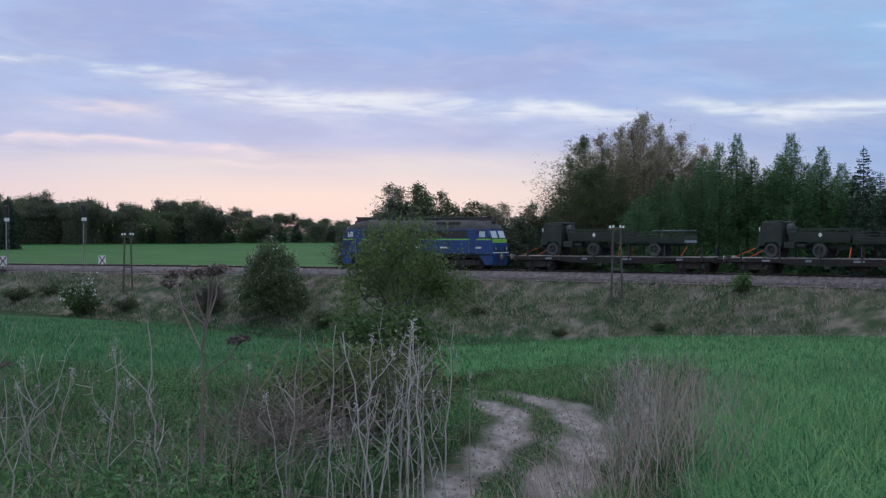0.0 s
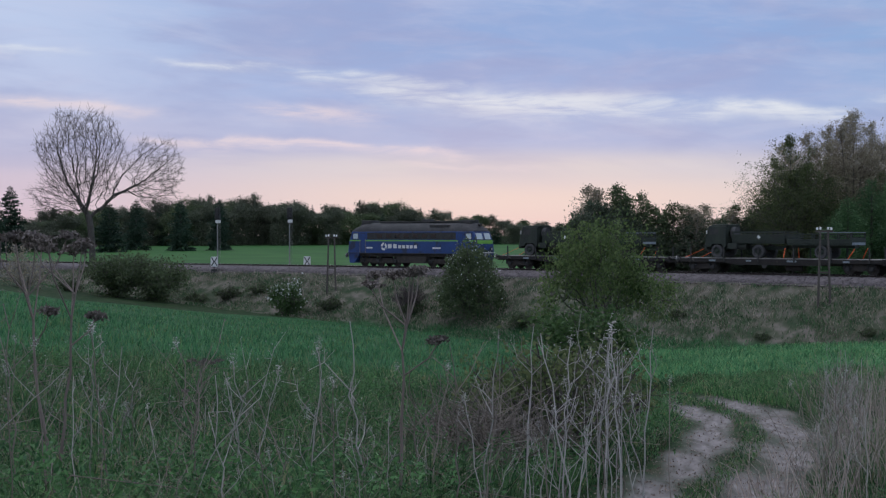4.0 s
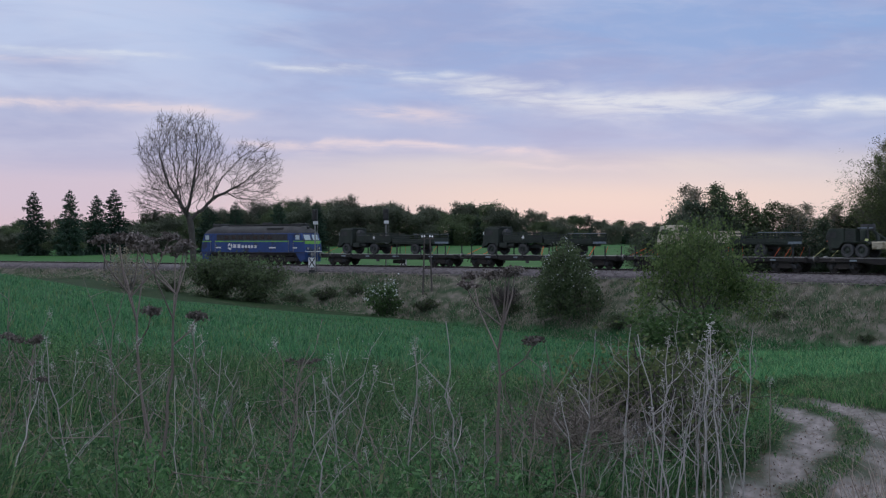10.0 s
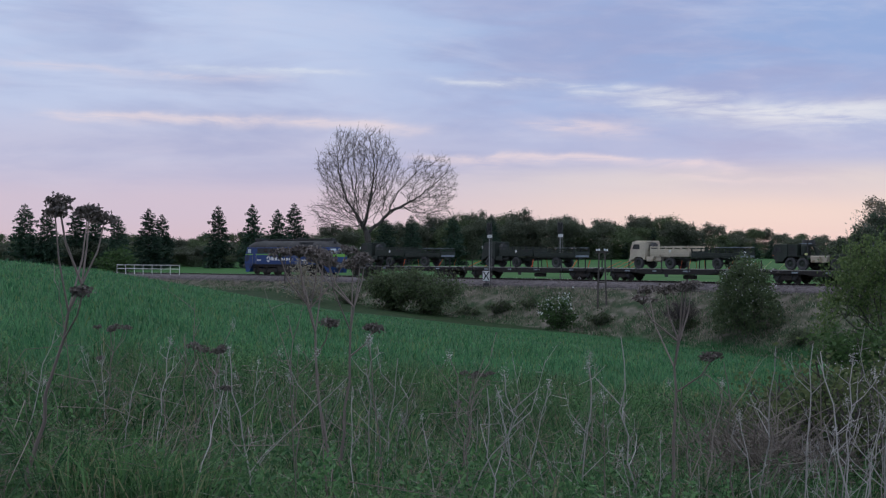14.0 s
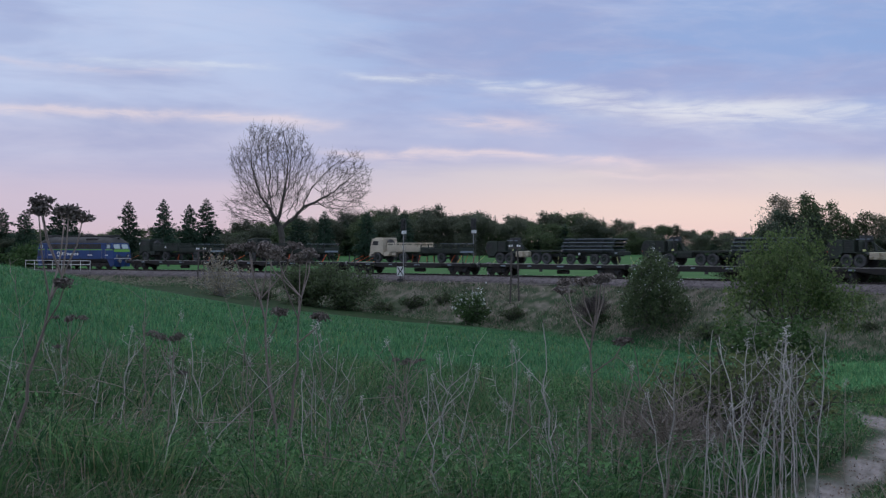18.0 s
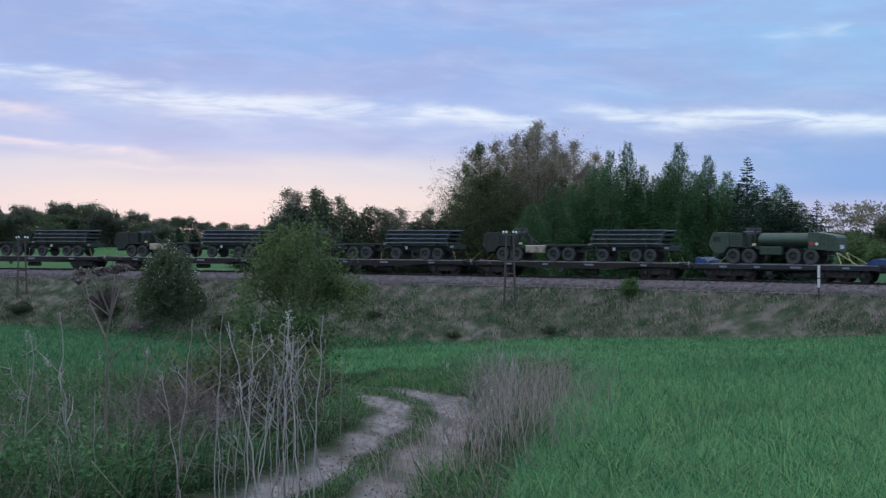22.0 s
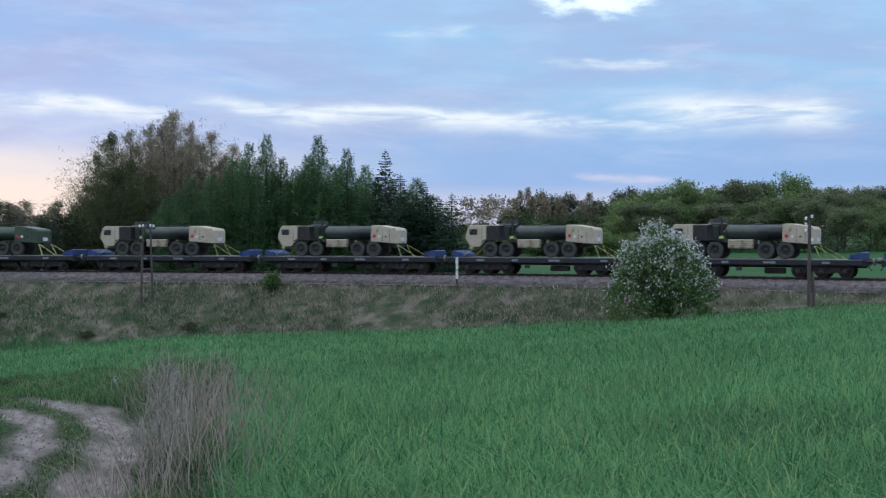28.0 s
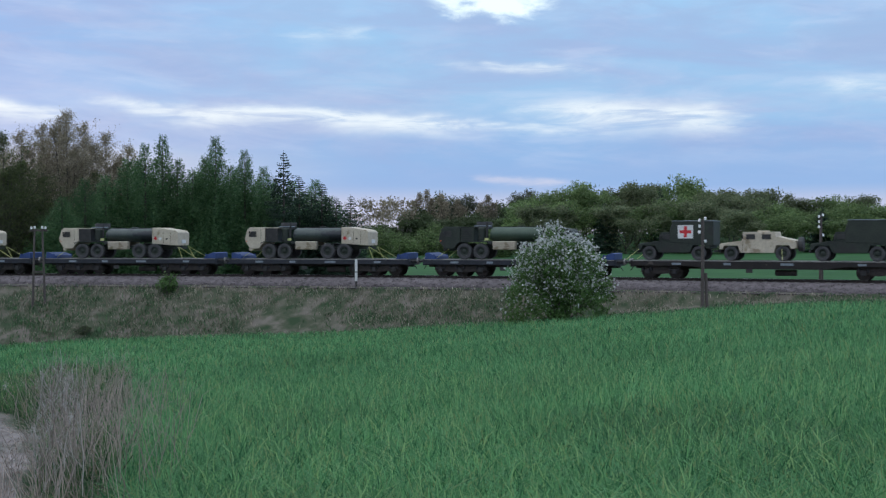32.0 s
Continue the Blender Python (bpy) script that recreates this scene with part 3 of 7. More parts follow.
def build_ground():
    bear = np.concatenate([np.arange(-180, -64, 4.0), np.arange(-62, 50, 0.4), np.arange(52, 180, 4.0)])
    ring = np.concatenate([np.arange(0.5, 8, 1.0), np.arange(8, 42, 0.3), np.arange(42, 66, 1.5), np.arange(66, 215, 0.8), np.geomspace(216, 4500, 34)])
    a, r = np.radians(bear)[None], ring[:, None]
    x, y = -np.sin(a) * r, np.cos(a) * r
    z = land(x, y)
    ruts = path_side(x, y).reshape(x.shape)
    z = z - 0.06 * np.exp(-((ruts - 0.56) / 0.25) ** 2)
    nb, nr = len(bear), len(ring)
    verts = np.stack([x, y, z], -1).reshape(-1, 3)
    i, j = np.meshgrid(np.arange(nr - 1), np.arange(nb), indexing="ij")
    k = (j + 1) % nb
    quads = np.stack([i * nb + j, i * nb + k, (i + 1) * nb + k, (i + 1) * nb + j], -1).reshape(-1, 4)
    middle = len(verts)
    verts = np.concatenate([verts, [[0, 0, 0]]])
    tris = np.stack([np.full(nb, middle), (np.arange(nb) + 1) % nb, np.arange(nb)], -1)
    ob = quick_mesh("ground", verts, quads, tris, ground_material(), smooth=True)
    b, rr = np.degrees(np.arctan2(-verts[:, 0], verts[:, 1])), np.hypot(verts[:, 0], verts[:, 1])
    rt = np.interp(b, T_BEAR, T_RANGE, left=900, right=900)
    away = (rt - rr) * np.interp(b, T_BEAR, T_COS)
    crop = is_crop(verts[:, 0], verts[:, 1]) | (away < -9)
    d = np.concatenate([ruts.ravel(), [99]])
    sand = np.clip(1.6 - np.abs(d - 0.58) / 0.27 + 0.8 * np.sin(verts[:, 0] * 5.1) * np.sin(verts[:, 1] * 1.1 + np.sin(verts[:, 0] * 2)), 0, 1)
    sand = sand * np.clip((32.5 - verts[:, 1]) / 4, 0, 1)
    bank = (away > -8) & (away < 11.5)
    cover = ob.data.color_attributes.new("cover", "FLOAT_COLOR", "POINT")
    cover.data.foreach_set("color", np.stack([crop, sand, bank, (away < -9) * np.where(b > -12, 1.0, 0.3)], -1).astype(np.float32).ravel())
    return tagged(ob, "rolling ground with green wheat, rough grass and sandy ruts", "ground", kind="structure")


def ground_material():
    m, n, l, b = material("field_soil_and_turf", 0.95)
    b.inputs["Specular IOR Level"].default_value = 0.1
    at = n.new("ShaderNodeAttribute")
    at.attribute_name = "cover"
    sp = n.new("ShaderNodeSeparateColor")
    l.new(at.outputs["Color"], sp.inputs[0])
    tc = n.new("ShaderNodeTexCoord")

    def tone(scale, stops, detail=6, stretch=None):
        t = n.new("ShaderNodeTexNoise")
        t.inputs["Scale"].default_value, t.inputs["Detail"].default_value = scale, detail
        if stretch:
            mp = n.new("ShaderNodeMapping")
            mp.inputs["Scale"].default_value = stretch
            l.new(tc.outputs["Object"], mp.inputs[0])
            l.new(mp.outputs[0], t.inputs["Vector"])
        else:
            l.new(tc.outputs["Object"], t.inputs["Vector"])
        rp = n.new("ShaderNodeValToRGB")
        e = rp.color_ramp.elements
        e[0].position, e[0].color = stops[0][0], (*stops[0][1], 1)
        e[1].position, e[1].color = stops[-1][0], (*stops[-1][1], 1)
        for p, c in stops[1:-1]:
            k = e.new(p)
            k.color = (*c, 1)
        l.new(t.outputs[0], rp.inputs[0])
        return rp.outputs[0], t.outputs[0]

    def mix(fac, a, c):
        x = n.new("ShaderNodeMix")
        x.data_type = "RGBA"
        l.new(fac, x.inputs[0])
        l.new(a, x.inputs[6])
        l.new(c, x.inputs[7])
        return x.outputs[2]

    turf, fine = tone(1.6, [(0.35, (0.016, 0.034, 0.013)), (0.55, (0.028, 0.056, 0.02)), (0.7, (0.075, 0.066, 0.045))])
    wheat, _ = tone(0.35, [(0.3, (0.030, 0.080, 0.034)), (0.6, (0.042, 0.115, 0.045)), (0.75, (0.055, 0.125, 0.05))], 8)
    sandy, _ = tone(1.0, [(0.3, (0.125, 0.113, 0.10)), (0.48, (0.215, 0.193, 0.187)), (0.7, (0.31, 0.28, 0.272))], 9, (8.0, 1.6, 4.0))
    dry, _ = tone(0.9, [(0.36, (0.040, 0.066, 0.034)), (0.5, (0.088, 0.096, 0.064)), (0.66, (0.185, 0.163, 0.138))], 9)
    c = mix(sp.outputs[2], turf, dry)
    c = mix(sp.outputs[0], c, wheat)
    lush, _ = tone(0.12, [(0.3, (0.034, 0.102, 0.030)), (0.7, (0.056, 0.148, 0.040))], 6)
    c = mix(at.outputs["Alpha"], c, lush)
    c = mix(sp.outputs[1], c, sandy)
    l.new(c, b.inputs["Base Color"])
    rough, h = tone(9.0, [(0, (0, 0, 0)), (1, (1, 1, 1))], 8)
    bp = n.new("ShaderNodeBump")
    bp.inputs["Strength"].default_value, bp.inputs["Distance"].default_value = 0.5, 0.012
    l.new(h, bp.inputs["Height"])
    l.new(bp.outputs[0], b.inputs["Normal"])
    return m


ground = build_ground()


# ---- railway ----
def sweep(name, outline, s0, s1, mat, parent=None, step=2.0, closed=True):
    """An outline of (offset towards the camera, height) drawn along the track."""
    s = np.arange(s0, s1 + 0.1, step)
    x, y, h = np.interp(s, S_ALL, TX), np.interp(s, S_ALL, TY), np.interp(s, S_ALL, TH)
    nx, ny = np.cos(h + math.pi), np.sin(h + math.pi)       # towards the camera's side
    o = np.array(outline)
    v = np.stack([x[:, None] + nx[:, None] * o[:, 0], y[:, None] + ny[:, None] * o[:, 0], np.broadcast_to(o[:, 1], (len(s), len(o)))], -1).reshape(-1, 3)
    m = len(o)
    i, j = np.meshgrid(np.arange(len(s) - 1), np.arange(m if closed else m - 1), indexing="ij")
    k = (j + 1) % m
    quads = np.stack([i * m + j, i * m + k, (i + 1) * m + k, (i + 1) * m + j], -1).reshape(-1, 4)
    return quick_mesh(name, v, quads, [], mat, parent)


T0, T1 = -120, 420
bed = sweep("ballast_bed", [(3.5, RAIL - 0.9), (2.1, RAIL - 0.2), (1.4, RAIL - 0.16), (-1.4, RAIL - 0.16), (-2.1, RAIL - 0.2), (-3.5, RAIL - 0.9)], T0, T1, M["ballast"], step=2.0)
tagged(bed, "grey-brown crushed stone ballast under the rails", "ballast", kind="structure")
railway = thing("railway_track", "single railway track with worn steel rails on sleepers", "track", kind="structure")
for side_y in (0.76, -0.76):
    rail = sweep("rail", [(side_y - 0.07, RAIL - 0.17), (side_y - 0.012, RAIL - 0.14), (side_y - 0.012, RAIL - 0.045), (side_y - 0.037, RAIL - 0.035), (side_y - 0.037, RAIL - 0.004), (side_y + 0.037, RAIL - 0.004), (side_y + 0.037, RAIL - 0.035), (side_y + 0.012, RAIL - 0.045), (side_y + 0.012, RAIL - 0.14), (side_y + 0.07, RAIL - 0.17)], T0, T1, M["rail"], railway)
    sweep("rail_head", [(side_y - 0.036, RAIL - 0.003), (side_y - 0.03, RAIL), (side_y + 0.03, RAIL), (side_y + 0.036, RAIL - 0.003)], T0, T1, M["rail_top"], rail)


def build_sleepers():
    verts, quads = [], []
    for s in np.arange(-100, 300, 0.65):
        x, y, h = on_track(s)
        m = pose(x, y, RAIL - 0.17, 0, 0, math.degrees(h) + 90)
        base = len(verts)
        verts += [m @ Vector(p) for p in ((-0.13, -1.28, -0.15), (0.13, -1.28, -0.15), (0.13, 1.28, -0.15), (-0.13, 1.28, -0.15), (-0.1, -1.25, 0.04), (0.1, -1.25, 0.04), (0.1, 1.25, 0.04), (-0.1, 1.25, 0.04))]
        quads += [[base + i for i in f] for f in ((4, 5, 6, 7), (0, 1, 5, 4), (1, 2, 6, 5), (2, 3, 7, 6), (3, 0, 4, 7))]
    ob = quick_mesh("sleepers", verts, quads, [], M["sleeper"], railway)
    return tagged(ob, kind="stuff")


build_sleepers()


def build_ballast_stones():
    """Loose stones on the camera's shoulder of the bed."""
    rng = np.random.default_rng(4)
    n = 14000
    s = rng.uniform(-75, 190, n)
    o = rng.uniform(1.3, 4.2, n)
    x, y, h = np.interp(s, S_ALL, TX), np.interp(s, S_ALL, TY), np.interp(s, S_ALL, TH)
    px, py = x - np.cos(h) * o, y - np.sin(h) * o
    pz = np.interp(o, [1.3, 2.1, 3.4, 4.2], [RAIL - 0.16, RAIL - 0.2, RAIL - 0.8, RAIL - 0.75])
    size = rng.uniform(0.035, 0.09, n)
    dirs = np.array([(1, 0, 0), (-1, 0, 0), (0, 1, 0), (0, -1, 0), (0, 0, 1), (0, 0, -1)], float)
    v = np.stack([px, py, pz], -1)[:, None] + dirs * size[:, None, None] * rng.uniform(0.6, 1.3, (n, 6, 1))
    f = np.array([(0, 2, 4), (2, 1, 4), (1, 3, 4), (3, 0, 4), (2, 0, 5), (1, 2, 5), (3, 1, 5), (0, 3, 5)])
    tris = (np.arange(n)[:, None, None] * 6 + f).reshape(-1, 3)
    ob = quick_mesh("ballast_stones", v.reshape(-1, 3), [], tris, M["ballast"])
    tagged(ob, "loose angular grey ballast stones beside the track", "stones", kind="stuff")


build_ballast_stones()


# ---- the train ----
# things face +x, their left side (+y) is towards the camera, z from the rails or from the wheels' foot
def wheel(name, parent, x, y, z, r, w, tread=True):
    s = 1 if y > 0 else -1
    t = part("tyre" if tread else name, lathe([(r * 0.62, -w / 2), (r * 0.94, -w / 2), (r, -w * 0.3), (r, w * 0.3), (r * 0.94, w / 2), (r * 0.62, w / 2), (r * 0.58, w * 0.3), (r * 0.2, w * 0.2)], sides=18), M["tyre"], parent, smooth=False)
    put(t, x, y, z, 0, 0, 0 if s > 0 else 180)
    hub = part("rim", lathe([(r * 0.56, w * 0.1), (r * 0.52, w * 0.34), (r * 0.34, w * 0.25), (r * 0.2, w * 0.42), (r * 0.08, w * 0.46)], sides=12), M["olive"], t)
    return t


def strap(parent, p, q, mat, r=0.035):
    r = r * 0.55
    part("lashing_strap", rod(p, q, r, r, 4), mat, parent)


def bogie(parent, x, axles, base, r=0.46):
    """A truck with side frames, axle boxes, springs and wheelsets."""
    b = part("bogie", prism([(-base / 2 - 0.45, 0.42), (-base / 2 + 0.3, 0.34), (0, 0.28), (base / 2 - 0.3, 0.34), (base / 2 + 0.45, 0.42), (base / 2 + 0.4, 0.74), (0, 0.82), (-base / 2 - 0.4, 0.74)], 0.92, 1.04), M["underframe"], parent)
    put(b, x, 0, 0)
    part("side_frame", prism([(-base / 2 - 0.45, 0.42), (-base / 2 + 0.3, 0.34), (0, 0.28), (base / 2 - 0.3, 0.34), (base / 2 + 0.45, 0.42), (base / 2 + 0.4, 0.74), (0, 0.82), (-base / 2 - 0.4, 0.74)], -1.04, -0.92), M["underframe"], b)
    part("bolster", box(-0.25, 0.25, -0.95, 0.95, 0.5, 0.92), M["underframe"], b)
    for i in range(axles):
        ax = -base / 2 + base * i / (axles - 1)
        w = lathe([(r, -0.80), (r, -0.70), (r + 0.03, -0.69), (r + 0.03, -0.66), (r * 0.4, -0.64), (0.09, -0.6), (0.09, 0.6), (r * 0.4, 0.64), (r + 0.03, 0.66), (r + 0.03, 0.69), (r, 0.70), (r, 0.80)], sides=20)
        put(part("wheelset", w, M["underframe"], b), ax, 0, r)
        bx = box(ax - 0.16, ax + 0.16, 1.0, 1.16, r - 0.16, r + 0.16, 0.03)
        part("axle_box", bx, M["black"], b)
        for dx in (-0.26, 0.26):
            part("spring", lathe([(0.07, r + 0.02), (0.09, r + 0.1), (0.07, r + 0.18), (0.09, r + 0.26), (0.07, r + 0.32)], "z", 8), M["black"], b).matrix_basis = pose(ax + dx, 1.06, 0)
    return b


def buffers(parent, half, z=1.05):
    for sx in (1, -1):
        for sy in (0.875, -0.875):
            p = part("buffer", rod((sx * (half - 0.62), sy, z), (sx * (half - 0.08), sy, z), 0.09, 0.075, 10), M["black"], parent)
            part("buffer_plate", rod((sx * (half - 0.08), sy, z), (sx * half, sy, z), 0.24, 0.22, 14), M["steel"], p)


def flat_wagon(length, deck, axles, base, paint, stakes, ends):
    w = thing("flat_wagon", "low flat railway wagon with a grey boarded deck", "wagon", "flat wagons of the train")
    half, body = length / 2, length / 2 - 0.62
    # underframe: side sills that deepen to a fish belly between the bogies
    for sy in (1.36, -1.36):
        y0, y1 = sorted((sy, sy - math.copysign(0.12, sy)))
        belly = [(-body, deck - 0.34), (-body * 0.56, deck - 0.34), (-body * 0.40, deck - 0.52), (body * 0.40, deck - 0.52), (body * 0.56, deck - 0.34), (body, deck - 0.34), (body, deck - 0.05), (-body, deck - 0.05)] if axles == 2 else [(-body, deck - 0.36), (body, deck - 0.36), (body, deck - 0.05), (-body, deck - 0.05)]
        part("side_sill", prism(belly, y0, y1), paint, w)
    part("centre_sill", box(-body, body, -0.25, 0.25, deck - 0.55, deck - 0.06), M["underframe"], w)
    for i in range(9):
        x = -body + 0.3 + (2 * body - 0.6) * i / 8
        part("cross_bearer", box(x - 0.06, x + 0.06, -1.24, 1.24, deck - 0.3, deck - 0.06), M["underframe"], w)
    n = 22
    for i in range(n):
        x0 = -body + 2 * body * i / n
        part("deck_board", box(x0 + 0.012, x0 + 2 * body / n - 0.012, -1.34, 1.34, deck - 0.05, deck + random.uniform(-0.004, 0.006)), M["planks"], w)
    for sx in (1, -1):
        part("headstock", box(sx * body - 0.06, sx * body + 0.06, -1.36, 1.36, deck - 0.42, deck + 0.01), paint, w)
        part("coupling_hook", rod((sx * (body + 0.05), 0, deck - 0.22), (sx * (half - 0.05), 0, deck - 0.24), 0.06, 0.04, 6), M["black"], w)
        part("brake_hose", rod((sx * (body + 0.05), 0.4, deck - 0.3), (sx * (body + 0.35), 0.35, deck - 0.7), 0.03, 0.03, 6), M["black"], w)
    pivot = body - (1.9 if axles == 2 else 2.6)
    for sx in (1, -1):
        bogie(w, sx * pivot, axles, base)
    buffers(w, half)
    # small stencilled panels on the sill
    for x, lw in ((-body * 0.7, 0.5), (-body * 0.2, 0.8), (body * 0.25, 0.45), (body * 0.62, 0.6)):
        part("stencil_panel", box(x, x + lw, 1.362, 1.366, deck - 0.28, deck - 0.14), M["rack_edge"], w)
    part("brake_lever", box(0.8, 1.2, 1.3, 1.36, deck - 0.75, deck - 0.5, 0.02), M["black"], w)
    part("air_tank", rod((-1.8, 0.6, deck - 0.75), (-0.5, 0.6, deck - 0.75), 0.2, 0.2, 12), M["underframe"], w)
    if stakes:
        for i in range(6):
            x = -body + 1.0 + (2 * body - 2.0) * i / 5
            for sy in (1.40, -1.40):
                part("stake", box(x - 0.05, x + 0.05, sy - 0.04, sy + 0.04, deck - 0.3, deck + 0.85, 0.01), M["black"], w)
    if ends:
        for sx in (1, -1):
            a = sx * body
            part("end_ramp", prism([(a - sx * 0.95, deck + 0.01), (a - sx * 0.05, deck + 0.01), (a - sx * 0.05, deck + 0.42), (a - sx * 0.25, deck + 0.46), (a - sx * 0.85, deck + 0.22)], -1.25, 1.25, 0.02), M["wagon_blue"], w, "blue folding end ramp")
            for sy in (1.30, -1.30):
                part("ramp_bracket", box(a - sx * 0.75 - 0.06, a - sx * 0.75 + 0.06, sy - 0.04, sy + 0.04, deck, deck + 0.34), M["wagon_blue"], w)
    return w


def build_loco():
    g = thing("diesel_locomotive", "blue six-axle diesel locomotive with a sooty grey roof and lime stripe", "locomotive")
    L, H = 8.05, 1.46
    # body shell: side outline with sloped noses, drawn across the width in three widths for the tumblehome
    side = [(-L, 1.25), (-L + 0.15, 2.35), (-L + 0.55, 3.35), (L - 0.55, 3.35), (L - 0.15, 2.35), (L, 1.25)]
    part("body", prism(side, -H, H, 0.06), M["blue"], g)
    for sx in (1, -1):
        part("plough", prism([(sx * (L - 1.5), 1.25), (sx * L, 1.25), (sx * (L - 0.15), 0.32), (sx * (L - 0.8), 0.32)], -1.35, 1.35, 0.02), M["blue"], g)
    # roof: arched section swept along, rounded at both ends
    bm = bmesh.new()
    rows = []
    for x, k in ((-L + 0.5, 0.02), (-L + 0.75, 0.55), (-L + 1.3, 0.9), (-L + 2.2, 1.0), (L - 2.2, 1.0), (L - 1.3, 0.9), (L - 0.75, 0.55), (L - 0.5, 0.02)):
        rows.append([bm.verts.new((x, math.cos(a) * (H - 0.01), 3.34 + math.sin(a) * 0.86 * k)) for a in (math.pi * i / 12 for i in range(13))])
    for a, b in zip(rows, rows[1:]):
        for i in range(12):
            bm.faces.new((a[i], a[i + 1], b[i + 1], b[i]))
    part("roof", bm, M["roof_grey"], g, smooth=True)
    part("roof_walkway", box(-5.8, 4.6, -0.55, 0.55, 4.18, 4.32, 0.03), M["black"], g)
    part("roof_hatch", box(-L + 1.3, -L + 2.6, -0.7, 0.7, 4.0, 4.38, 0.06), M["black"], g)
    part("roof_hatch", box(L - 2.4, L - 1.2, -0.7, 0.7, 4.0, 4.42, 0.06), M["black"], g)
    part("exhaust_box", box(-1.6, -0.6, -0.35, 0.35, 4.25, 4.5, 0.04), M["black"], g)
    for sy in (1, -1):
        part("radiator_grille", box(-4.6, -2.2, sy * 1.1 - 0.2, sy * 1.1 + 0.2, 3.5, 3.95, 0.02), M["black"], g)
        for i in range(8):
            part("grille_slat", box(-4.55 + i * 0.3, -4.5 + i * 0.3, sy * 1.33 - 0.02, sy * 1.33 + 0.02, 3.5, 3.9), M["roof_grey"], g)
        y = sy * (H + 0.003)
        part("lime_stripe", box(-L + 0.2, L - 0.2, min(y, y - sy * 0.02), max(y, y - sy * 0.02) + (0.004 if sy > 0 else 0), 2.42, 2.53), M["lime"], g, "lime green stripe")
        # window band
        part("window_band", box(-5.5, 5.5, y - 0.012, y + 0.010, 2.60, 3.24), M["black"], g, "dark band behind the side windows")
        for i in range(7):
            x = 3.9 - i * 1.12
            fr = part("side_window", box(x - 0.38, x + 0.38, y - 0.015, y + 0.02, 2.68, 3.16, 0.01), M["black"], g)
            part("pane", box(x - 0.33, x + 0.33, y - 0.01, y + 0.026, 2.73, 3.11), M["glass"], fr)
        for sx in (1, -1):
            cw = part("cab_side_window", box(sx * 7.0 - 0.35, sx * 7.0 + 0.35, y - 0.015, y + 0.02, 2.6, 3.2, 0.01), M["black"], g)
            part("pane", box(sx * 7.0 - 0.3, sx * 7.0 + 0.3, y - 0.01, y + 0.026, 2.66, 3.14), M["glass_pale"], cw)
            d = part("cab_door", box(sx * 6.05 - 0.3, sx * 6.05 + 0.3, y - 0.012, y + 0.012, 1.35, 3.2), M["black"], g)
            part("door_panel", box(sx * 6.05 - 0.26, sx * 6.05 + 0.26, y - 0.01, y + 0.02, 1.4, 3.15), M["blue"], d)
            for hx in (-0.36, 0.36):
                part("handrail", rod((sx * 6.05 + hx, y + sy * 0.06, 1.3), (sx * 6.05 + hx, y + sy * 0.06, 2.6), 0.02, 0.02, 6), M["steel"], g)
        # white emblem: a round of curved blades with word-like bars beside it
        for k in range(3):
            bm = bmesh.new()
            for q in range(4):
                a = 2 * math.pi * k / 3 + q * 0.42
                c0, c1 = (math.cos(a), math.sin(a)), (math.cos(a + 0.42), math.sin(a + 0.42))
                r0, r1 = 0.12 + q * 0.025, 0.38
                bm.faces.new([bm.verts.new((3.35 + c[0] * r, y + sy * 0.012, 1.92 + c[1] * r)) for c, r in ((c0, r0), (c1, r0), (c1, r1), (c0, r1))])
            part("emblem_blade", bm, M["white"], g, "white painted emblem")
        for x, lw, zz in ((2.6, 0.55, 0.4), (1.95, 0.5, 0.4), (1.35, 0.42, 0.3), (0.85, 0.42, 0.3), (0.35, 0.36, 0.3), (-0.1, 0.42, 0.3), (-0.62, 0.4, 0.3)):
            part("letter_bar", box(x - lw * 0.42, x + lw * 0.42, y - 0.01, y + 0.012 * sy + 0.004, 1.75, 1.75 + zz), M["white"], g, "white painted lettering")
        for x, lw in ((5.2, 0.8), (-3.2, 1.0), (-6.6, 0.6)):
            part("number_bar", box(x - lw / 2, x + lw / 2, y - 0.01, y + 0.012 * sy + 0.004, 1.72, 1.86), M["white"], g)
        part("sill_line", box(-L + 0.1, L - 0.1, y - 0.01, y + 0.014, 1.24, 1.30), M["roof_grey"], g)
    for sx in (1, -1):
        # windscreens on the slope of the nose
        for sy in (0.68, -0.68):
            ws = part("windscreen", box(-0.02, 0.03, sy - 0.55, sy + 0.55, -0.36, 0.36, 0.02), M["black"], g)
            put(ws, sx * (L - 0.37), 0, 2.88, 0, -22 * sx, 0)
            part("pane", box(0.0 if sx > 0 else -0.045, 0.045 if sx > 0 else 0.0, sy - 0.48, sy + 0.48, -0.3, 0.3), M["glass_pale"], ws)
            hl = part("headlight", rod((sx * (L - 0.25), sy * 1.4, 1.72), (sx * (L + 0.02), sy * 1.4, 1.72), 0.16, 0.15, 12), M["black"], g)
            part("lens", rod((sx * (L + 0.021), sy * 1.4, 1.72), (sx * (L + 0.035), sy * 1.4, 1.72), 0.12, 0.12, 12), M["lamp_glass"], hl)
        part("lime_chevron", prism([(sx * (L - 0.16), 2.43), (sx * (L - 0.12), 2.2), (sx * (L - 0.10), 2.2), (sx * (L - 0.13), 2.53)], -1.3, 1.3), M["lime"], g)
        part("bumper_line", box(sx * L - 0.03, sx * L + 0.03, -1.4, 1.4, 1.34, 1.42, 0.01), M["white"], g)
        part("top_lamp", rod((sx * (L - 0.85), 0, 3.95), (sx * (L - 0.6), 0, 3.95), 0.17, 0.15, 12), M["black"], g)
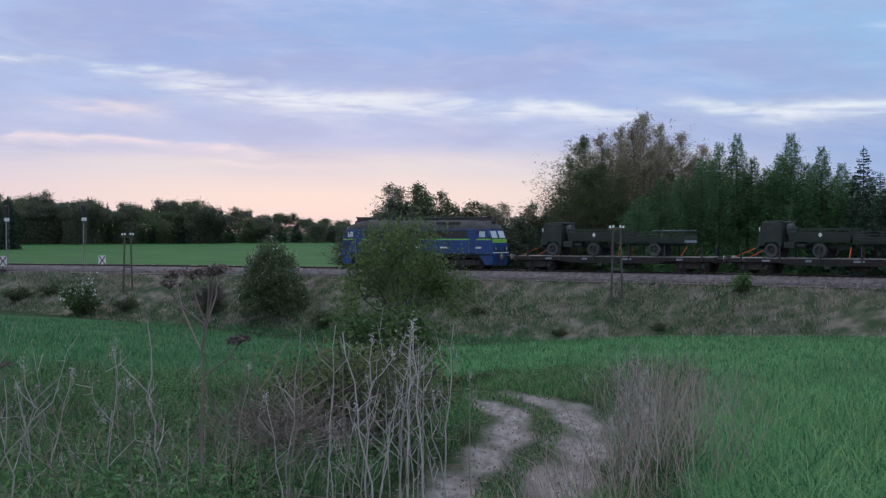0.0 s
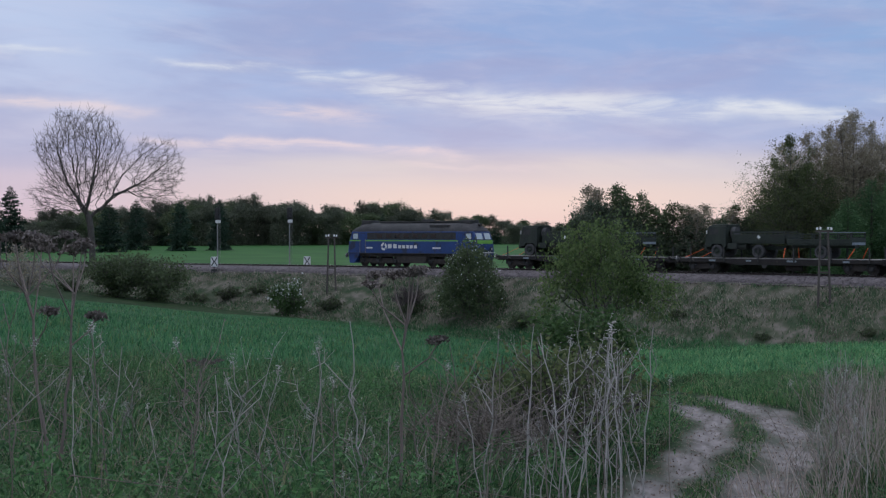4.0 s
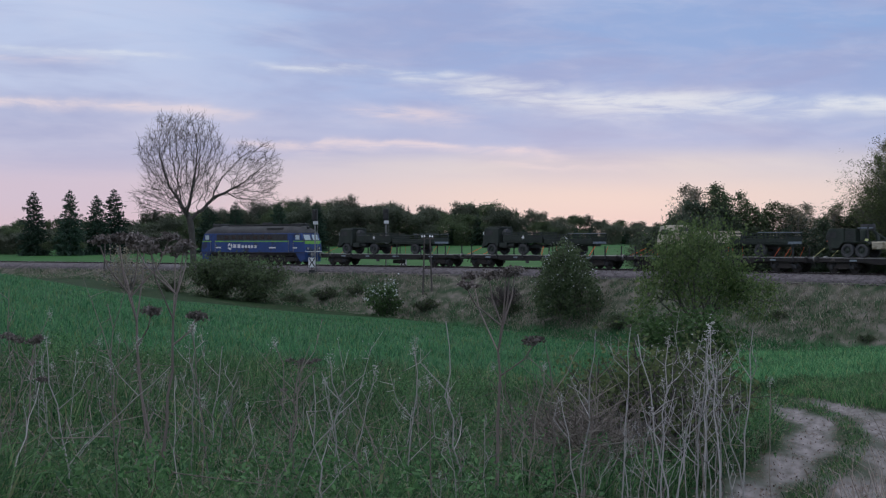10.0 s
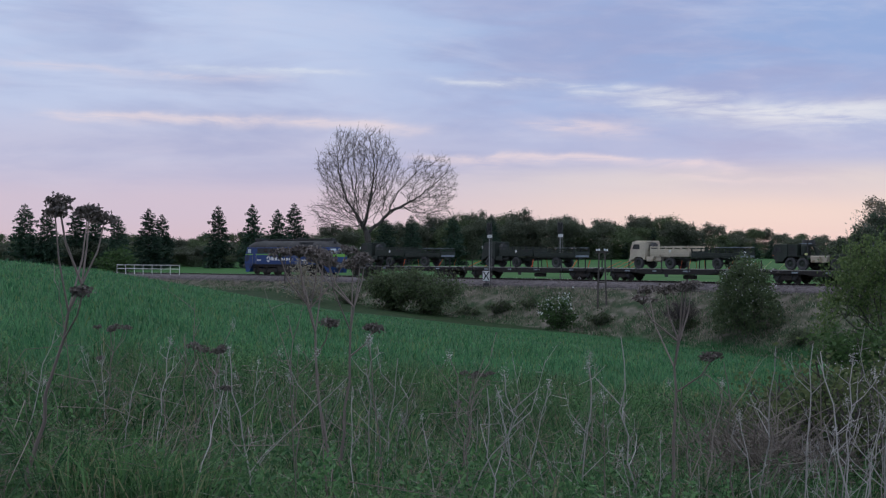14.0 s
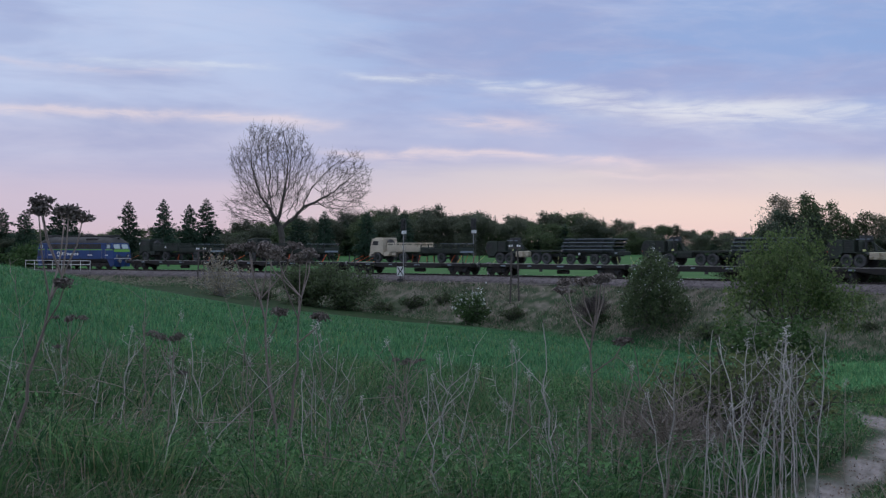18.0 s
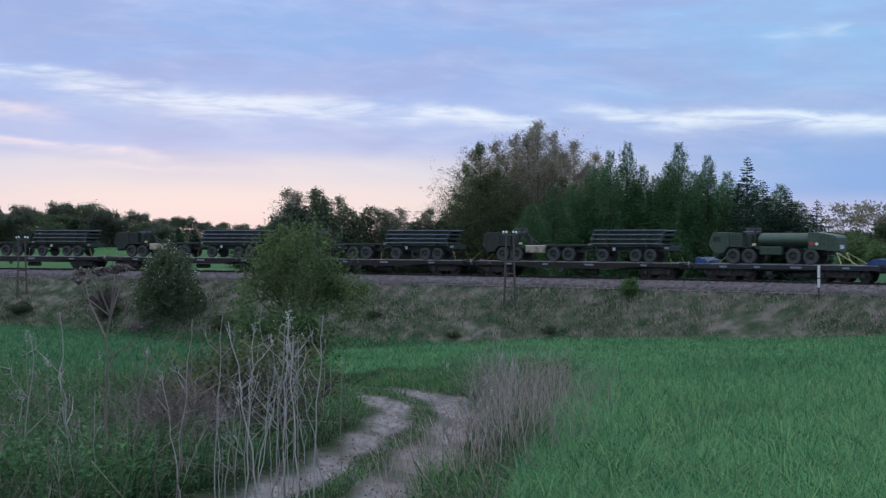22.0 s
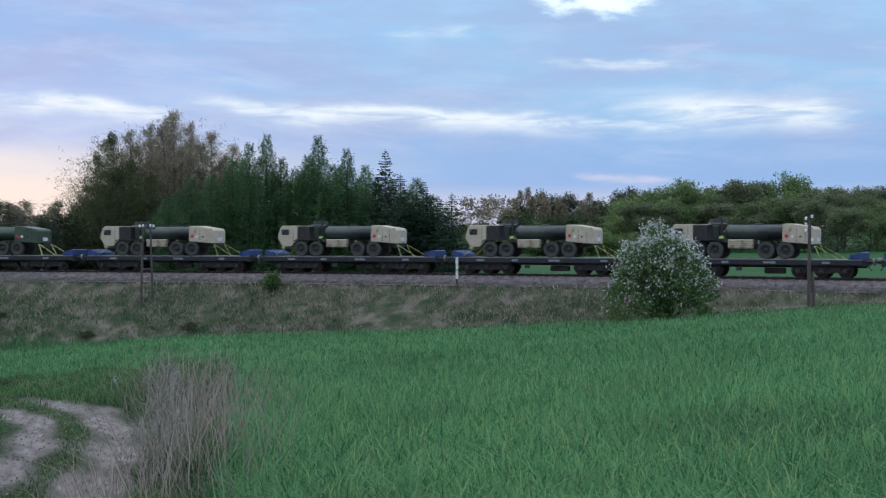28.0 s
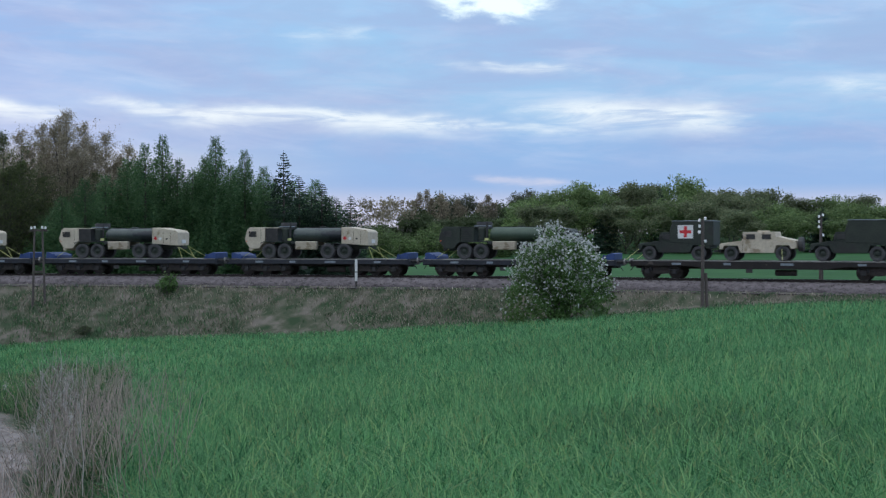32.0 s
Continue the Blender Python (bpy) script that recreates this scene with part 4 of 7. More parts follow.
        part("horn", rod((sx * (L - 1.3), 0.3, 4.3), (sx * (L - 0.9), 0.3, 4.4), 0.04, 0.09, 8), M["black"], g)
        bogie(g, sx * 4.3, 3, 4.2, 0.52)
        for i in range(3):
            part("step", box(sx * 6.05 - 0.25, sx * 6.05 + 0.25, 1.3, 1.44, 0.45 + i * 0.28, 0.49 + i * 0.28), M["black"], g)
    part("underframe", box(-L + 0.3, L - 0.3, -1.2, 1.2, 0.95, 1.25), M["underframe"], g)
    part("fuel_tank", prism([(-1.7, 0.35), (1.7, 0.35), (1.9, 0.95), (-1.9, 0.95)], -1.3, 1.3, 0.05), M["underframe"], g)
    buffers(g, 8.7)
    return g


def truck_chassis(g, paint, axles, r, length, deck):
    part("chassis_rail", box(-length / 2 + 0.2, length / 2 - 0.9, 0.32, 0.44, r + 0.15, r + 0.42), M["olive"], g)
    part("chassis_rail", box(-length / 2 + 0.2, length / 2 - 0.9, -0.44, -0.32, r + 0.15, r + 0.42), M["olive"], g)
    for x in axles:
        part("axle", rod((x, -0.95, r), (x, 0.95, r), 0.09, 0.09, 8), M["underframe"], g)
        part("differential", lathe([(0.06, -0.2), (0.2, -0.1), (0.2, 0.1), (0.06, 0.2)], "x", 10), M["underframe"], g).matrix_basis = pose(x, 0, r)
        for sy in (1.0, -1.0):
            wheel("wheel", g, x, sy, r, r, 0.4)


def hemtt(paint_cab, paint_tank, paint_rear, label, tanker=True, fuel=None):
    """Heavy eight-wheeled truck; front at x = 5.1."""
    g = thing("tanker_truck" if tanker else "cargo_truck", label, "truck", "military trucks on the train")
    F, r = 5.1, 0.60
    truck_chassis(g, paint_cab, (F - 2.0, F - 3.3, F - 6.87, F - 8.23), r, 10.2, 1.4)
    part("cab", prism([(F - 0.0, 1.40), (F - 0.42, 0.78), (F - 1.2, 0.78), (F - 1.38, 1.12), (F - 1.7, 1.3), (F - 1.7, 2.45), (F - 0.42, 2.45), (F - 0.22, 2.3), (F - 0.0, 1.62)], -1.2, 1.2, 0.05), paint_cab, g)
    for sy in (1.205, -1.205):
        w = part("cab_window", prism([(F - 0.38, 1.70), (F - 0.98, 1.70), (F - 0.98, 2.14), (F - 0.50, 2.14)], sy - 0.012, sy + 0.012), M["black"], g)
        part("door_seam", box(F - 1.36, F - 1.34, sy - 0.006, sy + 0.006, 1.0, 2.35), M["black"], g)
        part("mirror", box(F - 0.5, F - 0.42, sy * 1.14 - 0.04, sy * 1.14 + 0.04, 1.75, 2.15, 0.02), M["black"], g)
        part("marker_light", box(F - 0.2, F - 0.12, sy - 0.01, sy + 0.01, 1.35, 1.42), M["orange"], g)
    part("windscreen", prism([(F - 0.03, 1.68), (F - 0.23, 2.25), (F - 0.20, 2.27), (F - 0.0, 1.69)], -1.05, 1.05), M["glass"], g)
    part("front_bumper", box(F - 0.62, F - 0.32, -1.15, 1.15, 0.62, 0.86, 0.04), paint_cab, g)
    for sy in (0.9, -0.9):
        part("headlight", rod((F - 0.22, sy, 1.2), (F - 0.08, sy, 1.24), 0.11, 0.1, 10), M["lamp_glass"], g)
    part("engine_box", box(F - 2.75, F - 1.72, -1.15, 1.15, 1.28, 2.38, 0.04), M["black"] if paint_cab is M["tan"] else paint_cab, g, "dark engine housing")
    part("roof_strip", box(F - 2.8, F - 1.7, -1.15, 1.15, 2.385, 2.44, 0.015), paint_cab, g)
    for i in range(6):
        part("grille_slat", box(F - 2.65, F - 1.85, 1.152, 1.17, 1.45 + i * 0.14, 1.51 + i * 0.14), M["black"], g)
    part("fender", prism([(F - 1.3, 1.22), (F - 1.6, 1.36), (F - 3.8, 1.36), (F - 4.05, 1.15), (F - 4.0, 1.12), (F - 3.75, 1.30), (F - 1.65, 1.30), (F - 1.36, 1.18)], -1.22, 1.22), M["olive"], g)
    sw = part("spare_wheel", lathe([(0.3, -0.2), (0.58, -0.2), (0.60, -0.12), (0.60, 0.12), (0.58, 0.2), (0.3, 0.2)], "z", 18), M["tyre"], g)
    put(sw, F - 3.2, -0.1, 2.62)
    part("carrier_rail", box(F - 3.95, F - 2.6, 0.5, 0.58, 2.46, 2.54, 0.01), M["rack_edge"], g)
    part("spare_carrier", box(F - 3.7, F - 2.7, -0.6, 0.6, 2.28, 2.4, 0.02), M["black"], g)
    part("air_cleaner", lathe([(0.28, 1.42), (0.3, 1.5), (0.3, 2.3), (0.2, 2.42)], "z", 14), M["olive"], g).matrix_basis = pose(F - 3.3, 0.8, 0)
    part("exhaust_pipe", rod((F - 3.75, 0.95, 1.35), (F - 3.75, 0.95, 2.75), 0.08, 0.08, 10), M["black"], g)
    part("side_tank", prism([(F - 4.25, 0.72), (F - 5.95, 0.72), (F - 5.98, 1.36), (F - 4.22, 1.36)], 0.72, 1.22, 0.05), fuel or paint_rear, g, "ribbed side tank")
    for i in range(4):
        part("tank_rib", box(F - 5.94, F - 4.26, 1.222, 1.275, 0.79 + i * 0.15, 0.86 + i * 0.15, 0.015), fuel or paint_rear, g)
    part("side_box", box(F - 5.9, F - 4.3, -1.2, -0.7, 0.75, 1.3, 0.03), paint_rear, g)
    part("yellow_tag", box(F - 3.9, F - 3.6, 1.16, 1.175, 1.42, 1.6), M["yellow"], g)
    if tanker:
        # oval tank drawn along x
        bm = bmesh.new()
        rings = []
        for x, k in ((F - 3.95, 0.0), (F - 3.97, 0.86), (F - 4.06, 0.98), (F - 4.2, 1.0), (F - 8.0, 1.0), (F - 8.05, 0.95)):
            rings.append([bm.verts.new((x, math.cos(a) * 1.16 * k, 1.86 + math.sin(a) * 0.57 * k)) for a in (2 * math.pi * i / 24 for i in range(24))])
        for a, b in zip(rings, rings[1:]):
            for i in range(24):
                bm.faces.new((a[i], a[(i + 1) % 24], b[(i + 1) % 24], b[i]))
        part("tank", bm, paint_tank, g, smooth=True)
        for x in (F - 4.9, F - 6.0, F - 7.1):
            bm = bmesh.new()
            rr = [[bm.verts.new((x + dx, math.cos(a) * 1.172, 1.86 + math.sin(a) * 0.582)) for a in (2 * math.pi * i / 24 for i in range(24))] for dx in (-0.03, 0.03)]
            for i in range(24):
                bm.faces.new((rr[0][i], rr[0][(i + 1) % 24], rr[1][(i + 1) % 24], rr[1][i]))
            part("tank_band", bm, paint_tank, g)
        part("manhole", lathe([(0.3, 2.4), (0.3, 2.47), (0.24, 2.5)], "z", 14), paint_tank, g).matrix_basis = pose(F - 6.1, 0, 0)
        part("walkway", box(F - 7.9, F - 4.2, -0.35, 0.35, 2.42, 2.45), M["black"], g)
        part("pump_cabinet", prism([(F - 8.02, 1.18), (F - 10.2, 1.02), (F - 10.22, 2.05), (F - 10.05, 2.22), (F - 8.6, 2.46), (F - 8.02, 2.44)], -1.2, 1.2, 0.05), paint_rear, g)
        for sy in (1.203, -1.203):
            sg = bmesh.new()
            sg.faces.new([sg.verts.new((F - 8.32 + dx, sy + math.copysign(0.006, sy), 1.6 + dz)) for dx, dz in ((-0.17, 0), (0, -0.17), (0.17, 0), (0, 0.17))])
            part("hazard_sign", sg, M["red"], g, "red hazard diamond")
            sg = bmesh.new()
            sg.faces.new([sg.verts.new((F - 8.72 + dx, sy + math.copysign(0.006, sy), 1.58 + dz)) for dx, dz in ((-0.15, 0), (0, -0.15), (0.15, 0), (0, 0.15))])
            part("number_sign", sg, M["white"], g)
            for x in (F - 9.0, F - 9.6):
                part("cabinet_seam", box(x - 0.012, x + 0.012, sy - 0.008, sy + 0.008, 1.2, 2.1), M["black"], g)
            part("latch", box(F - 9.35, F - 9.2, sy - 0.02, sy + 0.02, 1.5, 1.62), M["black"], g)
        part("rear_plate", box(F - 10.25, F - 10.2, -0.4, 0.4, 1.2, 1.5), M["white"], g)
    else:
        part("bed_frame", box(F - 9.9, F - 3.9, -0.55, 0.55, 1.32, 1.46, 0.02), M["olive"], g)
        part("hook_arm", prism([(F - 4.1, 1.45), (F - 4.3, 1.45), (F - 4.15, 2.0), (F - 3.9, 2.2), (F - 3.8, 2.1), (F - 4.0, 1.95)], -0.2, 0.2, 0.02), M["olive"], g)
        part("crane_stay", rod((F - 4.0, 0.5, 2.3), (F - 5.2, 0.5, 1.5), 0.06, 0.06, 8), M["olive"], g)
        part("rear_fender", box(F - 9.0, F - 6.2, -1.2, 1.2, 1.28, 1.33), M["olive"], g)
        part("rear_roller", rod((F - 9.9, -0.7, 1.42), (F - 9.9, 0.7, 1.42), 0.1, 0.1, 10), M["steel"], g)
    part("rear_bumper", box(F - 10.1, F - 9.9, -1.1, 1.1, 0.75, 0.95, 0.02), M["olive"], g)
    return g


def rack_trailer(layers, label):
    """Three-axle trailer that carries a stack of flat racks; front at x = 3.6."""
    g = thing("rack_trailer", label, "trailer", "trailers on the train")
    F, r = 3.6, 0.55
    for x in (F - 1.0, F - 4.1, F - 5.4):
        part("axle", rod((x, -0.95, r), (x, 0.95, r), 0.09, 0.09, 8), M["underframe"], g)
        for sy in (1.0, -1.0):
            wheel("wheel", g, x, sy, r, r, 0.38)
    for sy in (0.4, -0.4):
        part("chassis_rail", box(F - 6.9, F - 0.2, sy - 0.08, sy + 0.08, 0.85, 1.25), M["olive"], g)
    part("drawbar", prism([(F - 0.3, 0.9), (F + 0.75, 0.75), (F + 0.75, 0.85), (F - 0.3, 1.05)], -0.1, 0.1), M["olive"], g)
    part("rear_panel", box(F - 7.2, F - 6.6, -1.15, 1.15, 0.95, 1.35, 0.03), M["olive"], g)
    for sy in (1.16, -1.16):
        part("reflector", box(F - 7.1, F - 6.75, sy - 0.01, sy + 0.01, 1.1, 1.28), M["rack_edge"], g)
        part("marker_plate", box(F - 2.1, F - 1.85, sy - 0.3 * math.copysign(1, sy) - 0.01, sy - 0.3 * math.copysign(1, sy) + 0.01, 0.95, 1.2), M["white"], g)
    for k in range(layers):
        z = 1.30 + k * 0.37
        F = 3.6 + (0.0, 0.12, -0.06, -0.2)[k % 4]
        rack = part("flat_rack", box(F - 6.55, F - 0.05, -1.16, 1.16, z + 0.12, z + 0.2, 0.01), M["rack"], g, "dark flat rack with pale rails")
        for sy in (1.18, -1.18):
            part("rack_rail", box(F - 6.6, F, sy - 0.04, sy + 0.04, z + 0.20, z + 0.26, 0.01), M["rack_edge"], rack)
            part("rack_sill", box(F - 6.5, F - 0.1, sy * 0.8 - 0.06, sy * 0.8 + 0.06, z - 0.02, z + 0.12), M["rack"], rack)
        for x in (F - 0.12, F - 1.5, F - 5.1, F - 6.45):
            part("rack_stanchion", box(x - 0.1, x + 0.1, 1.12, 1.24, z - 0.06, z + 0.2), M["rack"], rack)
    return g


def cargo_lorry(paint, label):
    """Two-axle cab-over lorry with a drop-side bed; front at x = 3.45."""
    g = thing("cargo_lorry", label, "truck", "military trucks on the train")
    F, r = 3.45, 0.53
    truck_chassis(g, paint, (F - 1.05, F - 4.65), r, 6.9, 1.2)
    part("cab", prism([(F, 1.0), (F - 0.1, 0.85), (F - 0.5, 0.85), (F - 0.62, 1.15), (F - 1.5, 1.15), (F - 1.62, 0.85), (F - 1.85, 0.85), (F - 1.85, 2.5), (F - 0.35, 2.56), (F - 0.12, 1.85)], -1.2, 1.2, 0.04), paint, g)
    part("cab_roof", box(F - 1.95, F - 0.5, -1.0, 1.0, 2.5, 2.66, 0.05), paint, g)
    part("windscreen", prism([(F - 0.11, 1.88), (F - 0.32, 2.42), (F - 0.28, 2.44), (F - 0.06, 1.9)], -1.05, 1.05), M["glass"], g)
    for sy in (1.205, -1.205):
        part("cab_window", prism([(F - 0.35, 1.85), (F - 1.2, 1.85), (F - 1.2, 2.3), (F - 0.52, 2.3)], sy - 0.012, sy + 0.012), M["black"], g)
        part("mirror", box(F - 0.3, F - 0.22, sy * 1.13 - 0.03, sy * 1.13 + 0.03, 1.9, 2.2, 0.02), M["white"] if paint is not M["tan"] else M["black"], g)
        part("step_box", box(F - 2.9, F - 2.1, sy * 0.95 - 0.2, sy * 0.95 + 0.2, 0.7, 1.15, 0.03), paint, g)
    part("front_bumper", box(F - 0.15, F + 0.08, -1.2, 1.2, 0.65, 0.95, 0.03), paint, g)
    sp = part("spare_wheel", lathe([(0.28, -0.18), (0.5, -0.18), (0.53, -0.1), (0.53, 0.1), (0.5, 0.18), (0.28, 0.18)], "x", 18), M["tyre"], g)
    put(sp, F - 2.15, 0.2, 1.95)
    part("bed_floor", box(F - 6.9, F - 2.45, -1.2, 1.2, 1.15, 1.27), paint, g)
    for sy in (1.2, -1.2):
        bd = part("bed_side", box(F - 6.9, F - 2.45, sy - 0.03, sy + 0.03, 1.27, 1.86, 0.01), paint, g)
        for i in range(4):
            part("side_rail", box(F - 6.9, F - 2.45, sy + math.copysign(0.03, sy) - 0.025, sy + math.copysign(0.03, sy) + 0.025, 1.36 + i * 0.20, 1.44 + i * 0.20, 0.008), paint, bd)
        for i in range(6):
            x = F - 6.85 + i * 0.87
            part("side_post", box(x - 0.04, x + 0.04, sy - 0.05, sy + 0.05, 1.15, 2.12), paint, bd)
        part("rack_rail", box(F - 6.9, F - 2.45, sy - 0.025, sy + 0.025, 2.08, 2.13), paint, bd)
    for x in (F - 6.9, F - 2.45):
        part("bed_end", box(x - 0.03, x + 0.03, -1.2, 1.2, 1.27, 1.62), paint, g)
    part("fuel_tank", rod((F - 3.6, 0.85, 0.9), (F - 2.9, 0.85, 0.9), 0.26, 0.26, 14), paint, g)
    sg = bmesh.new()
    sg.faces.new([sg.verts.new((F - 4.75 + dx, 1.262, 1.65 + dz)) for dx, dz in ((-0.16, 0), (0, -0.18), (0.16, 0), (0, 0.18))])
    part("hazard_sign", sg, M["white"], g, "white hazard diamond")
    return g


def cargo_trailer(paint, label):
    """Drop-side trailer on close axles; front at x = 2.6."""
    g = thing("cargo_trailer", label, "trailer", "trailers on the train")
    F, r = 2.6, 0.53
    for x in (F - 2.75,):
        part("axle", rod((x, -0.95, r), (x, 0.95, r), 0.09, 0.09, 8), M["underframe"], g)
        for sy in (1.0, -1.0):
            wheel("wheel", g, x, sy, r, r, 0.38)
    part("bed_floor", box(F - 5.2, F, -1.2, 1.2, 1.02, 1.14), paint, g)
    for sy in (1.2, -1.2):
        bd = part("bed_side", box(F - 5.2, F, sy - 0.03, sy + 0.03, 1.14, 1.5, 0.01), paint, g)
        for i in range(4):
            part("side_rail", box(F - 5.2, F, sy + math.copysign(0.03, sy) - 0.025, sy + math.copysign(0.03, sy) + 0.025, 1.20 + i * 0.21, 1.27 + i * 0.21, 0.008), paint, bd)
        for i in range(6):
            x = F - 5.15 + i * 1.02
            part("side_post", box(x - 0.04, x + 0.04, sy - 0.05, sy + 0.05, 1.02, 1.95), paint, bd)
        part("rack_rail", box(F - 5.2, F - 2.6, sy - 0.02, sy + 0.02, 1.98, 2.02), M["rack_edge"], bd)
        part("fender", prism([(F - 2.0, 1.02), (F - 2.2, 1.16), (F - 3.3, 1.16), (F - 3.5, 1.02), (F - 3.4, 1.02), (F - 3.25, 1.11), (F - 2.25, 1.11), (F - 2.1, 1.02)], sy * 0.82 - 0.2, sy * 0.82 + 0.2), paint, g)
    for x in (F - 5.2, F):
        part("bed_end", box(x - 0.03, x + 0.03, -1.2, 1.2, 1.14, 1.6), paint, g)
    part("chassis_rail", box(F - 5.1, F, -0.4, 0.4, 0.82, 1.02), M["olive"], g)
    part("drawbar", prism([(F - 0.3, 0.8), (F + 0.9, 0.7), (F + 0.9, 0.8), (F - 0.3, 0.95)], -0.08, 0.08), M["olive"], g)
    part("landing_leg", rod((F - 0.4, 0.5, 0.02), (F - 0.4, 0.5, 0.9), 0.05, 0.05, 8), M["olive"], g)
    part("rear_plate", box(F - 5.24, F - 5.2, -1.1, 1.1, 1.05, 1.25), M["rack_edge"], g)
    return g


def light_truck(paint, label, body):
    """Low wide four-wheel-drive; front at x = 2.4; body: 'ambulance', 'hardtop' or 'shelter'."""
    g = thing("military_ambulance" if body == "ambulance" else "light_truck", label, "vehicle", "light vehicles on the train")
    F, r = 2.4, 0.47
    for x in (F - 0.75, F - 4.0):
        part("axle", rod((x, -0.8, r), (x, 0.8, r), 0.08, 0.08, 8), M["underframe"], g)
        for sy in (0.9, -0.9):
            wheel("wheel", g, x, sy, r, r, 0.32)
    part("hull", prism([(F, 0.75), (F - 0.02, 1.05), (F - 1.35, 1.22), (F - 4.75, 1.22), (F - 4.78, 0.8), (F - 4.5, 0.75), (F - 4.42, 1.02), (F - 3.58, 1.02), (F - 3.45, 0.5), (F - 1.35, 0.5), (F - 1.2, 1.0), (F - 0.3, 1.0), (F - 0.2, 0.7)], -1.05, 1.05, 0.03), paint, g)
    part("hood", prism([(F - 0.02, 1.04), (F - 1.4, 1.24), (F - 1.4, 1.28), (F - 0.05, 1.10)], -0.85, 0.85, 0.02), paint, g)
    part("bumper", box(F - 0.05, F + 0.08, -0.9, 0.9, 0.5, 0.7, 0.03), M["black"], g)
    for sy in (0.7, -0.7):
        part("headlight", rod((F - 0.02, sy, 0.92), (F + 0.03, sy, 0.92), 0.09, 0.09, 10), M["lamp_glass"], g)
    cab_end = {"ambulance": F - 2.2, "hardtop": F - 3.5, "shelter": F - 2.2}[body]
    part("cabin", prism([(F - 1.38, 1.2), (F - 1.5, 1.82), (cab_end, 1.84), (cab_end - 0.12, 1.2)], -0.98, 0.98, 0.03), paint, g)
    part("windscreen", prism([(F - 1.37, 1.28), (F - 1.48, 1.74), (F - 1.45, 1.74), (F - 1.34, 1.28)], -0.85, 0.85), M["glass"], g)
    for sy in (1.0, -1.0):
        wins = [(F - 2.2, F - 1.62)] if body != "hardtop" else [(F - 2.25, F - 1.7), (F - 3.25, F - 2.7)]
        for a, b in wins:
            part("side_window", box(a, b, sy - 0.03, sy + 0.03, 1.38, 1.68, 0.01), M["black"], g)
        part("door_seam", box(F - 1.5, F - 1.48, sy * 1.055 - 0.01, sy * 1.055 + 0.01, 0.6, 1.2), M["black"], g)
        part("mirror", box(F - 1.55, F - 1.47, sy * 1.16 - 0.03, sy * 1.16 + 0.03, 1.4, 1.65, 0.02), M["black"], g)
    if body == "hardtop":
        part("cargo_lid", prism([(F - 3.55, 1.22), (F - 3.6, 1.55), (F - 4.7, 1.3), (F - 4.75, 1.22)], -0.95, 0.95, 0.03), paint, g)
        sp = part("spare_wheel", lathe([(0.25, -0.15), (0.44, -0.15), (0.46, -0.08), (0.46, 0.08), (0.44, 0.15), (0.25, 0.15)], "x", 16), M["tyre"], g)
        put(sp, F - 4.97, 0, 1.05)
        part("roof_hatch", lathe([(0.4, 1.83), (0.4, 1.9), (0.34, 1.92)], "z", 16), paint, g).matrix_basis = pose(F - 2.6, 0, 0)
    else:
        top = 2.55
        part("box_body", prism([(F - 2.15, 1.15), (F - 2.1, 1.9), (F - 2.3, top), (F - 4.95, top), (F - 4.95, 0.95), (F - 4.5, 0.95), (F - 4.4, 1.15)], -1.08, 1.08, 0.04), paint, g)
        part("roof_edge", box(F - 4.97, F - 2.25, -1.09, 1.09, top - 0.02, top + 0.03, 0.01), M["rack_edge"], g)
        if body == "ambulance":
            for sy in (1.085, -1.085):
                y0, y1 = sy - 0.008, sy + 0.008
                pn = part("cross_panel", box(F - 3.65, F - 2.65, y0, y1, 1.42, 2.28), M["white"], g, "white panel with a red cross")
                s = math.copysign(0.012, sy)
                part("cross_bar", box(F - 3.53, F - 2.77, min(sy, sy + s), max(sy, sy + s), 1.75, 1.95), M["red"], pn)
                part("cross_bar", box(F - 3.25, F - 3.05, min(sy, sy + s * 1.3), max(sy, sy + s * 1.3), 1.49, 2.21), M["red"], pn)
        part("rear_step", box(F - 5.15, F - 4.95, -0.9, 0.9, 0.55, 0.65), M["black"], g)
    return g


# ---- consist: front buffers' place along the line at the start ----
SPEED, GAIN = 5.388, 0.0193
MOVERS = []                     # thing, middle on the line, half pivot distance, height, shift along the thing


def ride(ob, middle, half_base, z=0.0):
    MOVERS.append((ob, middle, half_base, z))
    return ob


loco = ride(build_loco(), 42.0 + 9.2, 4.3)
loco.scale = (0.93, 1, 1)
DECK = 1.18
stake_wagon = flat_wagon(18.2, DECK, 2, 1.8, M["wagon"], True, False)
long_wagon = flat_wagon(18.6, DECK, 2, 1.8, M["wagon"], False, False)
heavy_wagon = flat_wagon(14.7, DECK, 3, 2.9, M["wagon_dark"], False, True)
tagged(heavy_wagon, "dark six-axle flat wagon with blue folding end ramps")

fronts = [42.0, 23.8, 5.6]
lorry = cargo_lorry(M["olive"], "olive drab cargo lorry lashed on a flat wagon")
lorry_tan = cargo_lorry(M["tan"], "desert tan cargo lorry lashed on a flat wagon")
drop_trailer = cargo_trailer(M["olive"], "olive drab drop-side trailer lashed on a flat wagon")


def again(ob, first, label=""):
    c = ob if first else copy_thing(ob, Matrix())
    if label:
        tagged(c, label)
    return c


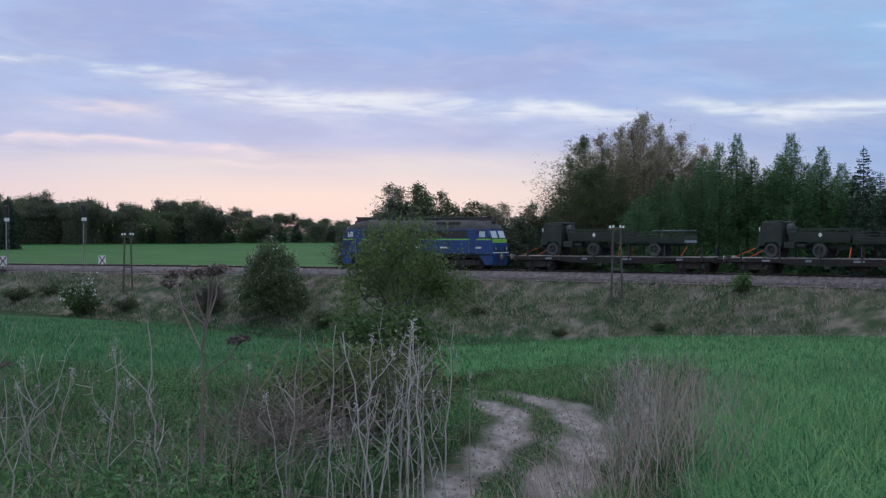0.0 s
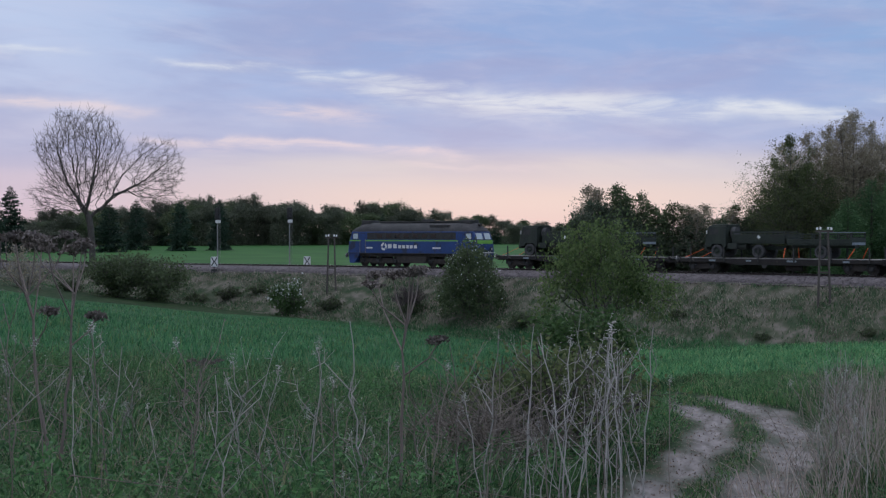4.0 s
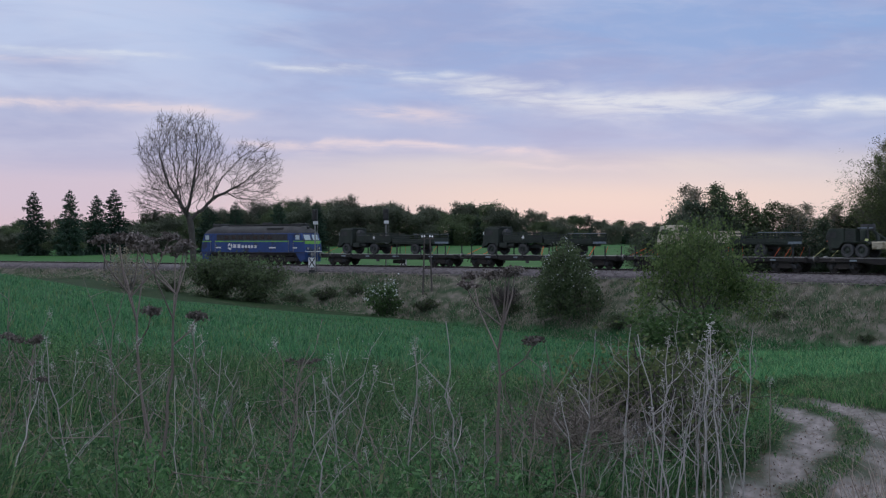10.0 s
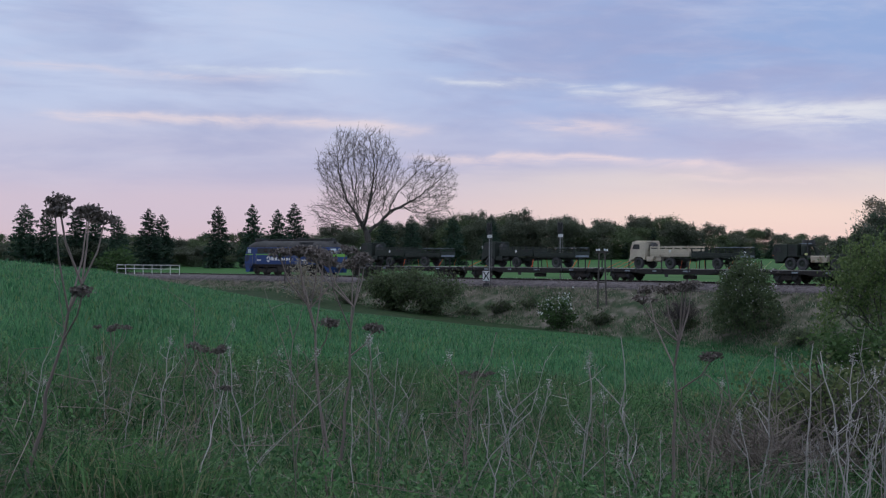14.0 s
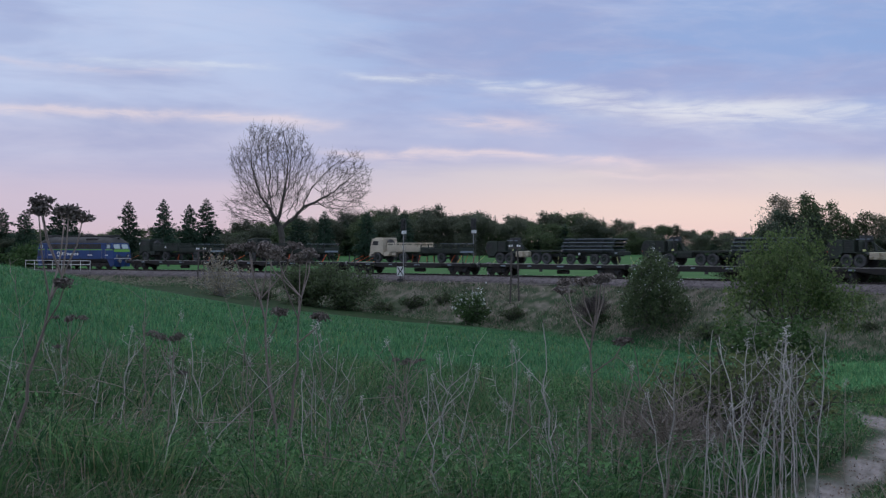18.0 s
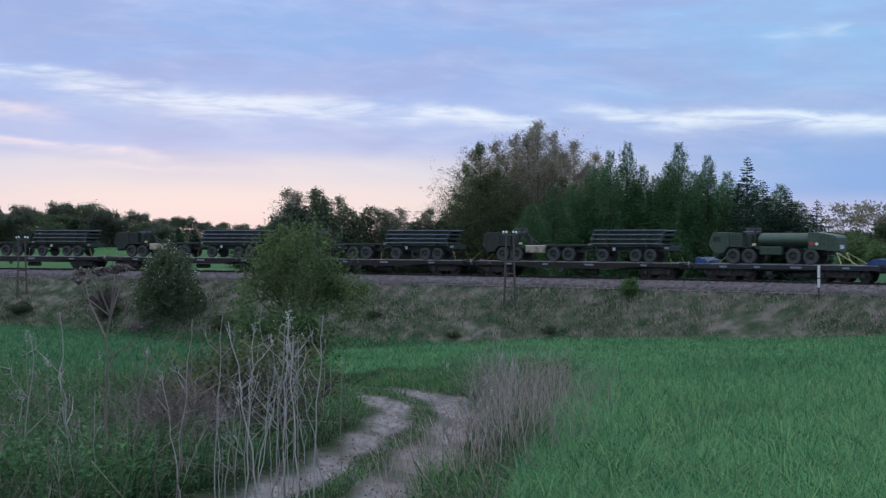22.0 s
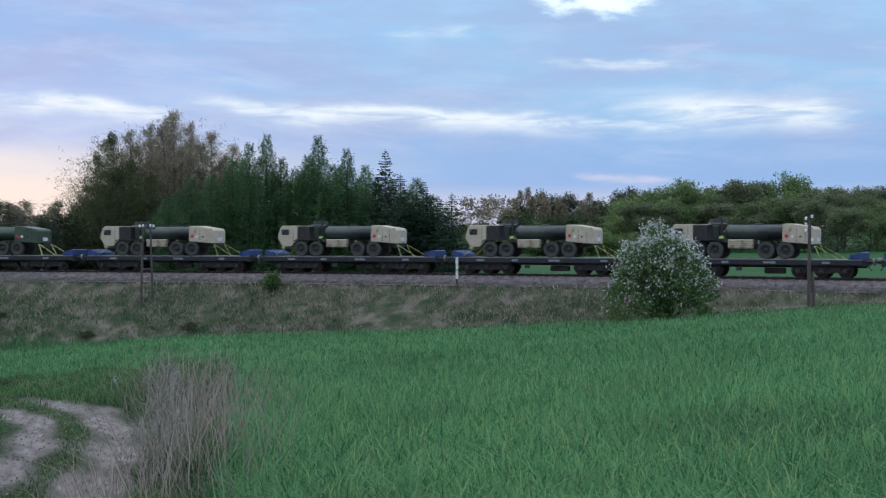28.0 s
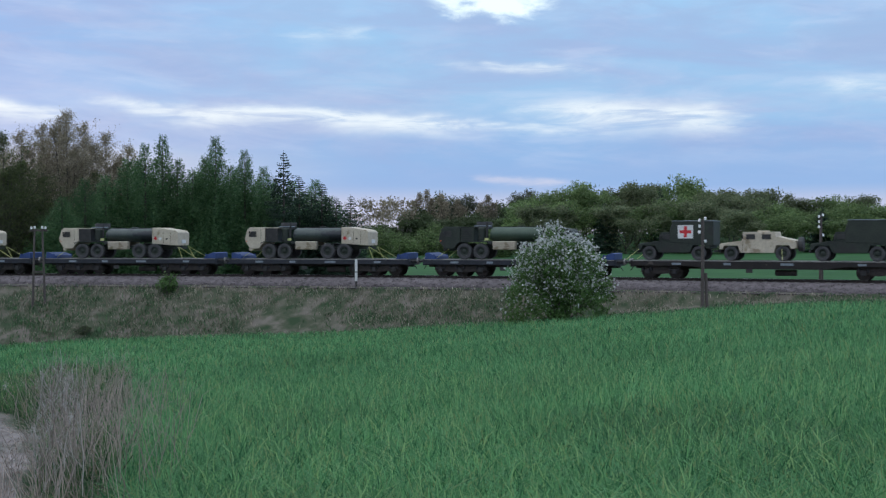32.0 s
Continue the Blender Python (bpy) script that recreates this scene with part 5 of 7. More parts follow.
for i, (f, nose) in enumerate(zip(fronts, (39.28, 21.04, 1.95))):
    w = ride(again(stake_wagon, i == 0), f - 9.1, 6.5)
    wm = f - 9.1
    ride(lorry_tan if i == 2 else again(lorry, i == 0), nose - 3.45, 3.0, DECK)
    ride(again(drop_trailer, i == 0), nose - 7.15 - 2.6, 3.0, DECK)
    for x, dx, zz in ((nose + 0.1 - wm, 1.6, 0.7), (nose - 7.0 - wm, 0.05, 0.8), (nose - 12.6 - wm, 0.45, 0.8)):
        for sy in (1.3, -1.3):
            strap(w, (x + dx, sy, DECK + 0.02), (x, sy * 0.85, DECK + zz), M["orange"])

rack_truck = hemtt(M["olive"], M["green"], M["olive"], "dark olive eight-wheeled rack loader truck on a flat wagon", False)
rack_truck_pale = hemtt(M["olive"], M["green"], M["olive"], "dark olive eight-wheeled rack loader truck with a tan side tank", False, M["tan"])
stack = rack_trailer(4, "trailer stacked with four dark flat racks on a flat wagon")
first_pale = first_dark = True
for i in range(5):
    f = -12.6 - 18.6 * i
    w = ride(again(long_wagon, i == 0), f - 9.3, 6.7)
    if i in (0, 4, 2):
        t = again(rack_truck_pale, first_pale)
        first_pale = False
    else:
        t = again(rack_truck, first_dark)
        first_dark = False
    ride(t, f - 1.1 - 5.1 * 0.92, 3.2, DECK).scale = (0.92, 0.92, 0.92)
    ride(again(stack, i == 0), f - 10.7 - 3.6 * 0.89, 2.9, DECK).scale = (0.89, 0.92, 0.92)
    for x, dx in ((8.2, 0.9), (-1.0, -0.05), (-7.7, -0.3)):
        for sy in (1.3, -1.3):
            strap(w, (x + dx, sy, DECK + 0.02), (x, sy * 0.9, DECK + 0.75), M["yellow"], 0.035)

tank_green = hemtt(M["green"], M["green"], M["green"], "green eight-wheeled tanker truck on a flat wagon", True)
tank_tan = hemtt(M["tan"], M["camo"], M["tan"], "desert tan eight-wheeled tanker truck with a camouflaged dark tank", True)
tank_mixed = hemtt(M["olive"], M["green"], M["olive"], "dark green eight-wheeled tanker truck with a tan side tank", True, M["tan"])
for i in range(6):
    f = -105.6 - 14.7 * i
    w = ride(again(heavy_wagon, i == 0), f - 7.35, 4.1)
    t = tank_green if i == 0 else tank_mixed if i == 5 else again(tank_tan, i == 1)
    ride(t, f - 1.65 - 5.1 * 0.92, 3.2, DECK).scale = (0.92, 0.92, 0.92)
    for sy in (1.2, -1.2):
        strap(w, (5.9, sy, DECK + 0.02), (5.0, sy * 0.8, DECK + 0.7), M["yellow"], 0.04)
        strap(w, (-5.2, sy, DECK + 0.02), (-3.75, sy * 0.8, DECK + 0.85), M["yellow"], 0.05)
        strap(w, (-4.1, sy, DECK + 0.02), (-3.7, sy * 0.8, DECK + 0.85), M["yellow"], 0.06)

f = -193.8
w = ride(again(long_wagon, False, "brown four-axle flat wagon with light vehicles"), f - 9.3, 6.7)
ride(light_truck(M["olive"], "olive drab box-bodied military ambulance with red cross panel", "ambulance"), -194.75 - 2.4, 1.6, DECK)
ride(light_truck(M["tan"], "desert tan four-door light truck with rear spare wheel", "hardtop"), -200.1 - 2.4, 1.6, DECK)
ride(light_truck(M["olive"], "olive drab light truck with a tall shelter body", "shelter"), -205.8 - 2.4, 1.6, DECK)


def train_pose(middle, half, z, t):
    s = middle + SPEED * t + GAIN * t * t / 2
    ax, ay, _ = on_track(s + half)
    bx, by, _ = on_track(s - half)
    return pose((ax + bx) / 2, (ay + by) / 2, RAIL + z, 0, 0, math.degrees(math.atan2(ay - by, ax - bx)))


# ---- plants ----
def tubes(segs, sides=5):
    """Tapered branches from rows of start, end, two radii."""
    p, q = np.array([s[0] for s in segs], float), np.array([s[1] for s in segs], float)
    r0, r1 = np.array([s[2] for s in segs]), np.array([s[3] for s in segs])
    d = q - p
    d /= np.linalg.norm(d, axis=1, keepdims=True) + 1e-9
    up = np.where(np.abs(d[:, 2:]) < 0.9, np.array([[0, 0, 1.0]]), np.array([[1.0, 0, 0]]))
    u = np.cross(d, up)
    u /= np.linalg.norm(u, axis=1, keepdims=True) + 1e-9
    w = np.cross(d, u)
    a = 2 * np.pi * np.arange(sides) / sides
    ring = np.cos(a)[None, :, None] * u[:, None] + np.sin(a)[None, :, None] * w[:, None]
    v = np.stack([p[:, None] + ring * r0[:, None, None], q[:, None] + ring * r1[:, None, None]], 1).reshape(-1, 3)
    n = len(segs)
    i, j = np.meshgrid(np.arange(n), np.arange(sides), indexing="ij")
    k = (j + 1) % sides
    b = i * 2 * sides
    return v, np.stack([b + j, b + k, b + sides + k, b + sides + j], -1).reshape(-1, 4)


def pipe(points, radii, sides=6):
    """One bent tube through the points."""
    pts = np.array(points)
    d = np.gradient(pts, axis=0)
    d /= np.linalg.norm(d, axis=1, keepdims=True) + 1e-9
    u = np.cross(d, [0.3, 1.0, 0.1])
    u /= np.linalg.norm(u, axis=1, keepdims=True) + 1e-9
    w = np.cross(d, u)
    a = 2 * np.pi * np.arange(sides) / sides
    v = pts[:, None] + (np.cos(a)[None, :, None] * u[:, None] + np.sin(a)[None, :, None] * w[:, None]) * np.array(radii)[:, None, None]
    i, j = np.meshgrid(np.arange(len(pts) - 1), np.arange(sides), indexing="ij")
    k = (j + 1) % sides
    return v.reshape(-1, 3), np.stack([i * sides + j, i * sides + k, (i + 1) * sides + k, (i + 1) * sides + j], -1).reshape(-1, 4)


def leaves(centres, size, rng, long=1.5, droop=0.0):
    """Small four-cornered leaves round the centres, turned at random."""
    c = np.asarray(centres, float)
    n = len(c)
    size = np.broadcast_to(size, (n,))
    a = rng.normal(size=(n, 3))
    a[:, 2] -= droop
    a /= np.linalg.norm(a, axis=1, keepdims=True)
    b = np.cross(a, rng.normal(size=(n, 3)))
    b /= np.linalg.norm(b, axis=1, keepdims=True)
    a, b = a * (size * long / 2)[:, None], b * (size / 2)[:, None]
    v = np.stack([c - a, c + b, c + a, c - b], 1).reshape(-1, 3)
    return v, np.arange(n * 4).reshape(-1, 4)


def small_leaves(centres, size, rng, long=1.5):
    """Three-cornered leaves for crowns far off."""
    v, _ = leaves(centres, size, rng, long)
    v = v.reshape(-1, 4, 3)
    v[:, 1] += (v[:, 1] - v[:, 3]) * 0.25
    v = v[:, :3].reshape(-1, 3)
    return v, np.arange(len(v)).reshape(-1, 3)


def blades(x, y, z, height, width, lean, rng):
    """Upright tapering blades of grass: four-cornered foot and a bent tip."""
    n = len(x)
    a = rng.uniform(0, 2 * np.pi, n)
    side = np.stack([np.cos(a), np.sin(a), 0 * a], -1) * (width / 2)[:, None]
    b = rng.uniform(0, 2 * np.pi, n)
    out = np.stack([np.cos(b), np.sin(b), 0 * b], -1) * (lean * height)[:, None]
    foot = np.stack([x, y, z], -1)
    mid = foot + out * 0.3 + np.array([0, 0, 1.0]) * (height * 0.6)[:, None]
    tip = foot + out + np.array([0, 0, 1.0]) * (height * (1 - 0.25 * lean))[:, None]
    v = np.stack([foot - side, foot + side, mid + side * 0.8, mid - side * 0.8, tip], 1).reshape(-1, 3)
    k = np.arange(n) * 5
    return v, np.stack([k, k + 1, k + 2, k + 3], -1), np.stack([k + 3, k + 2, k + 4], -1)


def grow(rng, height, spread, trunk_share=0.25, limbs=5, depth=5, r=0.2, kinks=0.25, upward=0.35, shrink=0.74):
    """Branches of a broad-leaved tree, as segments, and the places of its twigs."""
    segs, tips = [], []
    top = np.array([rng.normal(0, 0.03) * height, rng.normal(0, 0.03) * height, trunk_share * height])
    segs.append(((0, 0, -0.3), top * 0.5, r, r * 0.85))
    segs.append((top * 0.5, top, r * 0.85, r * 0.75))

    def limb(p, d, length, rad, level):
        q = p + d * length
        mid = (p + q) / 2 + rng.normal(0, 0.06, 3) * length
        segs.append((p, mid, rad, rad * 0.85))
        segs.append((mid, q, rad * 0.85, rad * 0.7))
        if level >= 2:
            tips.append(mid)
        if level >= depth:
            tips.append(q)
            return
        for _ in range(2 if rng.random() < 0.75 else 3):
            e = d + rng.normal(0, 1, 3) * kinks * 1.6
            e[2] += upward * 0.5
            e /= np.linalg.norm(e)
            limb(q, e, length * shrink * rng.uniform(0.8, 1.15), rad * 0.62, level + 1)

    total = sum(shrink ** k for k in range(depth))
    first = (1 - trunk_share) * height / total * 1.12
    for i in range(limbs):
        a = 2 * math.pi * (i + rng.uniform(-0.3, 0.3)) / limbs
        tilt = rng.uniform(0.35, 1.0) * spread if i else 0.1
        d = np.array([math.cos(a) * tilt, math.sin(a) * tilt, 1.0])
        limb(top * rng.uniform(0.75, 1.0), d / np.linalg.norm(d), first, r * 0.55, 1)
    return segs, np.array(tips)


def broadleaf(name, label, seed, height, spread, n_leaf, leaf, mat, bark="bark", scatter=0.5, category="tree", group="", extra=None, skirt=0, thin=0.02, **kw):
    rng = np.random.default_rng(seed)
    segs, tips = grow(rng, height, spread, **kw)
    top = tips[:, 2].max()
    g = thing(name, label, category, group)
    v, q = tubes([s for s in segs if s[2] > thin], 5 if thin < 0.01 else 4)
    v = v * (height / top)
    quick_mesh("trunk", v, q, [], M[bark], g)
    tips = tips * (height / top)
    c = tips[rng.integers(0, len(tips), n_leaf)] + rng.normal(0, scatter, (n_leaf, 3)) * [1, 1, 0.8]
    c[:, 2] = np.maximum(c[:, 2], 0.15)
    if skirt:
        a, t = rng.uniform(0, 2 * np.pi, skirt), np.sqrt(rng.uniform(0, 1, skirt)) * height * 0.29
        c = np.concatenate([c, np.stack([np.cos(a) * t, np.sin(a) * t, rng.uniform(0.01, 0.55, skirt) * height], -1)])
    v, q = small_leaves(c, leaf * 1.15 * rng.uniform(0.6, 1.3, len(c)), rng)
    quick_mesh("crown", v, [], q, M[mat], g)
    if extra:
        m2, n2, s2, cut = extra
        outer = tips[np.hypot(tips[:, 0], tips[:, 1]) + tips[:, 2] * 0.6 > cut]
        c = outer[rng.integers(0, len(outer), n2)] + rng.normal(0, scatter, (n2, 3))
        c[:, 2] = np.maximum(c[:, 2], 0.2)
        v, q = leaves(c, s2 * rng.uniform(0.6, 1.3, n2), rng, 1.1)
        quick_mesh("blossom", v, q, [], M[m2], g)
    return g


def shrub(name, label, seed, height, width, n_leaf, leaf, mat, extra=None, group="", twig="bark", dome=False, thick=1.0):
    """A many-stemmed bush: stems from the foot and leaf clumps in an uneven dome."""
    rng = np.random.default_rng(seed)
    g = thing(name, label, "bush", group)
    segs, tips = [], []
    for i in range(26):
        a, t = rng.uniform(0, 2 * math.pi), math.sqrt(rng.uniform(0.02, 1))
        end = np.array([math.cos(a) * t * width / 2, math.sin(a) * t * width / 2, height * (1 - 0.55 * t ** 2.2) * rng.uniform(0.75, 1.0)])
        mid = end * [0.45, 0.45, 0.55] + rng.normal(0, 0.05, 3) * height
        segs += [((rng.normal(0, 0.15), rng.normal(0, 0.15), -0.2), mid, 0.045, 0.03), (mid, end, 0.03, 0.008)]
        for k in range(9):
            u = rng.uniform(0.25, 1.0)
            p = mid * (1 - u) + end * u if rng.random() < 0.7 else mid * u
            e = p + rng.normal(0, 0.12, 3) * [width, width, height] * 0.9
            e[2] = max(e[2], 0.25)
            segs.append((p, e, 0.012 * thick, 0.005 * thick))
            tips += [e, (p + e) / 2]
    tips = np.array(tips)
    if dome:
        d = rng.normal(size=(700, 3))
        d[:, 2] = np.abs(d[:, 2])
        d /= np.linalg.norm(d, axis=1, keepdims=True)
        lump = 1 + 0.09 * np.sin(d[:, 0] * 5 + seed) * np.sin(d[:, 1] * 6) + 0.06 * np.sin(d[:, 2] * 9 + d[:, 0] * 7)
        d = d * (lump * rng.uniform(0.55, 1.0, 700) ** 0.45)[:, None]
        d[:, 2] = np.maximum(d[:, 2], 0) ** 0.8
        tips = np.concatenate([d * [width / 2, width / 2, height * 0.97], tips * [0.78, 0.78, 0.92]])
    v, q = tubes(segs, 4)
    quick_mesh("branchwork", v, q, [], M[twig], g)
    c = tips[rng.integers(0, len(tips), n_leaf)] + rng.normal(0, 0.03 if dome else 0.055, (n_leaf, 3)) * [width, width, height]
    c[:, 2] = np.abs(c[:, 2]) + 0.03
    v, q = leaves(c, leaf * rng.uniform(0.6, 1.3, n_leaf), rng)
    if n_leaf:
        quick_mesh("foliage", v, q, [], M[mat], g)
    if extra:
        m2, n2, s2 = extra
        out = tips[rng.integers(0, len(tips), n2)] * [1.06, 1.06, 1.04] + rng.normal(0, 0.025 if dome else 0.05, (n2, 3)) * [width, width, height]
        out[:, 2] = np.abs(out[:, 2]) + 0.2
        out = out[rng.uniform(0.08, 0.95, n2) < (out[:, 2] / height) ** 1.15]
        n2 = len(out)
        v, q = leaves(out, s2 * rng.uniform(0.6, 1.4, n2), rng, 1.2)
        quick_mesh("blossom", v, q, [], M[m2], g)
    return g


def sprays(c, out, size, rng, long=2.6, noise_=0.45):
    """Leaf sprays that point outwards along the branches."""
    n = len(c)
    a = out + rng.normal(0, noise_, (n, 3))
    a /= np.linalg.norm(a, axis=1, keepdims=True) + 1e-9
    b = np.cross(a, rng.normal(size=(n, 3)))
    b /= np.linalg.norm(b, axis=1, keepdims=True) + 1e-9
    a, b = a * (size * long / 2)[:, None], b * (size / 2)[:, None]
    return np.stack([c - a * 0.8 - b, c - a * 0.5 + b, c + a * 1.2], 1).reshape(-1, 3), np.arange(n * 3).reshape(-1, 3)


def conifer(name, label, seed, height, width, mat, n=4500, bare=0.04, leaf=0.2, group="", slim=0.9, lift=0.25, ragged=0.35, soft=0.10):
    """A pointed tree: whorls of branches that shorten to the tip, each a flat fan of needle sprays."""
    rng = np.random.default_rng(seed)
    g = thing(name, label, "tree", group)
    v, q = pipe([(0, 0, -0.3), (0.02, 0.01, height * 0.5), (0, 0, height)], [0.014 * height, 0.009 * height, 0.012])
    quick_mesh("trunk", v, q, [], M["bark"], g)
    segs = []
    foot, way, reach_ = [], [], []
    z = height * bare
    while z < height * 0.985:
        k = z / height
        whorl = width / 2 * (1 - k) ** slim * rng.uniform(1 - ragged * 0.6, 1 + ragged * 0.4)
        for i in range(7):
            a = rng.uniform(0, 2 * math.pi)
            rr = whorl * rng.uniform(1 - ragged, 1.1) + 0.05
            d = np.array([math.cos(a), math.sin(a), lift * (1.9 * k - 0.8)])
            if i < 2:
                segs.append(((0, 0, z), (0, 0, z) + d * rr, 0.022 * (1 - k) + 0.008, 0.006))
            foot.append((0, 0, z)), way.append(d), reach_.append(rr)
        z += height * (0.030 - 0.012 * k) * rng.uniform(0.8, 1.2)
    foot, way, reach_ = np.array(foot, float), np.array(way), np.array(reach_)
    share = (reach_ + 0.10) ** 1.2
    pick = rng.choice(len(foot), n, p=share / share.sum())
    u = rng.uniform(0.02, 1, n) ** 0.6
    side = np.stack([-way[pick, 1], way[pick, 0], 0 * u], -1)
    fan = rng.normal(0, 0.30, n) * (1.1 - u) * reach_[pick]
    c = foot[pick] + way[pick] * (reach_[pick] * u)[:, None] + side * fan[:, None]
    c[:, 2] += (-np.abs(rng.normal(0, soft, n)) + (rng.normal(0, soft, n) if soft > 0.15 else 0)) * reach_[pick]
    k = c[:, 2] / height
    v, q = tubes(segs, 3)
    tagged(quick_mesh("branchwork", v, q, [], M["bark"], g), kind="stuff")
    out = way[pick] + side * (np.sign(fan) * 0.5)[:, None]
    size = leaf * rng.uniform(0.6, 1.25, n) * (0.45 + 0.65 * (1 - k))
    v, q = sprays(c, out, size, rng, 2.2, 0.75)
    quick_mesh("needles", v, [], q, M[mat], g)
    return g


def upright(name, label, seed, height, width, n, leaf, mat, bark="bark", group="", low=0.12, stems=1, full=0.8, loose=0.2):
    """A slender broad-leaved tree: stems to the top, rising side branches, small leaves along them."""
    rng = np.random.default_rng(seed)
    g = thing(name, label, "tree", group)
    segs, tips, twigs_ = [], [], []
    for s in range(stems):
        foot = np.array([0.0, 0, 0]) + (rng.normal(0, 0.12, 3) * [1, 1, 0] if s else 0)
        lean = rng.normal(0, 0.10 if s else 0.03, 2)
        h = height * (rng.uniform(0.72, 0.95) if s else 1.0)
        spine = lambda u: foot + np.array([lean[0] * u * h, lean[1] * u * h, u * h])
        r0 = 0.011 * h
        v, q = pipe([spine(i / 8) - [0, 0, 0.2 * (i == 0)] for i in range(9)], [r0 * (1 - i / 8) + 0.011 for i in range(9)])
        quick_mesh("trunk", v, q, [], M[bark], g)
        u = low
        while u < 0.985:
            reach = width / 2 * (math.sin(math.pi * min(1, (u + 0.12) * 0.92) ** full) ** 0.8) * rng.uniform(0.55, 1.15) / (1 + 0.25 * (stems - 1)) + 0.2
            a = rng.uniform(0, 2 * math.pi)
            d = np.array([math.cos(a), math.sin(a), rng.uniform(0.5, 1.1)])
            p = spine(u)
            e = p + d * reach
            segs.append((p, e, 0.03 * (1 - u) + 0.012, 0.008))
            for w in np.arange(0.2, 1.01, 0.16):
                q0 = p + d * reach * w
                q1 = q0 + (d * 0.4 + rng.normal(0, 0.55, 3)) * reach * 0.38
                if rng.random() < 0.5:
                    twigs_.append((q0, q1, 0.012, 0.006))
                for x in (0.4, 0.75, 1.0):
                    tips.append(q0 * (1 - x) + q1 * x)
            u += 0.016 * rng.uniform(0.7, 1.3)
    tips = np.array(tips)
    v, q = tubes(segs + twigs_, 3)
    tagged(quick_mesh("branchwork", v, q, [], M[bark], g), kind="stuff")
    c = tips[rng.integers(0, len(tips), n)] + rng.normal(0, loose, (n, 3)) * height / 10
    v, q = small_leaves(c, leaf * 1.15 * rng.uniform(0.6, 1.3, n), rng)
    quick_mesh("crown", v, [], q, M[mat], g)
    return g


def stand(ob, bearing, r, scale=1.0, turn=0.0, sink=0.1):
    x, y, z = spot(bearing, r, sink)
    ob.matrix_basis = pose(x, y, z, 0, 0, turn) @ Matrix.Diagonal((scale, scale, scale, 1))
    return ob


def more(ob, bearing, r, wide=1.0, tall=1.0, turn=0.0, sink=0.15):
    x, y, z = spot(bearing, r, sink)
    c = copy_thing(ob, Matrix())
    c.matrix_basis = pose(x, y, z, 0, 0, turn) @ Matrix.Diagonal((wide, wide, tall, 1))
    return c


def set_by(ob, bearing, away, scale=1.0, turn=0.0, sink=0.15):
    ob.matrix_basis = pose(*lineside(bearing, away, sink), 0, 0, turn) @ Matrix.Diagonal((scale, scale, scale, 1))
    return ob


RNG = random.Random(11)


# great bare tree beyond the line
def branch_out(rng, aims, trunk, step=0.4, reach=7.0, near=0.62):
    """Branches that grow from the trunk towards the aims until each is reached: places and parents."""
    pos = [np.array(p, float) for p in trunk]
    parent = [max(i - 1, 0) for i in range(len(trunk))]
    all_ = np.array(pos)
    dist = np.linalg.norm(aims[:, None] - all_[None], axis=2)
    at, d = dist.argmin(1), dist.min(1)
    for _ in range(130):
        pull = np.where(d < reach)[0]
        if not len(pull):
            break
        way = aims[pull] - np.array(pos)[at[pull]]
        way /= np.linalg.norm(way, axis=1, keepdims=True) + 1e-9
        total_ = np.zeros((len(pos), 3))
        np.add.at(total_, at[pull], way)
        born = []
        for i in np.unique(at[pull]):
            v = total_[i] / (np.linalg.norm(total_[i]) + 1e-9) + rng.normal(0, 0.22, 3)
            born.append(pos[i] + v / np.linalg.norm(v) * step)
            parent.append(int(i))
        first = len(pos)
        pos += born
        fresh = np.linalg.norm(aims[:, None] - np.array(born)[None], axis=2)
        closer = fresh.min(1) < d
        at = np.where(closer, first + fresh.argmin(1), at)
        d = np.minimum(d, fresh.min(1))
        keep = d > near
        aims, at, d = aims[keep], at[keep], d[keep]
        if not len(aims):
            break
    return np.array(pos), np.array(parent)


def bare_tree(label, seed, lobes, trunk, n):
    """A leafless tree whose crown fills the lobes, each a middle and two radii."""
    rng = np.random.default_rng(seed)
    g = thing("bare_tree", label, "tree", "bare trees in the far field")
    aims = []
    for (mx, my, mz), flat_, tall_ in lobes:
        v = rng.normal(size=(int(n * flat_ * flat_ * tall_ / 300), 3))
        v /= np.linalg.norm(v, axis=1, keepdims=True)
        v *= rng.uniform(0.15, 1, (len(v), 1)) ** 0.42 * (1 + 0.10 * np.sin(v[:, :1] * 7 + v[:, 2:] * 5))
        aims.append(v * [flat_, flat_, tall_] + [mx, my, mz])
    pos, parent = branch_out(rng, np.concatenate(aims), trunk)
    load = np.zeros(len(pos))
    for i in range(len(pos) - 1, 0, -1):
        if load[i] == 0:
            load[i] = 1.0
        load[parent[i]] += load[i]
    rad = np.maximum(0.0145 * np.maximum(load, 1) ** 0.5, 0.017)
    big, small_ = [], []
    for i in range(1, len(pos)):
        seg = (pos[parent[i]], pos[i], min(rad[parent[i]], rad[i] * 1.25), rad[i])
        (big if rad[i] > 0.07 else small_).append(seg)
        if rad[i] < 0.035:
            d = pos[i] - pos[parent[i]]
            for _ in range(2):
                e = d / np.linalg.norm(d) + rng.normal(0, 0.5, 3) + [0, 0, 0.15]
                small_.append((pos[i], pos[i] + e * rng.uniform(0.35, 0.8), 0.016, 0.009))
    v, q = tubes(big, 7)
    quick_mesh("trunk", v, q, [], M["bark"], g)
    v, q = tubes(small_, 3)
    quick_mesh("fine_branchwork", v, q, [], M["bark"], g)
    return g


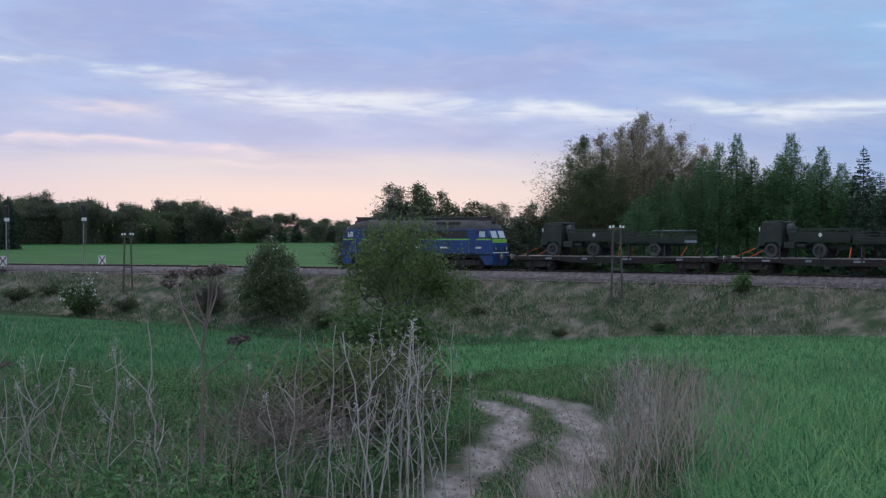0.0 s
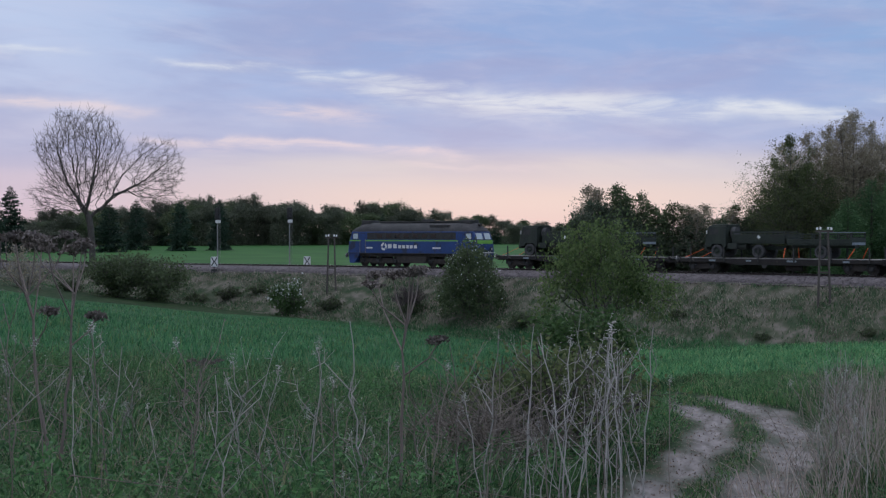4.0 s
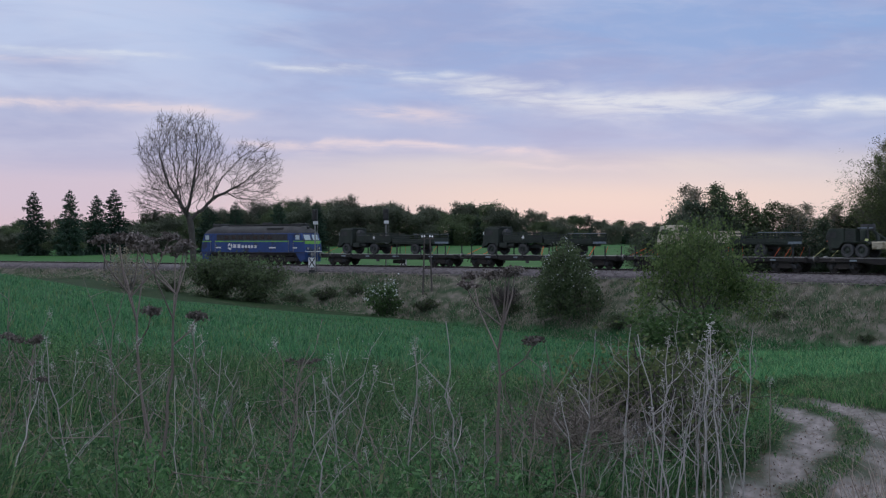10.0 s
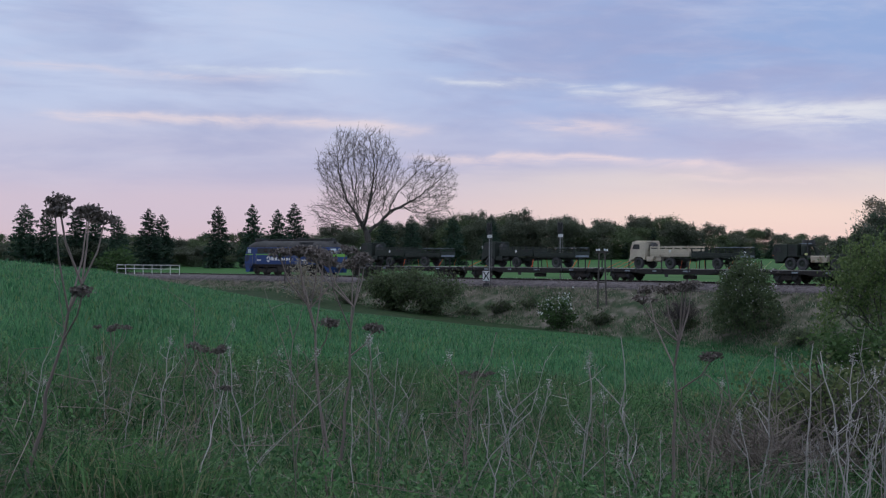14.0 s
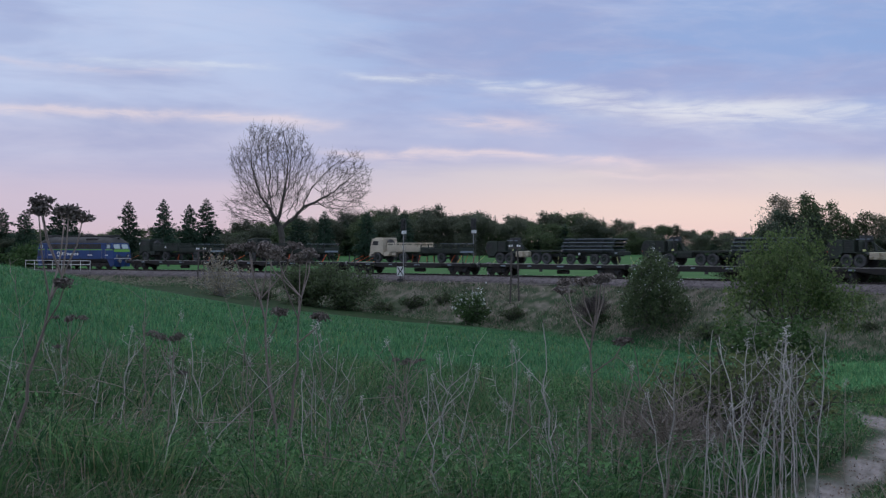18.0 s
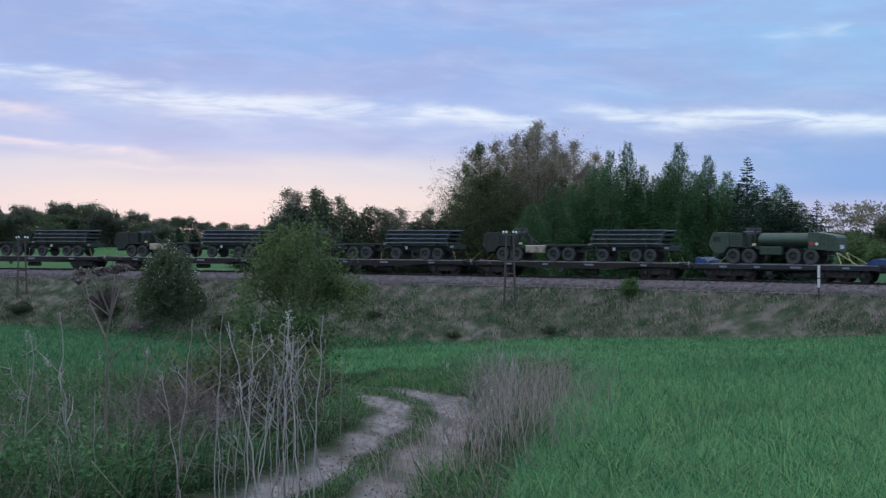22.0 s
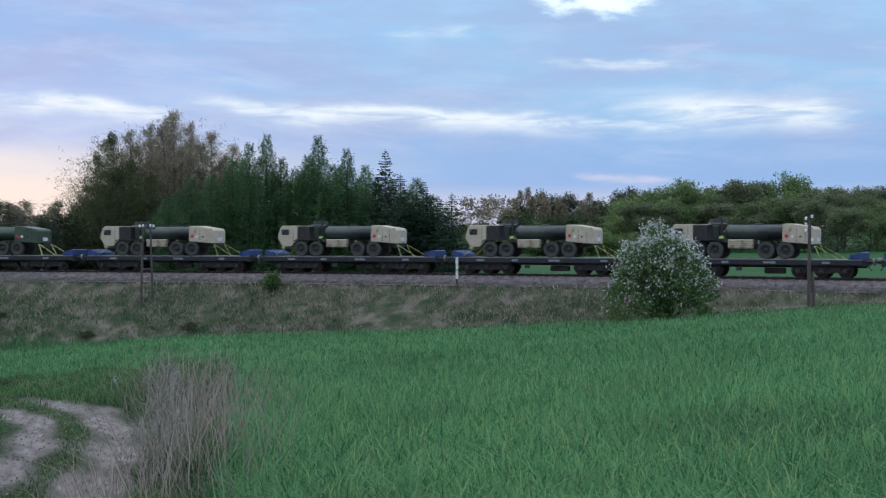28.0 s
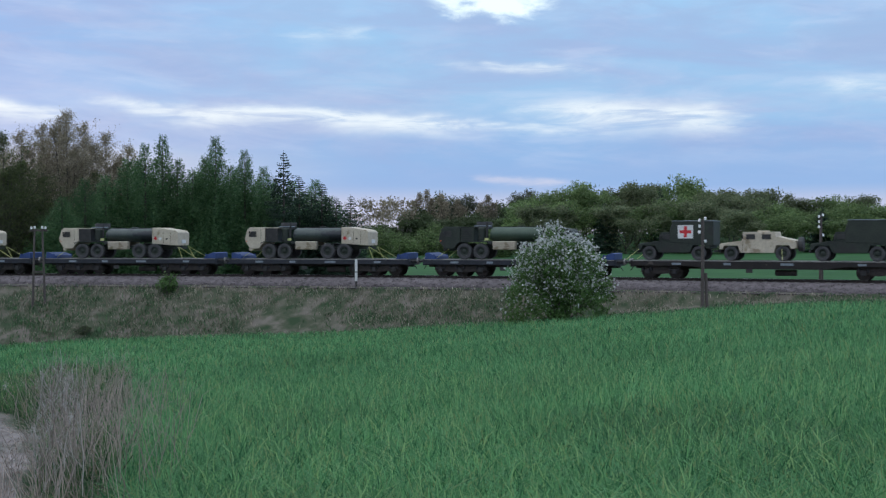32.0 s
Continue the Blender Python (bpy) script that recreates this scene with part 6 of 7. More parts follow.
stand(bare_tree("large leafless round-crowned tree standing in the far field", 5,
                (((-1.5, 0, 14.1), 5.7, 6.6), ((7.9, 0.5, 12.2), 3.9, 5.0), ((-4.6, 0, 9.2), 3.6, 2.4)),
                [(0, 0, -0.3), (0.05, 0, 1.2), (0.0, 0.05, 2.6), (-0.1, 0, 4.0), (-0.2, 0, 5.4), (-0.4, 0.1, 6.6)], 7600), 21.75, 192, 1.0, 23)

# woods
FAR = "trees of the far wood"
far_a = broadleaf("tree", "dark green deciduous tree at the edge of the far wood", 21, 14, 0.8, 6500, 0.27, "leaf_far", scatter=0.6, group=FAR, skirt=3800, depth=5, r=0.22, trunk_share=0.15)
far_b = broadleaf("tree", "fresh green deciduous tree at the edge of the far wood", 22, 13, 0.9, 6500, 0.27, "leaf_olive", scatter=0.6, group=FAR, skirt=3800, depth=5, r=0.22, trunk_share=0.15)
far_c = conifer("spruce", "dark spruce of the far wood", 23, 13, 6.5, "needle", 1800, leaf=0.42, group=FAR, slim=0.8)
stand(far_a, 7.6, 395, 0.42), stand(far_b, 9.4, 400, 0.5), stand(far_c, 18.5, 420, 0.85)
for row, (r0, h) in enumerate(((388, 0.84), (415, 1.05))):
    b = 2.4 + row * 0.3
    while b < 40:
        low = np.interp(b, (2, 4, 6, 8, 11, 14, 17, 20, 23, 25, 40), (0.42, 0.46, 0.54, 0.70, 0.84, 0.92, 0.98, 0.86, 0.66, 0.55, 0.55))
        kind = far_c if RNG.random() < 0.14 else RNG.choice((far_a, far_b, far_a))
        more(kind, b, r0 + RNG.uniform(-8, 8), (0.5 + 0.45 * low) * RNG.uniform(0.85, 1.15), h * low * RNG.uniform(0.84, 1.08), RNG.uniform(0, 360))
        b += RNG.uniform(0.45, 0.75)

spruce = conifer("spruce", "dark pointed spruce in the far field", 31, 10.5, 6.2, "needle", 5200, leaf=0.28, group="spruces in the far field", slim=0.62, lift=0.12, ragged=0.5)
stand(spruce, 27.74, 300, 1.25)
for b, h, wd in ((26.4, 1.12, 0.8), (25.4, 1.04, 0.85), (24.75, 1.16, 0.9), (33.1, 1.1, 1.0), (32.4, 1.0, 0.9), (31.6, 0.95, 0.9), (30.4, 1.05, 0.9), (29.9, 0.98, 0.8), (34.2, 1.05, 0.9), (35, 1.15, 1.0), (20.1, 0.95, 0.8), (21.1, 0.85, 0.9), (18.4, 0.92, 0.8), (16.9, 0.95, 0.7)):
    more(spruce, b, 300 + RNG.uniform(-10, 25), wd * 1.5, h * 1.14, RNG.uniform(0, 360))
for b in np.arange(22.6, 37, 0.7):
    more(RNG.choice((far_a, far_b)), b + RNG.uniform(-0.3, 0.3), 318 + RNG.uniform(-6, 12), RNG.uniform(0.5, 0.8), RNG.uniform(0.26, 0.42), RNG.uniform(0, 360))

# young birches behind the line
birch = upright("birch", "young birch with thin fresh leaves beside the line", 41, 8.9, 5.4, 4600, 0.13, "leaf_olive", "bark", "young birches behind the line", 0.05, 2, 0.62)
stand(birch, 0.9, 128)
birch_b = upright("birch", "young birch with bronze spring leaves beside the line", 42, 8.9, 5.0, 3400, 0.12, "leaf_thin", "birch", "young birches behind the line", 0.06, 2, 0.62)
stand(birch_b, 2.2, 130)
thicket = upright("young_tree", "dense young green tree of the thicket behind the line", 43, 6.4, 6.4, 9000, 0.13, "leaf_dark", "bark", "young birches behind the line", 0.02, 4)
stand(thicket, -2.0, 127)
for b in np.arange(3.3, -8.6, -0.55):
    k = np.interp(b, (-8, -4, -1, 0.5, 2.0, 3.2), (0.86, 0.76, 0.80, 0.92, 0.95, 0.66))
    more(RNG.choice((birch, birch_b, birch)), b + RNG.uniform(-0.2, 0.2), 126 + RNG.uniform(0, 10), RNG.uniform(0.8, 1.2), k * RNG.uniform(0.78, 1.08), RNG.uniform(0, 360))
    more(thicket, b + RNG.uniform(-0.2, 0.2), 124 + RNG.uniform(0, 5), RNG.uniform(0.9, 1.3), k * RNG.uniform(0.8, 1.2), RNG.uniform(0, 360))

# tall aspens with bronze leaves, and the dark larches
tall = upright("aspen", "tall aspen with sparse bronze spring leaves", 51, 16.0, 13.0, 22000, 0.095, "leaf_thin", "bark", "tall aspens behind the line", 0.10, 3, 0.7, 0.14)
tall_b = upright("aspen", "tall aspen with green spring leaves", 52, 14.5, 12.5, 20000, 0.10, "leaf_willow", "bark", "tall aspens behind the line", 0.05, 3, 0.7, 0.14)
stand(tall, -8.9, 122), stand(tall_b, -6.3, 120, 0.92)
for b, k, ob in ((-7.0, 0.88, tall), (-7.9, 0.95, tall), (-9.7, 0.96, tall), (-10.6, 0.9, tall), (-11.5, 0.82, tall), (-5.6, 0.8, tall_b), (-6.0, 0.84, tall), (-8.4, 0.99, tall), (-6.8, 0.75, tall_b), (-7.8, 0.66, tall_b), (-9.0, 0.7, tall_b), (-10.2, 0.7, tall_b), (-5.2, 0.6, tall_b)):
    more(ob, b, 121 + RNG.uniform(-2, 9), RNG.uniform(0.75, 0.95), k, RNG.uniform(0, 360))
larch = conifer("larch", "dense dark green larch behind the line", 61, 13.5, 6.8, "larch", 22000, leaf=0.14, group="larches behind the line", slim=0.56, lift=0.34, ragged=0.5, soft=0.24)
spruce_b = conifer("spruce", "dark spruce at the end of the plantation", 62, 11.9, 5.8, "needle", 10000, leaf=0.155, group="larches behind the line", slim=0.66, lift=0.16, ragged=0.45)
stand(larch, -13.1, 112), stand(spruce_b, -18.85, 108)
for b, k in ((-11.5, 0.86), (-12.3, 0.93), (-13.8, 0.84), (-14.5, 0.76), (-15.1, 0.88), (-15.6, 0.98), (-16.3, 0.8), (-17.0, 0.9), (-17.9, 0.8), (-19.6, 0.84), (-20.2, 0.72), (-20.7, 0.78), (-21.4, 0.66), (-9.6, 0.68), (-10.5, 0.74), (-8.6, 0.56), (-18.4, 0.7)):
    more(larch if b > -19 else spruce_b, b, 111 + RNG.uniform(-2, 3), RNG.uniform(0.85, 1.05), k * RNG.uniform(0.97, 1.02), RNG.uniform(0, 360))
    more(larch, b + 0.33, 119 + RNG.uniform(-3, 5), RNG.uniform(1.0, 1.2), k * RNG.uniform(0.86, 0.97), RNG.uniform(0, 360))
more(spruce_b, -22.1, 108, 0.85, 0.66, 30)

# hedge of bare and leafing trees, and the wooded hill on the right
bare_small = broadleaf("tree", "small pale leafless tree in the distant hedge", 71, 8, 0.8, 300, 0.35, "leaf_thin", "birch", 0.5, group="distant hedge", depth=7, r=0.1)
stand(bare_small, -23.6, 250)
hedge = broadleaf("tree", "small green tree in the distant hedge", 72, 8, 0.8, 4200, 0.25, "leaf_olive", scatter=0.55, group="distant hedge", skirt=300, depth=4, r=0.1, trunk_share=0.12)
stand(hedge, -25.5, 252)
bronze = upright("tree", "young tree with bronze spring leaves in the distant hedge", 75, 11, 4.5, 2600, 0.22, "leaf_thin", "bark", "distant hedge", 0.1, 2)
stand(bronze, -26.6, 246)
for b in np.arange(-22.4, -31.5, -0.5):
    ob = bare_small if b > -25.2 else RNG.choice((hedge, bronze, bronze, far_a, far_c))
    k = {bare_small: 1.25, hedge: 1.35, bronze: 1.15, far_a: 0.8, far_c: 0.9}[ob]
    more(ob, b, 250 + RNG.uniform(-12, 12), RNG.uniform(0.8, 1.2), k * RNG.uniform(0.72, 1.05), RNG.uniform(0, 360))
    more(hedge, b + 0.2, 240, RNG.uniform(0.9, 1.3), RNG.uniform(0.4, 0.6) * (1.0 if b > -25.2 else 1.4), RNG.uniform(0, 360))
pale_bush = shrub("bush", "light green bush in the field behind the line", 76, 4.6, 6.4, 4200, 0.2, "leaf_hill", None, "distant hedge")
stand(pale_bush, -23.4, 168)
for b in (-24.4, -25.6, -26.4, -27.6, -28.7, -29.6, -30.8):
    more(pale_bush, b, 170 + RNG.uniform(-6, 14), RNG.uniform(0.8, 1.2), RNG.uniform(0.7, 1.1), RNG.uniform(0, 360))
hill_a = broadleaf("tree", "fresh green deciduous tree of the hill wood", 73, 11, 0.85, 7000, 0.24, "leaf_hill", scatter=0.55, group="trees of the hill wood", skirt=600, depth=4, r=0.2, trunk_share=0.15)
hill_b = broadleaf("tree", "mid green deciduous tree of the hill wood", 74, 11, 0.85, 7000, 0.24, "leaf_hill_b", scatter=0.55, group="trees of the hill wood", skirt=600, depth=4, r=0.2, trunk_share=0.15)
stand(hill_a, -33.4, 196), stand(hill_b, -36.0, 200)
for row, (r0, h) in enumerate(((188, 0.72), (204, 0.9), (222, 1.08))):
    b = -30.6 - row * 0.4
    while b > -62:
        k = np.interp(-b, (30, 33, 35, 38.5, 42, 50, 62), (0.75, 1.0, 0.92, 1.02, 0.85, 0.65, 0.6))
        more(RNG.choice((hill_a, hill_b, hill_b, far_c if RNG.random() < 0.2 else hill_a)), b, r0 + RNG.uniform(-5, 5), RNG.uniform(0.9, 1.2), h * k * RNG.uniform(0.88, 1.1), RNG.uniform(0, 360))
        b -= RNG.uniform(1.0, 1.7)

# bushes on the bank and in the field
BUSH = "bushes along the railway bank"
dark_bush = set_by(shrub("bush", "dense dark green bush with white blossom on one side", 81, 6.4, 5.6, 12000, 0.15, "leaf_olive", ("blossom", 1300, 0.09), BUSH, dome=True), 6.9, 9)
near_tree = broadleaf("hawthorn", "spreading green hawthorn between field and railway", 82, 6.6, 1.0, 11000, 0.11, "leaf_haw", "bark", 0.30, "tree", skirt=1200, thin=0.004, depth=6, limbs=9, r=0.14, trunk_share=0.12, upward=0.12, kinks=0.34)
stand(near_tree, 1.7, 62, 1.0, 40)
near_tree.scale = (0.8, 0.8, 1.04)
stand(shrub("bush", "low green bush at the foot of the hawthorn", 83, 2.6, 4.0, 4500, 0.12, "leaf", None, BUSH), 2.6, 52)
olive_a = set_by(shrub("bush", "rounded olive green bush on the bank", 84, 5.4, 6.6, 6500, 0.17, "leaf_olive", None, BUSH, thick=1.6), 19.3, 13)
set_by(copy_thing(olive_a, Matrix()), 20.9, 14, 0.95, 120)
set_by(shrub("bush", "pale leafless bush with grey twigs", 85, 4.4, 6.0, 1600, 0.14, "leaf_thin", None, BUSH, twig="birch", thick=1.6), 24.2, 20)
set_by(shrub("bush", "small bush with white spring blossom on the bank", 86, 3.6, 3.6, 3200, 0.14, "leaf", ("blossom", 700, 0.13), BUSH), 14.2, 11)


def twig_bush(label, seed, height, width, n, mat="twig"):
    """A leafless bush: stems in a fan and a haze of fine twigs."""
    rng = np.random.default_rng(seed)
    g = thing("bush", label, "bush", BUSH)
    segs = []
    for k in range(40):
        a, t = rng.uniform(0, 2 * math.pi), rng.uniform(0, 1) ** 0.6
        end = np.array([math.cos(a) * t * width / 2, math.sin(a) * t * width / 2, height * (1 - 0.4 * t * t) * rng.uniform(0.7, 1.0)])
        mid = end * [0.4, 0.4, 0.55] + rng.normal(0, 0.12, 3)
        segs += [((rng.normal(0, 0.3), rng.normal(0, 0.3), -0.2), mid, 0.04, 0.028), (mid, end, 0.028, 0.01)]
        for m in range(n // 40):
            u = rng.uniform(0, 1)
            p = mid * (1 - u) + end * u
            q = p + rng.normal(0, 0.55, 3) * [1, 1, 0.8] + [0, 0, 0.25]
            segs.append((p, q, 0.011, 0.007))
    v, q = tubes([s for s in segs if s[2] > 0.02], 5)
    tagged(quick_mesh("stemwork", v, q, [], M[mat], g), kind="stuff")
    v, q = tubes([s for s in segs if s[2] <= 0.02], 3)
    tagged(quick_mesh("branchwork", v, q, [], M[mat], g), kind="stuff")
    return g


thorn = set_by(twig_bush("low brown leafless thorn scrub on the bank", 87, 5.9, 6.6, 3000), 9.4, 9, 0.5, 90)
small = set_by(shrub("bush", "small round green bush on the ballast edge", 88, 1.5, 1.5, 1500, 0.10, "leaf_bright", None, BUSH), -13.35, 4.4)
set_by(shrub("bush", "round bush covered with white blossom at the field edge", 89, 5.5, 6.2, 15000, 0.13, "leaf_bright", ("blossom", 13000, 0.12), BUSH, dome=True), -32.3, 11.5)
low_bush = set_by(shrub("bush", "low grey-green scrub on the railway bank", 90, 1.6, 2.8, 1300, 0.11, "leaf_olive", None, BUSH), 16.6, 8)
for b, r, k in ((12.6, 9, 0.9), (15.4, 7, 0.8), (9.2, 9, 0.8), (4.8, 10, 0.9), (-1.5, 8, 0.5), (-5.0, 10, 0.45), (-9.5, 9, 0.5), (17.8, 9, 0.9), (22.6, 14, 0.9)):
    set_by(copy_thing(low_bush, Matrix()), b, r, k, RNG.uniform(0, 360))
stand(shrub("bush", "green willow bush beyond the railing", 91, 5.0, 6.0, 3000, 0.28, "leaf", None, BUSH), 31.7, 232)


# ---- lineside things ----
def signal(bearing, away, head):
    g = thing("railway_signal", "slim grey railway light signal with a black head", "signal", "light signals")
    put(g, *lineside(bearing, away, 0.1))
    top = head
    part("mast", rod((0, 0, 0), (0, 0, top), 0.075, 0.06, 10), M["steel"], g)
    part("foundation", box(-0.3, 0.3, -0.3, 0.3, -0.2, 0.25, 0.03), M["concrete"], g)
    hd = part("signal_head", box(-0.28, 0.28, -0.14, 0.12, top - 0.4, top + 0.8, 0.08), M["black"], g)
    for k in range(3):
        part("lamp_hood", rod((0, -0.12, top + k * 0.34 - 0.12), (0, -0.34, top + k * 0.34 - 0.12), 0.12, 0.12, 10), M["black"], hd)
    part("ladder_rail", rod((0.22, 0.1, 0.1), (0.22, 0.1, top - 0.3), 0.02, 0.02, 5), M["steel"], g)
    part("bracket", box(-0.2, 0.3, -0.06, 0.05, top - 0.78, top - 0.45), M["white"], g)
    return g


def crossed_board(bearing, away):
    g = thing("marker_board", "white railway marker board with crossed black bars", "sign", "marker boards")
    put(g, *lineside(bearing, away, 0.05), 0, 0, bearing)
    part("post", box(-0.05, 0.05, -0.03, 0.03, 0, 0.7), M["black"], g)
    part("board", box(-0.36, 0.36, -0.08, -0.03, 0.55, 1.55, 0.01), M["white"], g)
    for s in (1, -1):
        part("black_bar", prism([(-0.34 * s, 1.48), (-0.2 * s, 1.48), (0.02 * s, 1.05), (-0.06 * s, 1.0)], -0.088, -0.082), M["black"], g)
        part("black_bar", prism([(-0.34 * s, 0.62), (-0.2 * s, 0.62), (0.02 * s, 1.05), (-0.06 * s, 1.1)], -0.094, -0.089), M["black"], g)
    part("base", box(-0.3, 0.3, -0.2, 0.2, -0.1, 0.3, 0.03), M["black"], g)
    return g


def twin_pole(bearing, away, h):
    g = thing("telegraph_pole", "old twin-legged telegraph pole with white insulators", "pole", "telegraph poles")
    put(g, *lineside(bearing, away, 0.2), 0, 0, bearing)
    for s in (-1, 1):
        part("leg", rod((s * 0.42, 0, 0), (s * 0.26, 0, h), 0.09, 0.07, 9), M["post_wood"], g)
        for k in range(2):
            part("insulator", lathe([(0.04, 0), (0.085, 0.03), (0.06, 0.09), (0.09, 0.12), (0.05, 0.19)], "z", 10), M["porcelain"], g).matrix_basis = pose(s * (0.26 + 0.22 * k), -0.02, h + 0.02 - 0.02 * k)
    part("cross_arm", box(-0.62, 0.62, -0.05, 0.05, h - 0.16, h - 0.02, 0.01), M["post_wood"], g)
    part("brace", box(-0.4, 0.4, -0.04, 0.04, h * 0.45, h * 0.45 + 0.12), M["post_wood"], g)
    return g


signal(16.97, 3.0, 5.8)
signal(14.15, -3.2, 5.9)
crossed_board(17.1, 3.6)
crossed_board(13.46, -3.0)
twin_pole(12.5, 6.5, 5.4)
twin_pole(-7.6, 6.0, 5.6)
twin_pole(25.0, 6.0, 4.4)
pole = thing("telegraph_pole", "single weathered wooden telegraph pole with white insulators", "pole", "telegraph poles")
put(pole, *lineside(-39.15, 7.0, 0.3), 0, 0, -36)
part("shaft", rod((0, 0, 0), (0.03, 0, 5.6), 0.12, 0.09, 10), M["post_wood"], pole)
part("stub", rod((0.28, 0.1, 0), (0.2, 0.1, 2.4), 0.1, 0.09, 9), M["post_wood"], pole)
for s, z in ((-1, 5.45), (1, 5.55), (-1, 5.1), (1, 4.2), (-1, 4.75)):
    part("insulator", lathe([(0.04, 0), (0.085, 0.03), (0.06, 0.09), (0.09, 0.12), (0.05, 0.19)], "z", 10), M["porcelain"], pole).matrix_basis = pose(s * 0.17, -0.05, z)
far_pole = copy_thing(pole, pose(*lineside(-44.6, -7.0, 0.2)))
kp = thing("kilometre_post", "white painted hectometre post beside the track", "post")
put(kp, *lineside(-22.36, 3.6, 0.1), 0, 0, -20)
part("shaft", box(-0.09, 0.09, -0.06, 0.06, 0.5, 2.0, 0.02), M["white"], kp)
part("foot", box(-0.06, 0.06, -0.05, 0.05, -0.1, 0.5), M["black"], kp)
part("black_band", box(-0.093, 0.093, -0.063, 0.063, 1.1, 1.16), M["black"], kp)
bridge = thing("bridge_railing", "white painted steel railing of a small railway bridge", "railing")
a0, a1 = on_track(150), on_track(163)
put(bridge, 0, 0, 0)
for k in range(8):
    u = k / 7
    ex, ey = (a0[0] * (1 - u) + a1[0] * u), (a0[1] * (1 - u) + a1[1] * u)
    ex, ey = ex * 0.983, ey * 0.983
    part("post", rod((ex, ey, RAIL - 0.6), (ex, ey, RAIL + 1.05), 0.04, 0.04, 6), M["white"], bridge)
for z in (RAIL + 1.05, RAIL + 0.55):
    part("top_rail", rod((a0[0] * 0.983, a0[1] * 0.983, z), (a1[0] * 0.983, a1[1] * 0.983, z), 0.04, 0.04, 6), M["white"], bridge)


# ---- dry weeds in the foreground ----
def dry_plant(name, label, seed, height, kind, lean=(0, 0)):
    """A dead stalk: bent main stem, forked side branches and seed heads, each a part."""
    rng = np.random.default_rng(seed)
    g = thing(name, label, "dry plant", "dead stalks in the foreground")
    n = 9
    pts = [np.zeros(3)]
    shake = {"upright": 0.0045, "umbel": 0.006}.get(kind, 0.011)
    for i in range(1, n + 1):
        u = i / n
        pts.append(np.array([lean[0] * u ** 1.4 * height, lean[1] * u ** 1.4 * height, u * height * (1 - 0.3 * abs(lean[0]))]) + rng.normal(0, shake, 3) * height * [1, 1, 0.2])
    r = {"umbel": 0.0155, "twig": 0.008, "plain": 0.0065, "upright": 0.0072}[kind]
    bark = M["umbel_stem"] if kind == "umbel" else M["pale"] if seed % 2 else M["dry"]
    if kind == "umbel":
        pts = [p * 0.8 for p in pts]
    v, q = pipe(pts, [r * (1 - 0.55 * i / n) for i in range(n + 1)])
    quick_mesh("stem", v, q, [], bark, g)
    if kind == "umbel":
        corymb(rng, g, pts, height, bark, r)
        return g
    heads = [pts[-1]]
    for i in range({"twig": 4, "plain": 2, "upright": 4}[kind]):
        u = rng.uniform(0.5, 0.95) if kind == "upright" else rng.uniform(0.28, 0.92)
        j = min(int(u * n), n - 1)
        p = pts[j] + (pts[j + 1] - pts[j]) * (u * n - j)
        a = rng.uniform(0, 2 * math.pi)
        ln = height * (rng.uniform(0.06, 0.15) if kind == "upright" else rng.uniform(0.10, 0.26))
        out = np.array([math.cos(a), math.sin(a), 0])
        mid = p + (out * 0.55 + [0, 0, 0.5]) * ln + rng.normal(0, 0.04, 3) * ln
        end = mid + (out * 0.3 + [0, 0, 0.6] + rng.normal(0, 0.2, 3)) * ln
        segs = []
        for k in range(3):
            w = rng.uniform(0.1, 0.9)
            s0 = mid * (1 - w) + end * w
            s1 = s0 + (rng.normal(0, 0.4, 3) + [0, 0, 0.35]) * ln * 0.5
            segs.append((s0, s1, r * 0.3, r * 0.16))
            heads.append(s1)
        v, q = pipe([p, mid, end], [r * 0.52, r * 0.4, r * 0.2])
        branch = quick_mesh("branch", v, q, [], bark, g)
        v, q = tubes(segs, 4)
        tagged(quick_mesh("twig", v, q, [], bark, branch), kind="stuff")
        heads.append(end)
    # tufts: brown seed clusters, or pale fluff drawn out along the twig ends
    pale_ = seed % 3 == 0
    c = np.concatenate([h + rng.normal(0, 0.022 if pale_ else 0.012, (2 if pale_ else 3, 3)) * [1, 1, 1.3] for h in heads])
    v, q = leaves(c, 0.008, rng, 2.0)
    tagged(quick_mesh("seed_head", v, q, [], M["fluff" if pale_ else "umbel"], g), kind="stuff")
    if pale_:
        c = pts[-1] + rng.normal(0, 1, (70, 3)) * [0.016, 0.016, 0.03]
        v, q = leaves(c, 0.0065, rng, 2.6)
        tagged(quick_mesh("fluffy_tip", v, q, [], M["fluff"], g), kind="stuff")
    return g


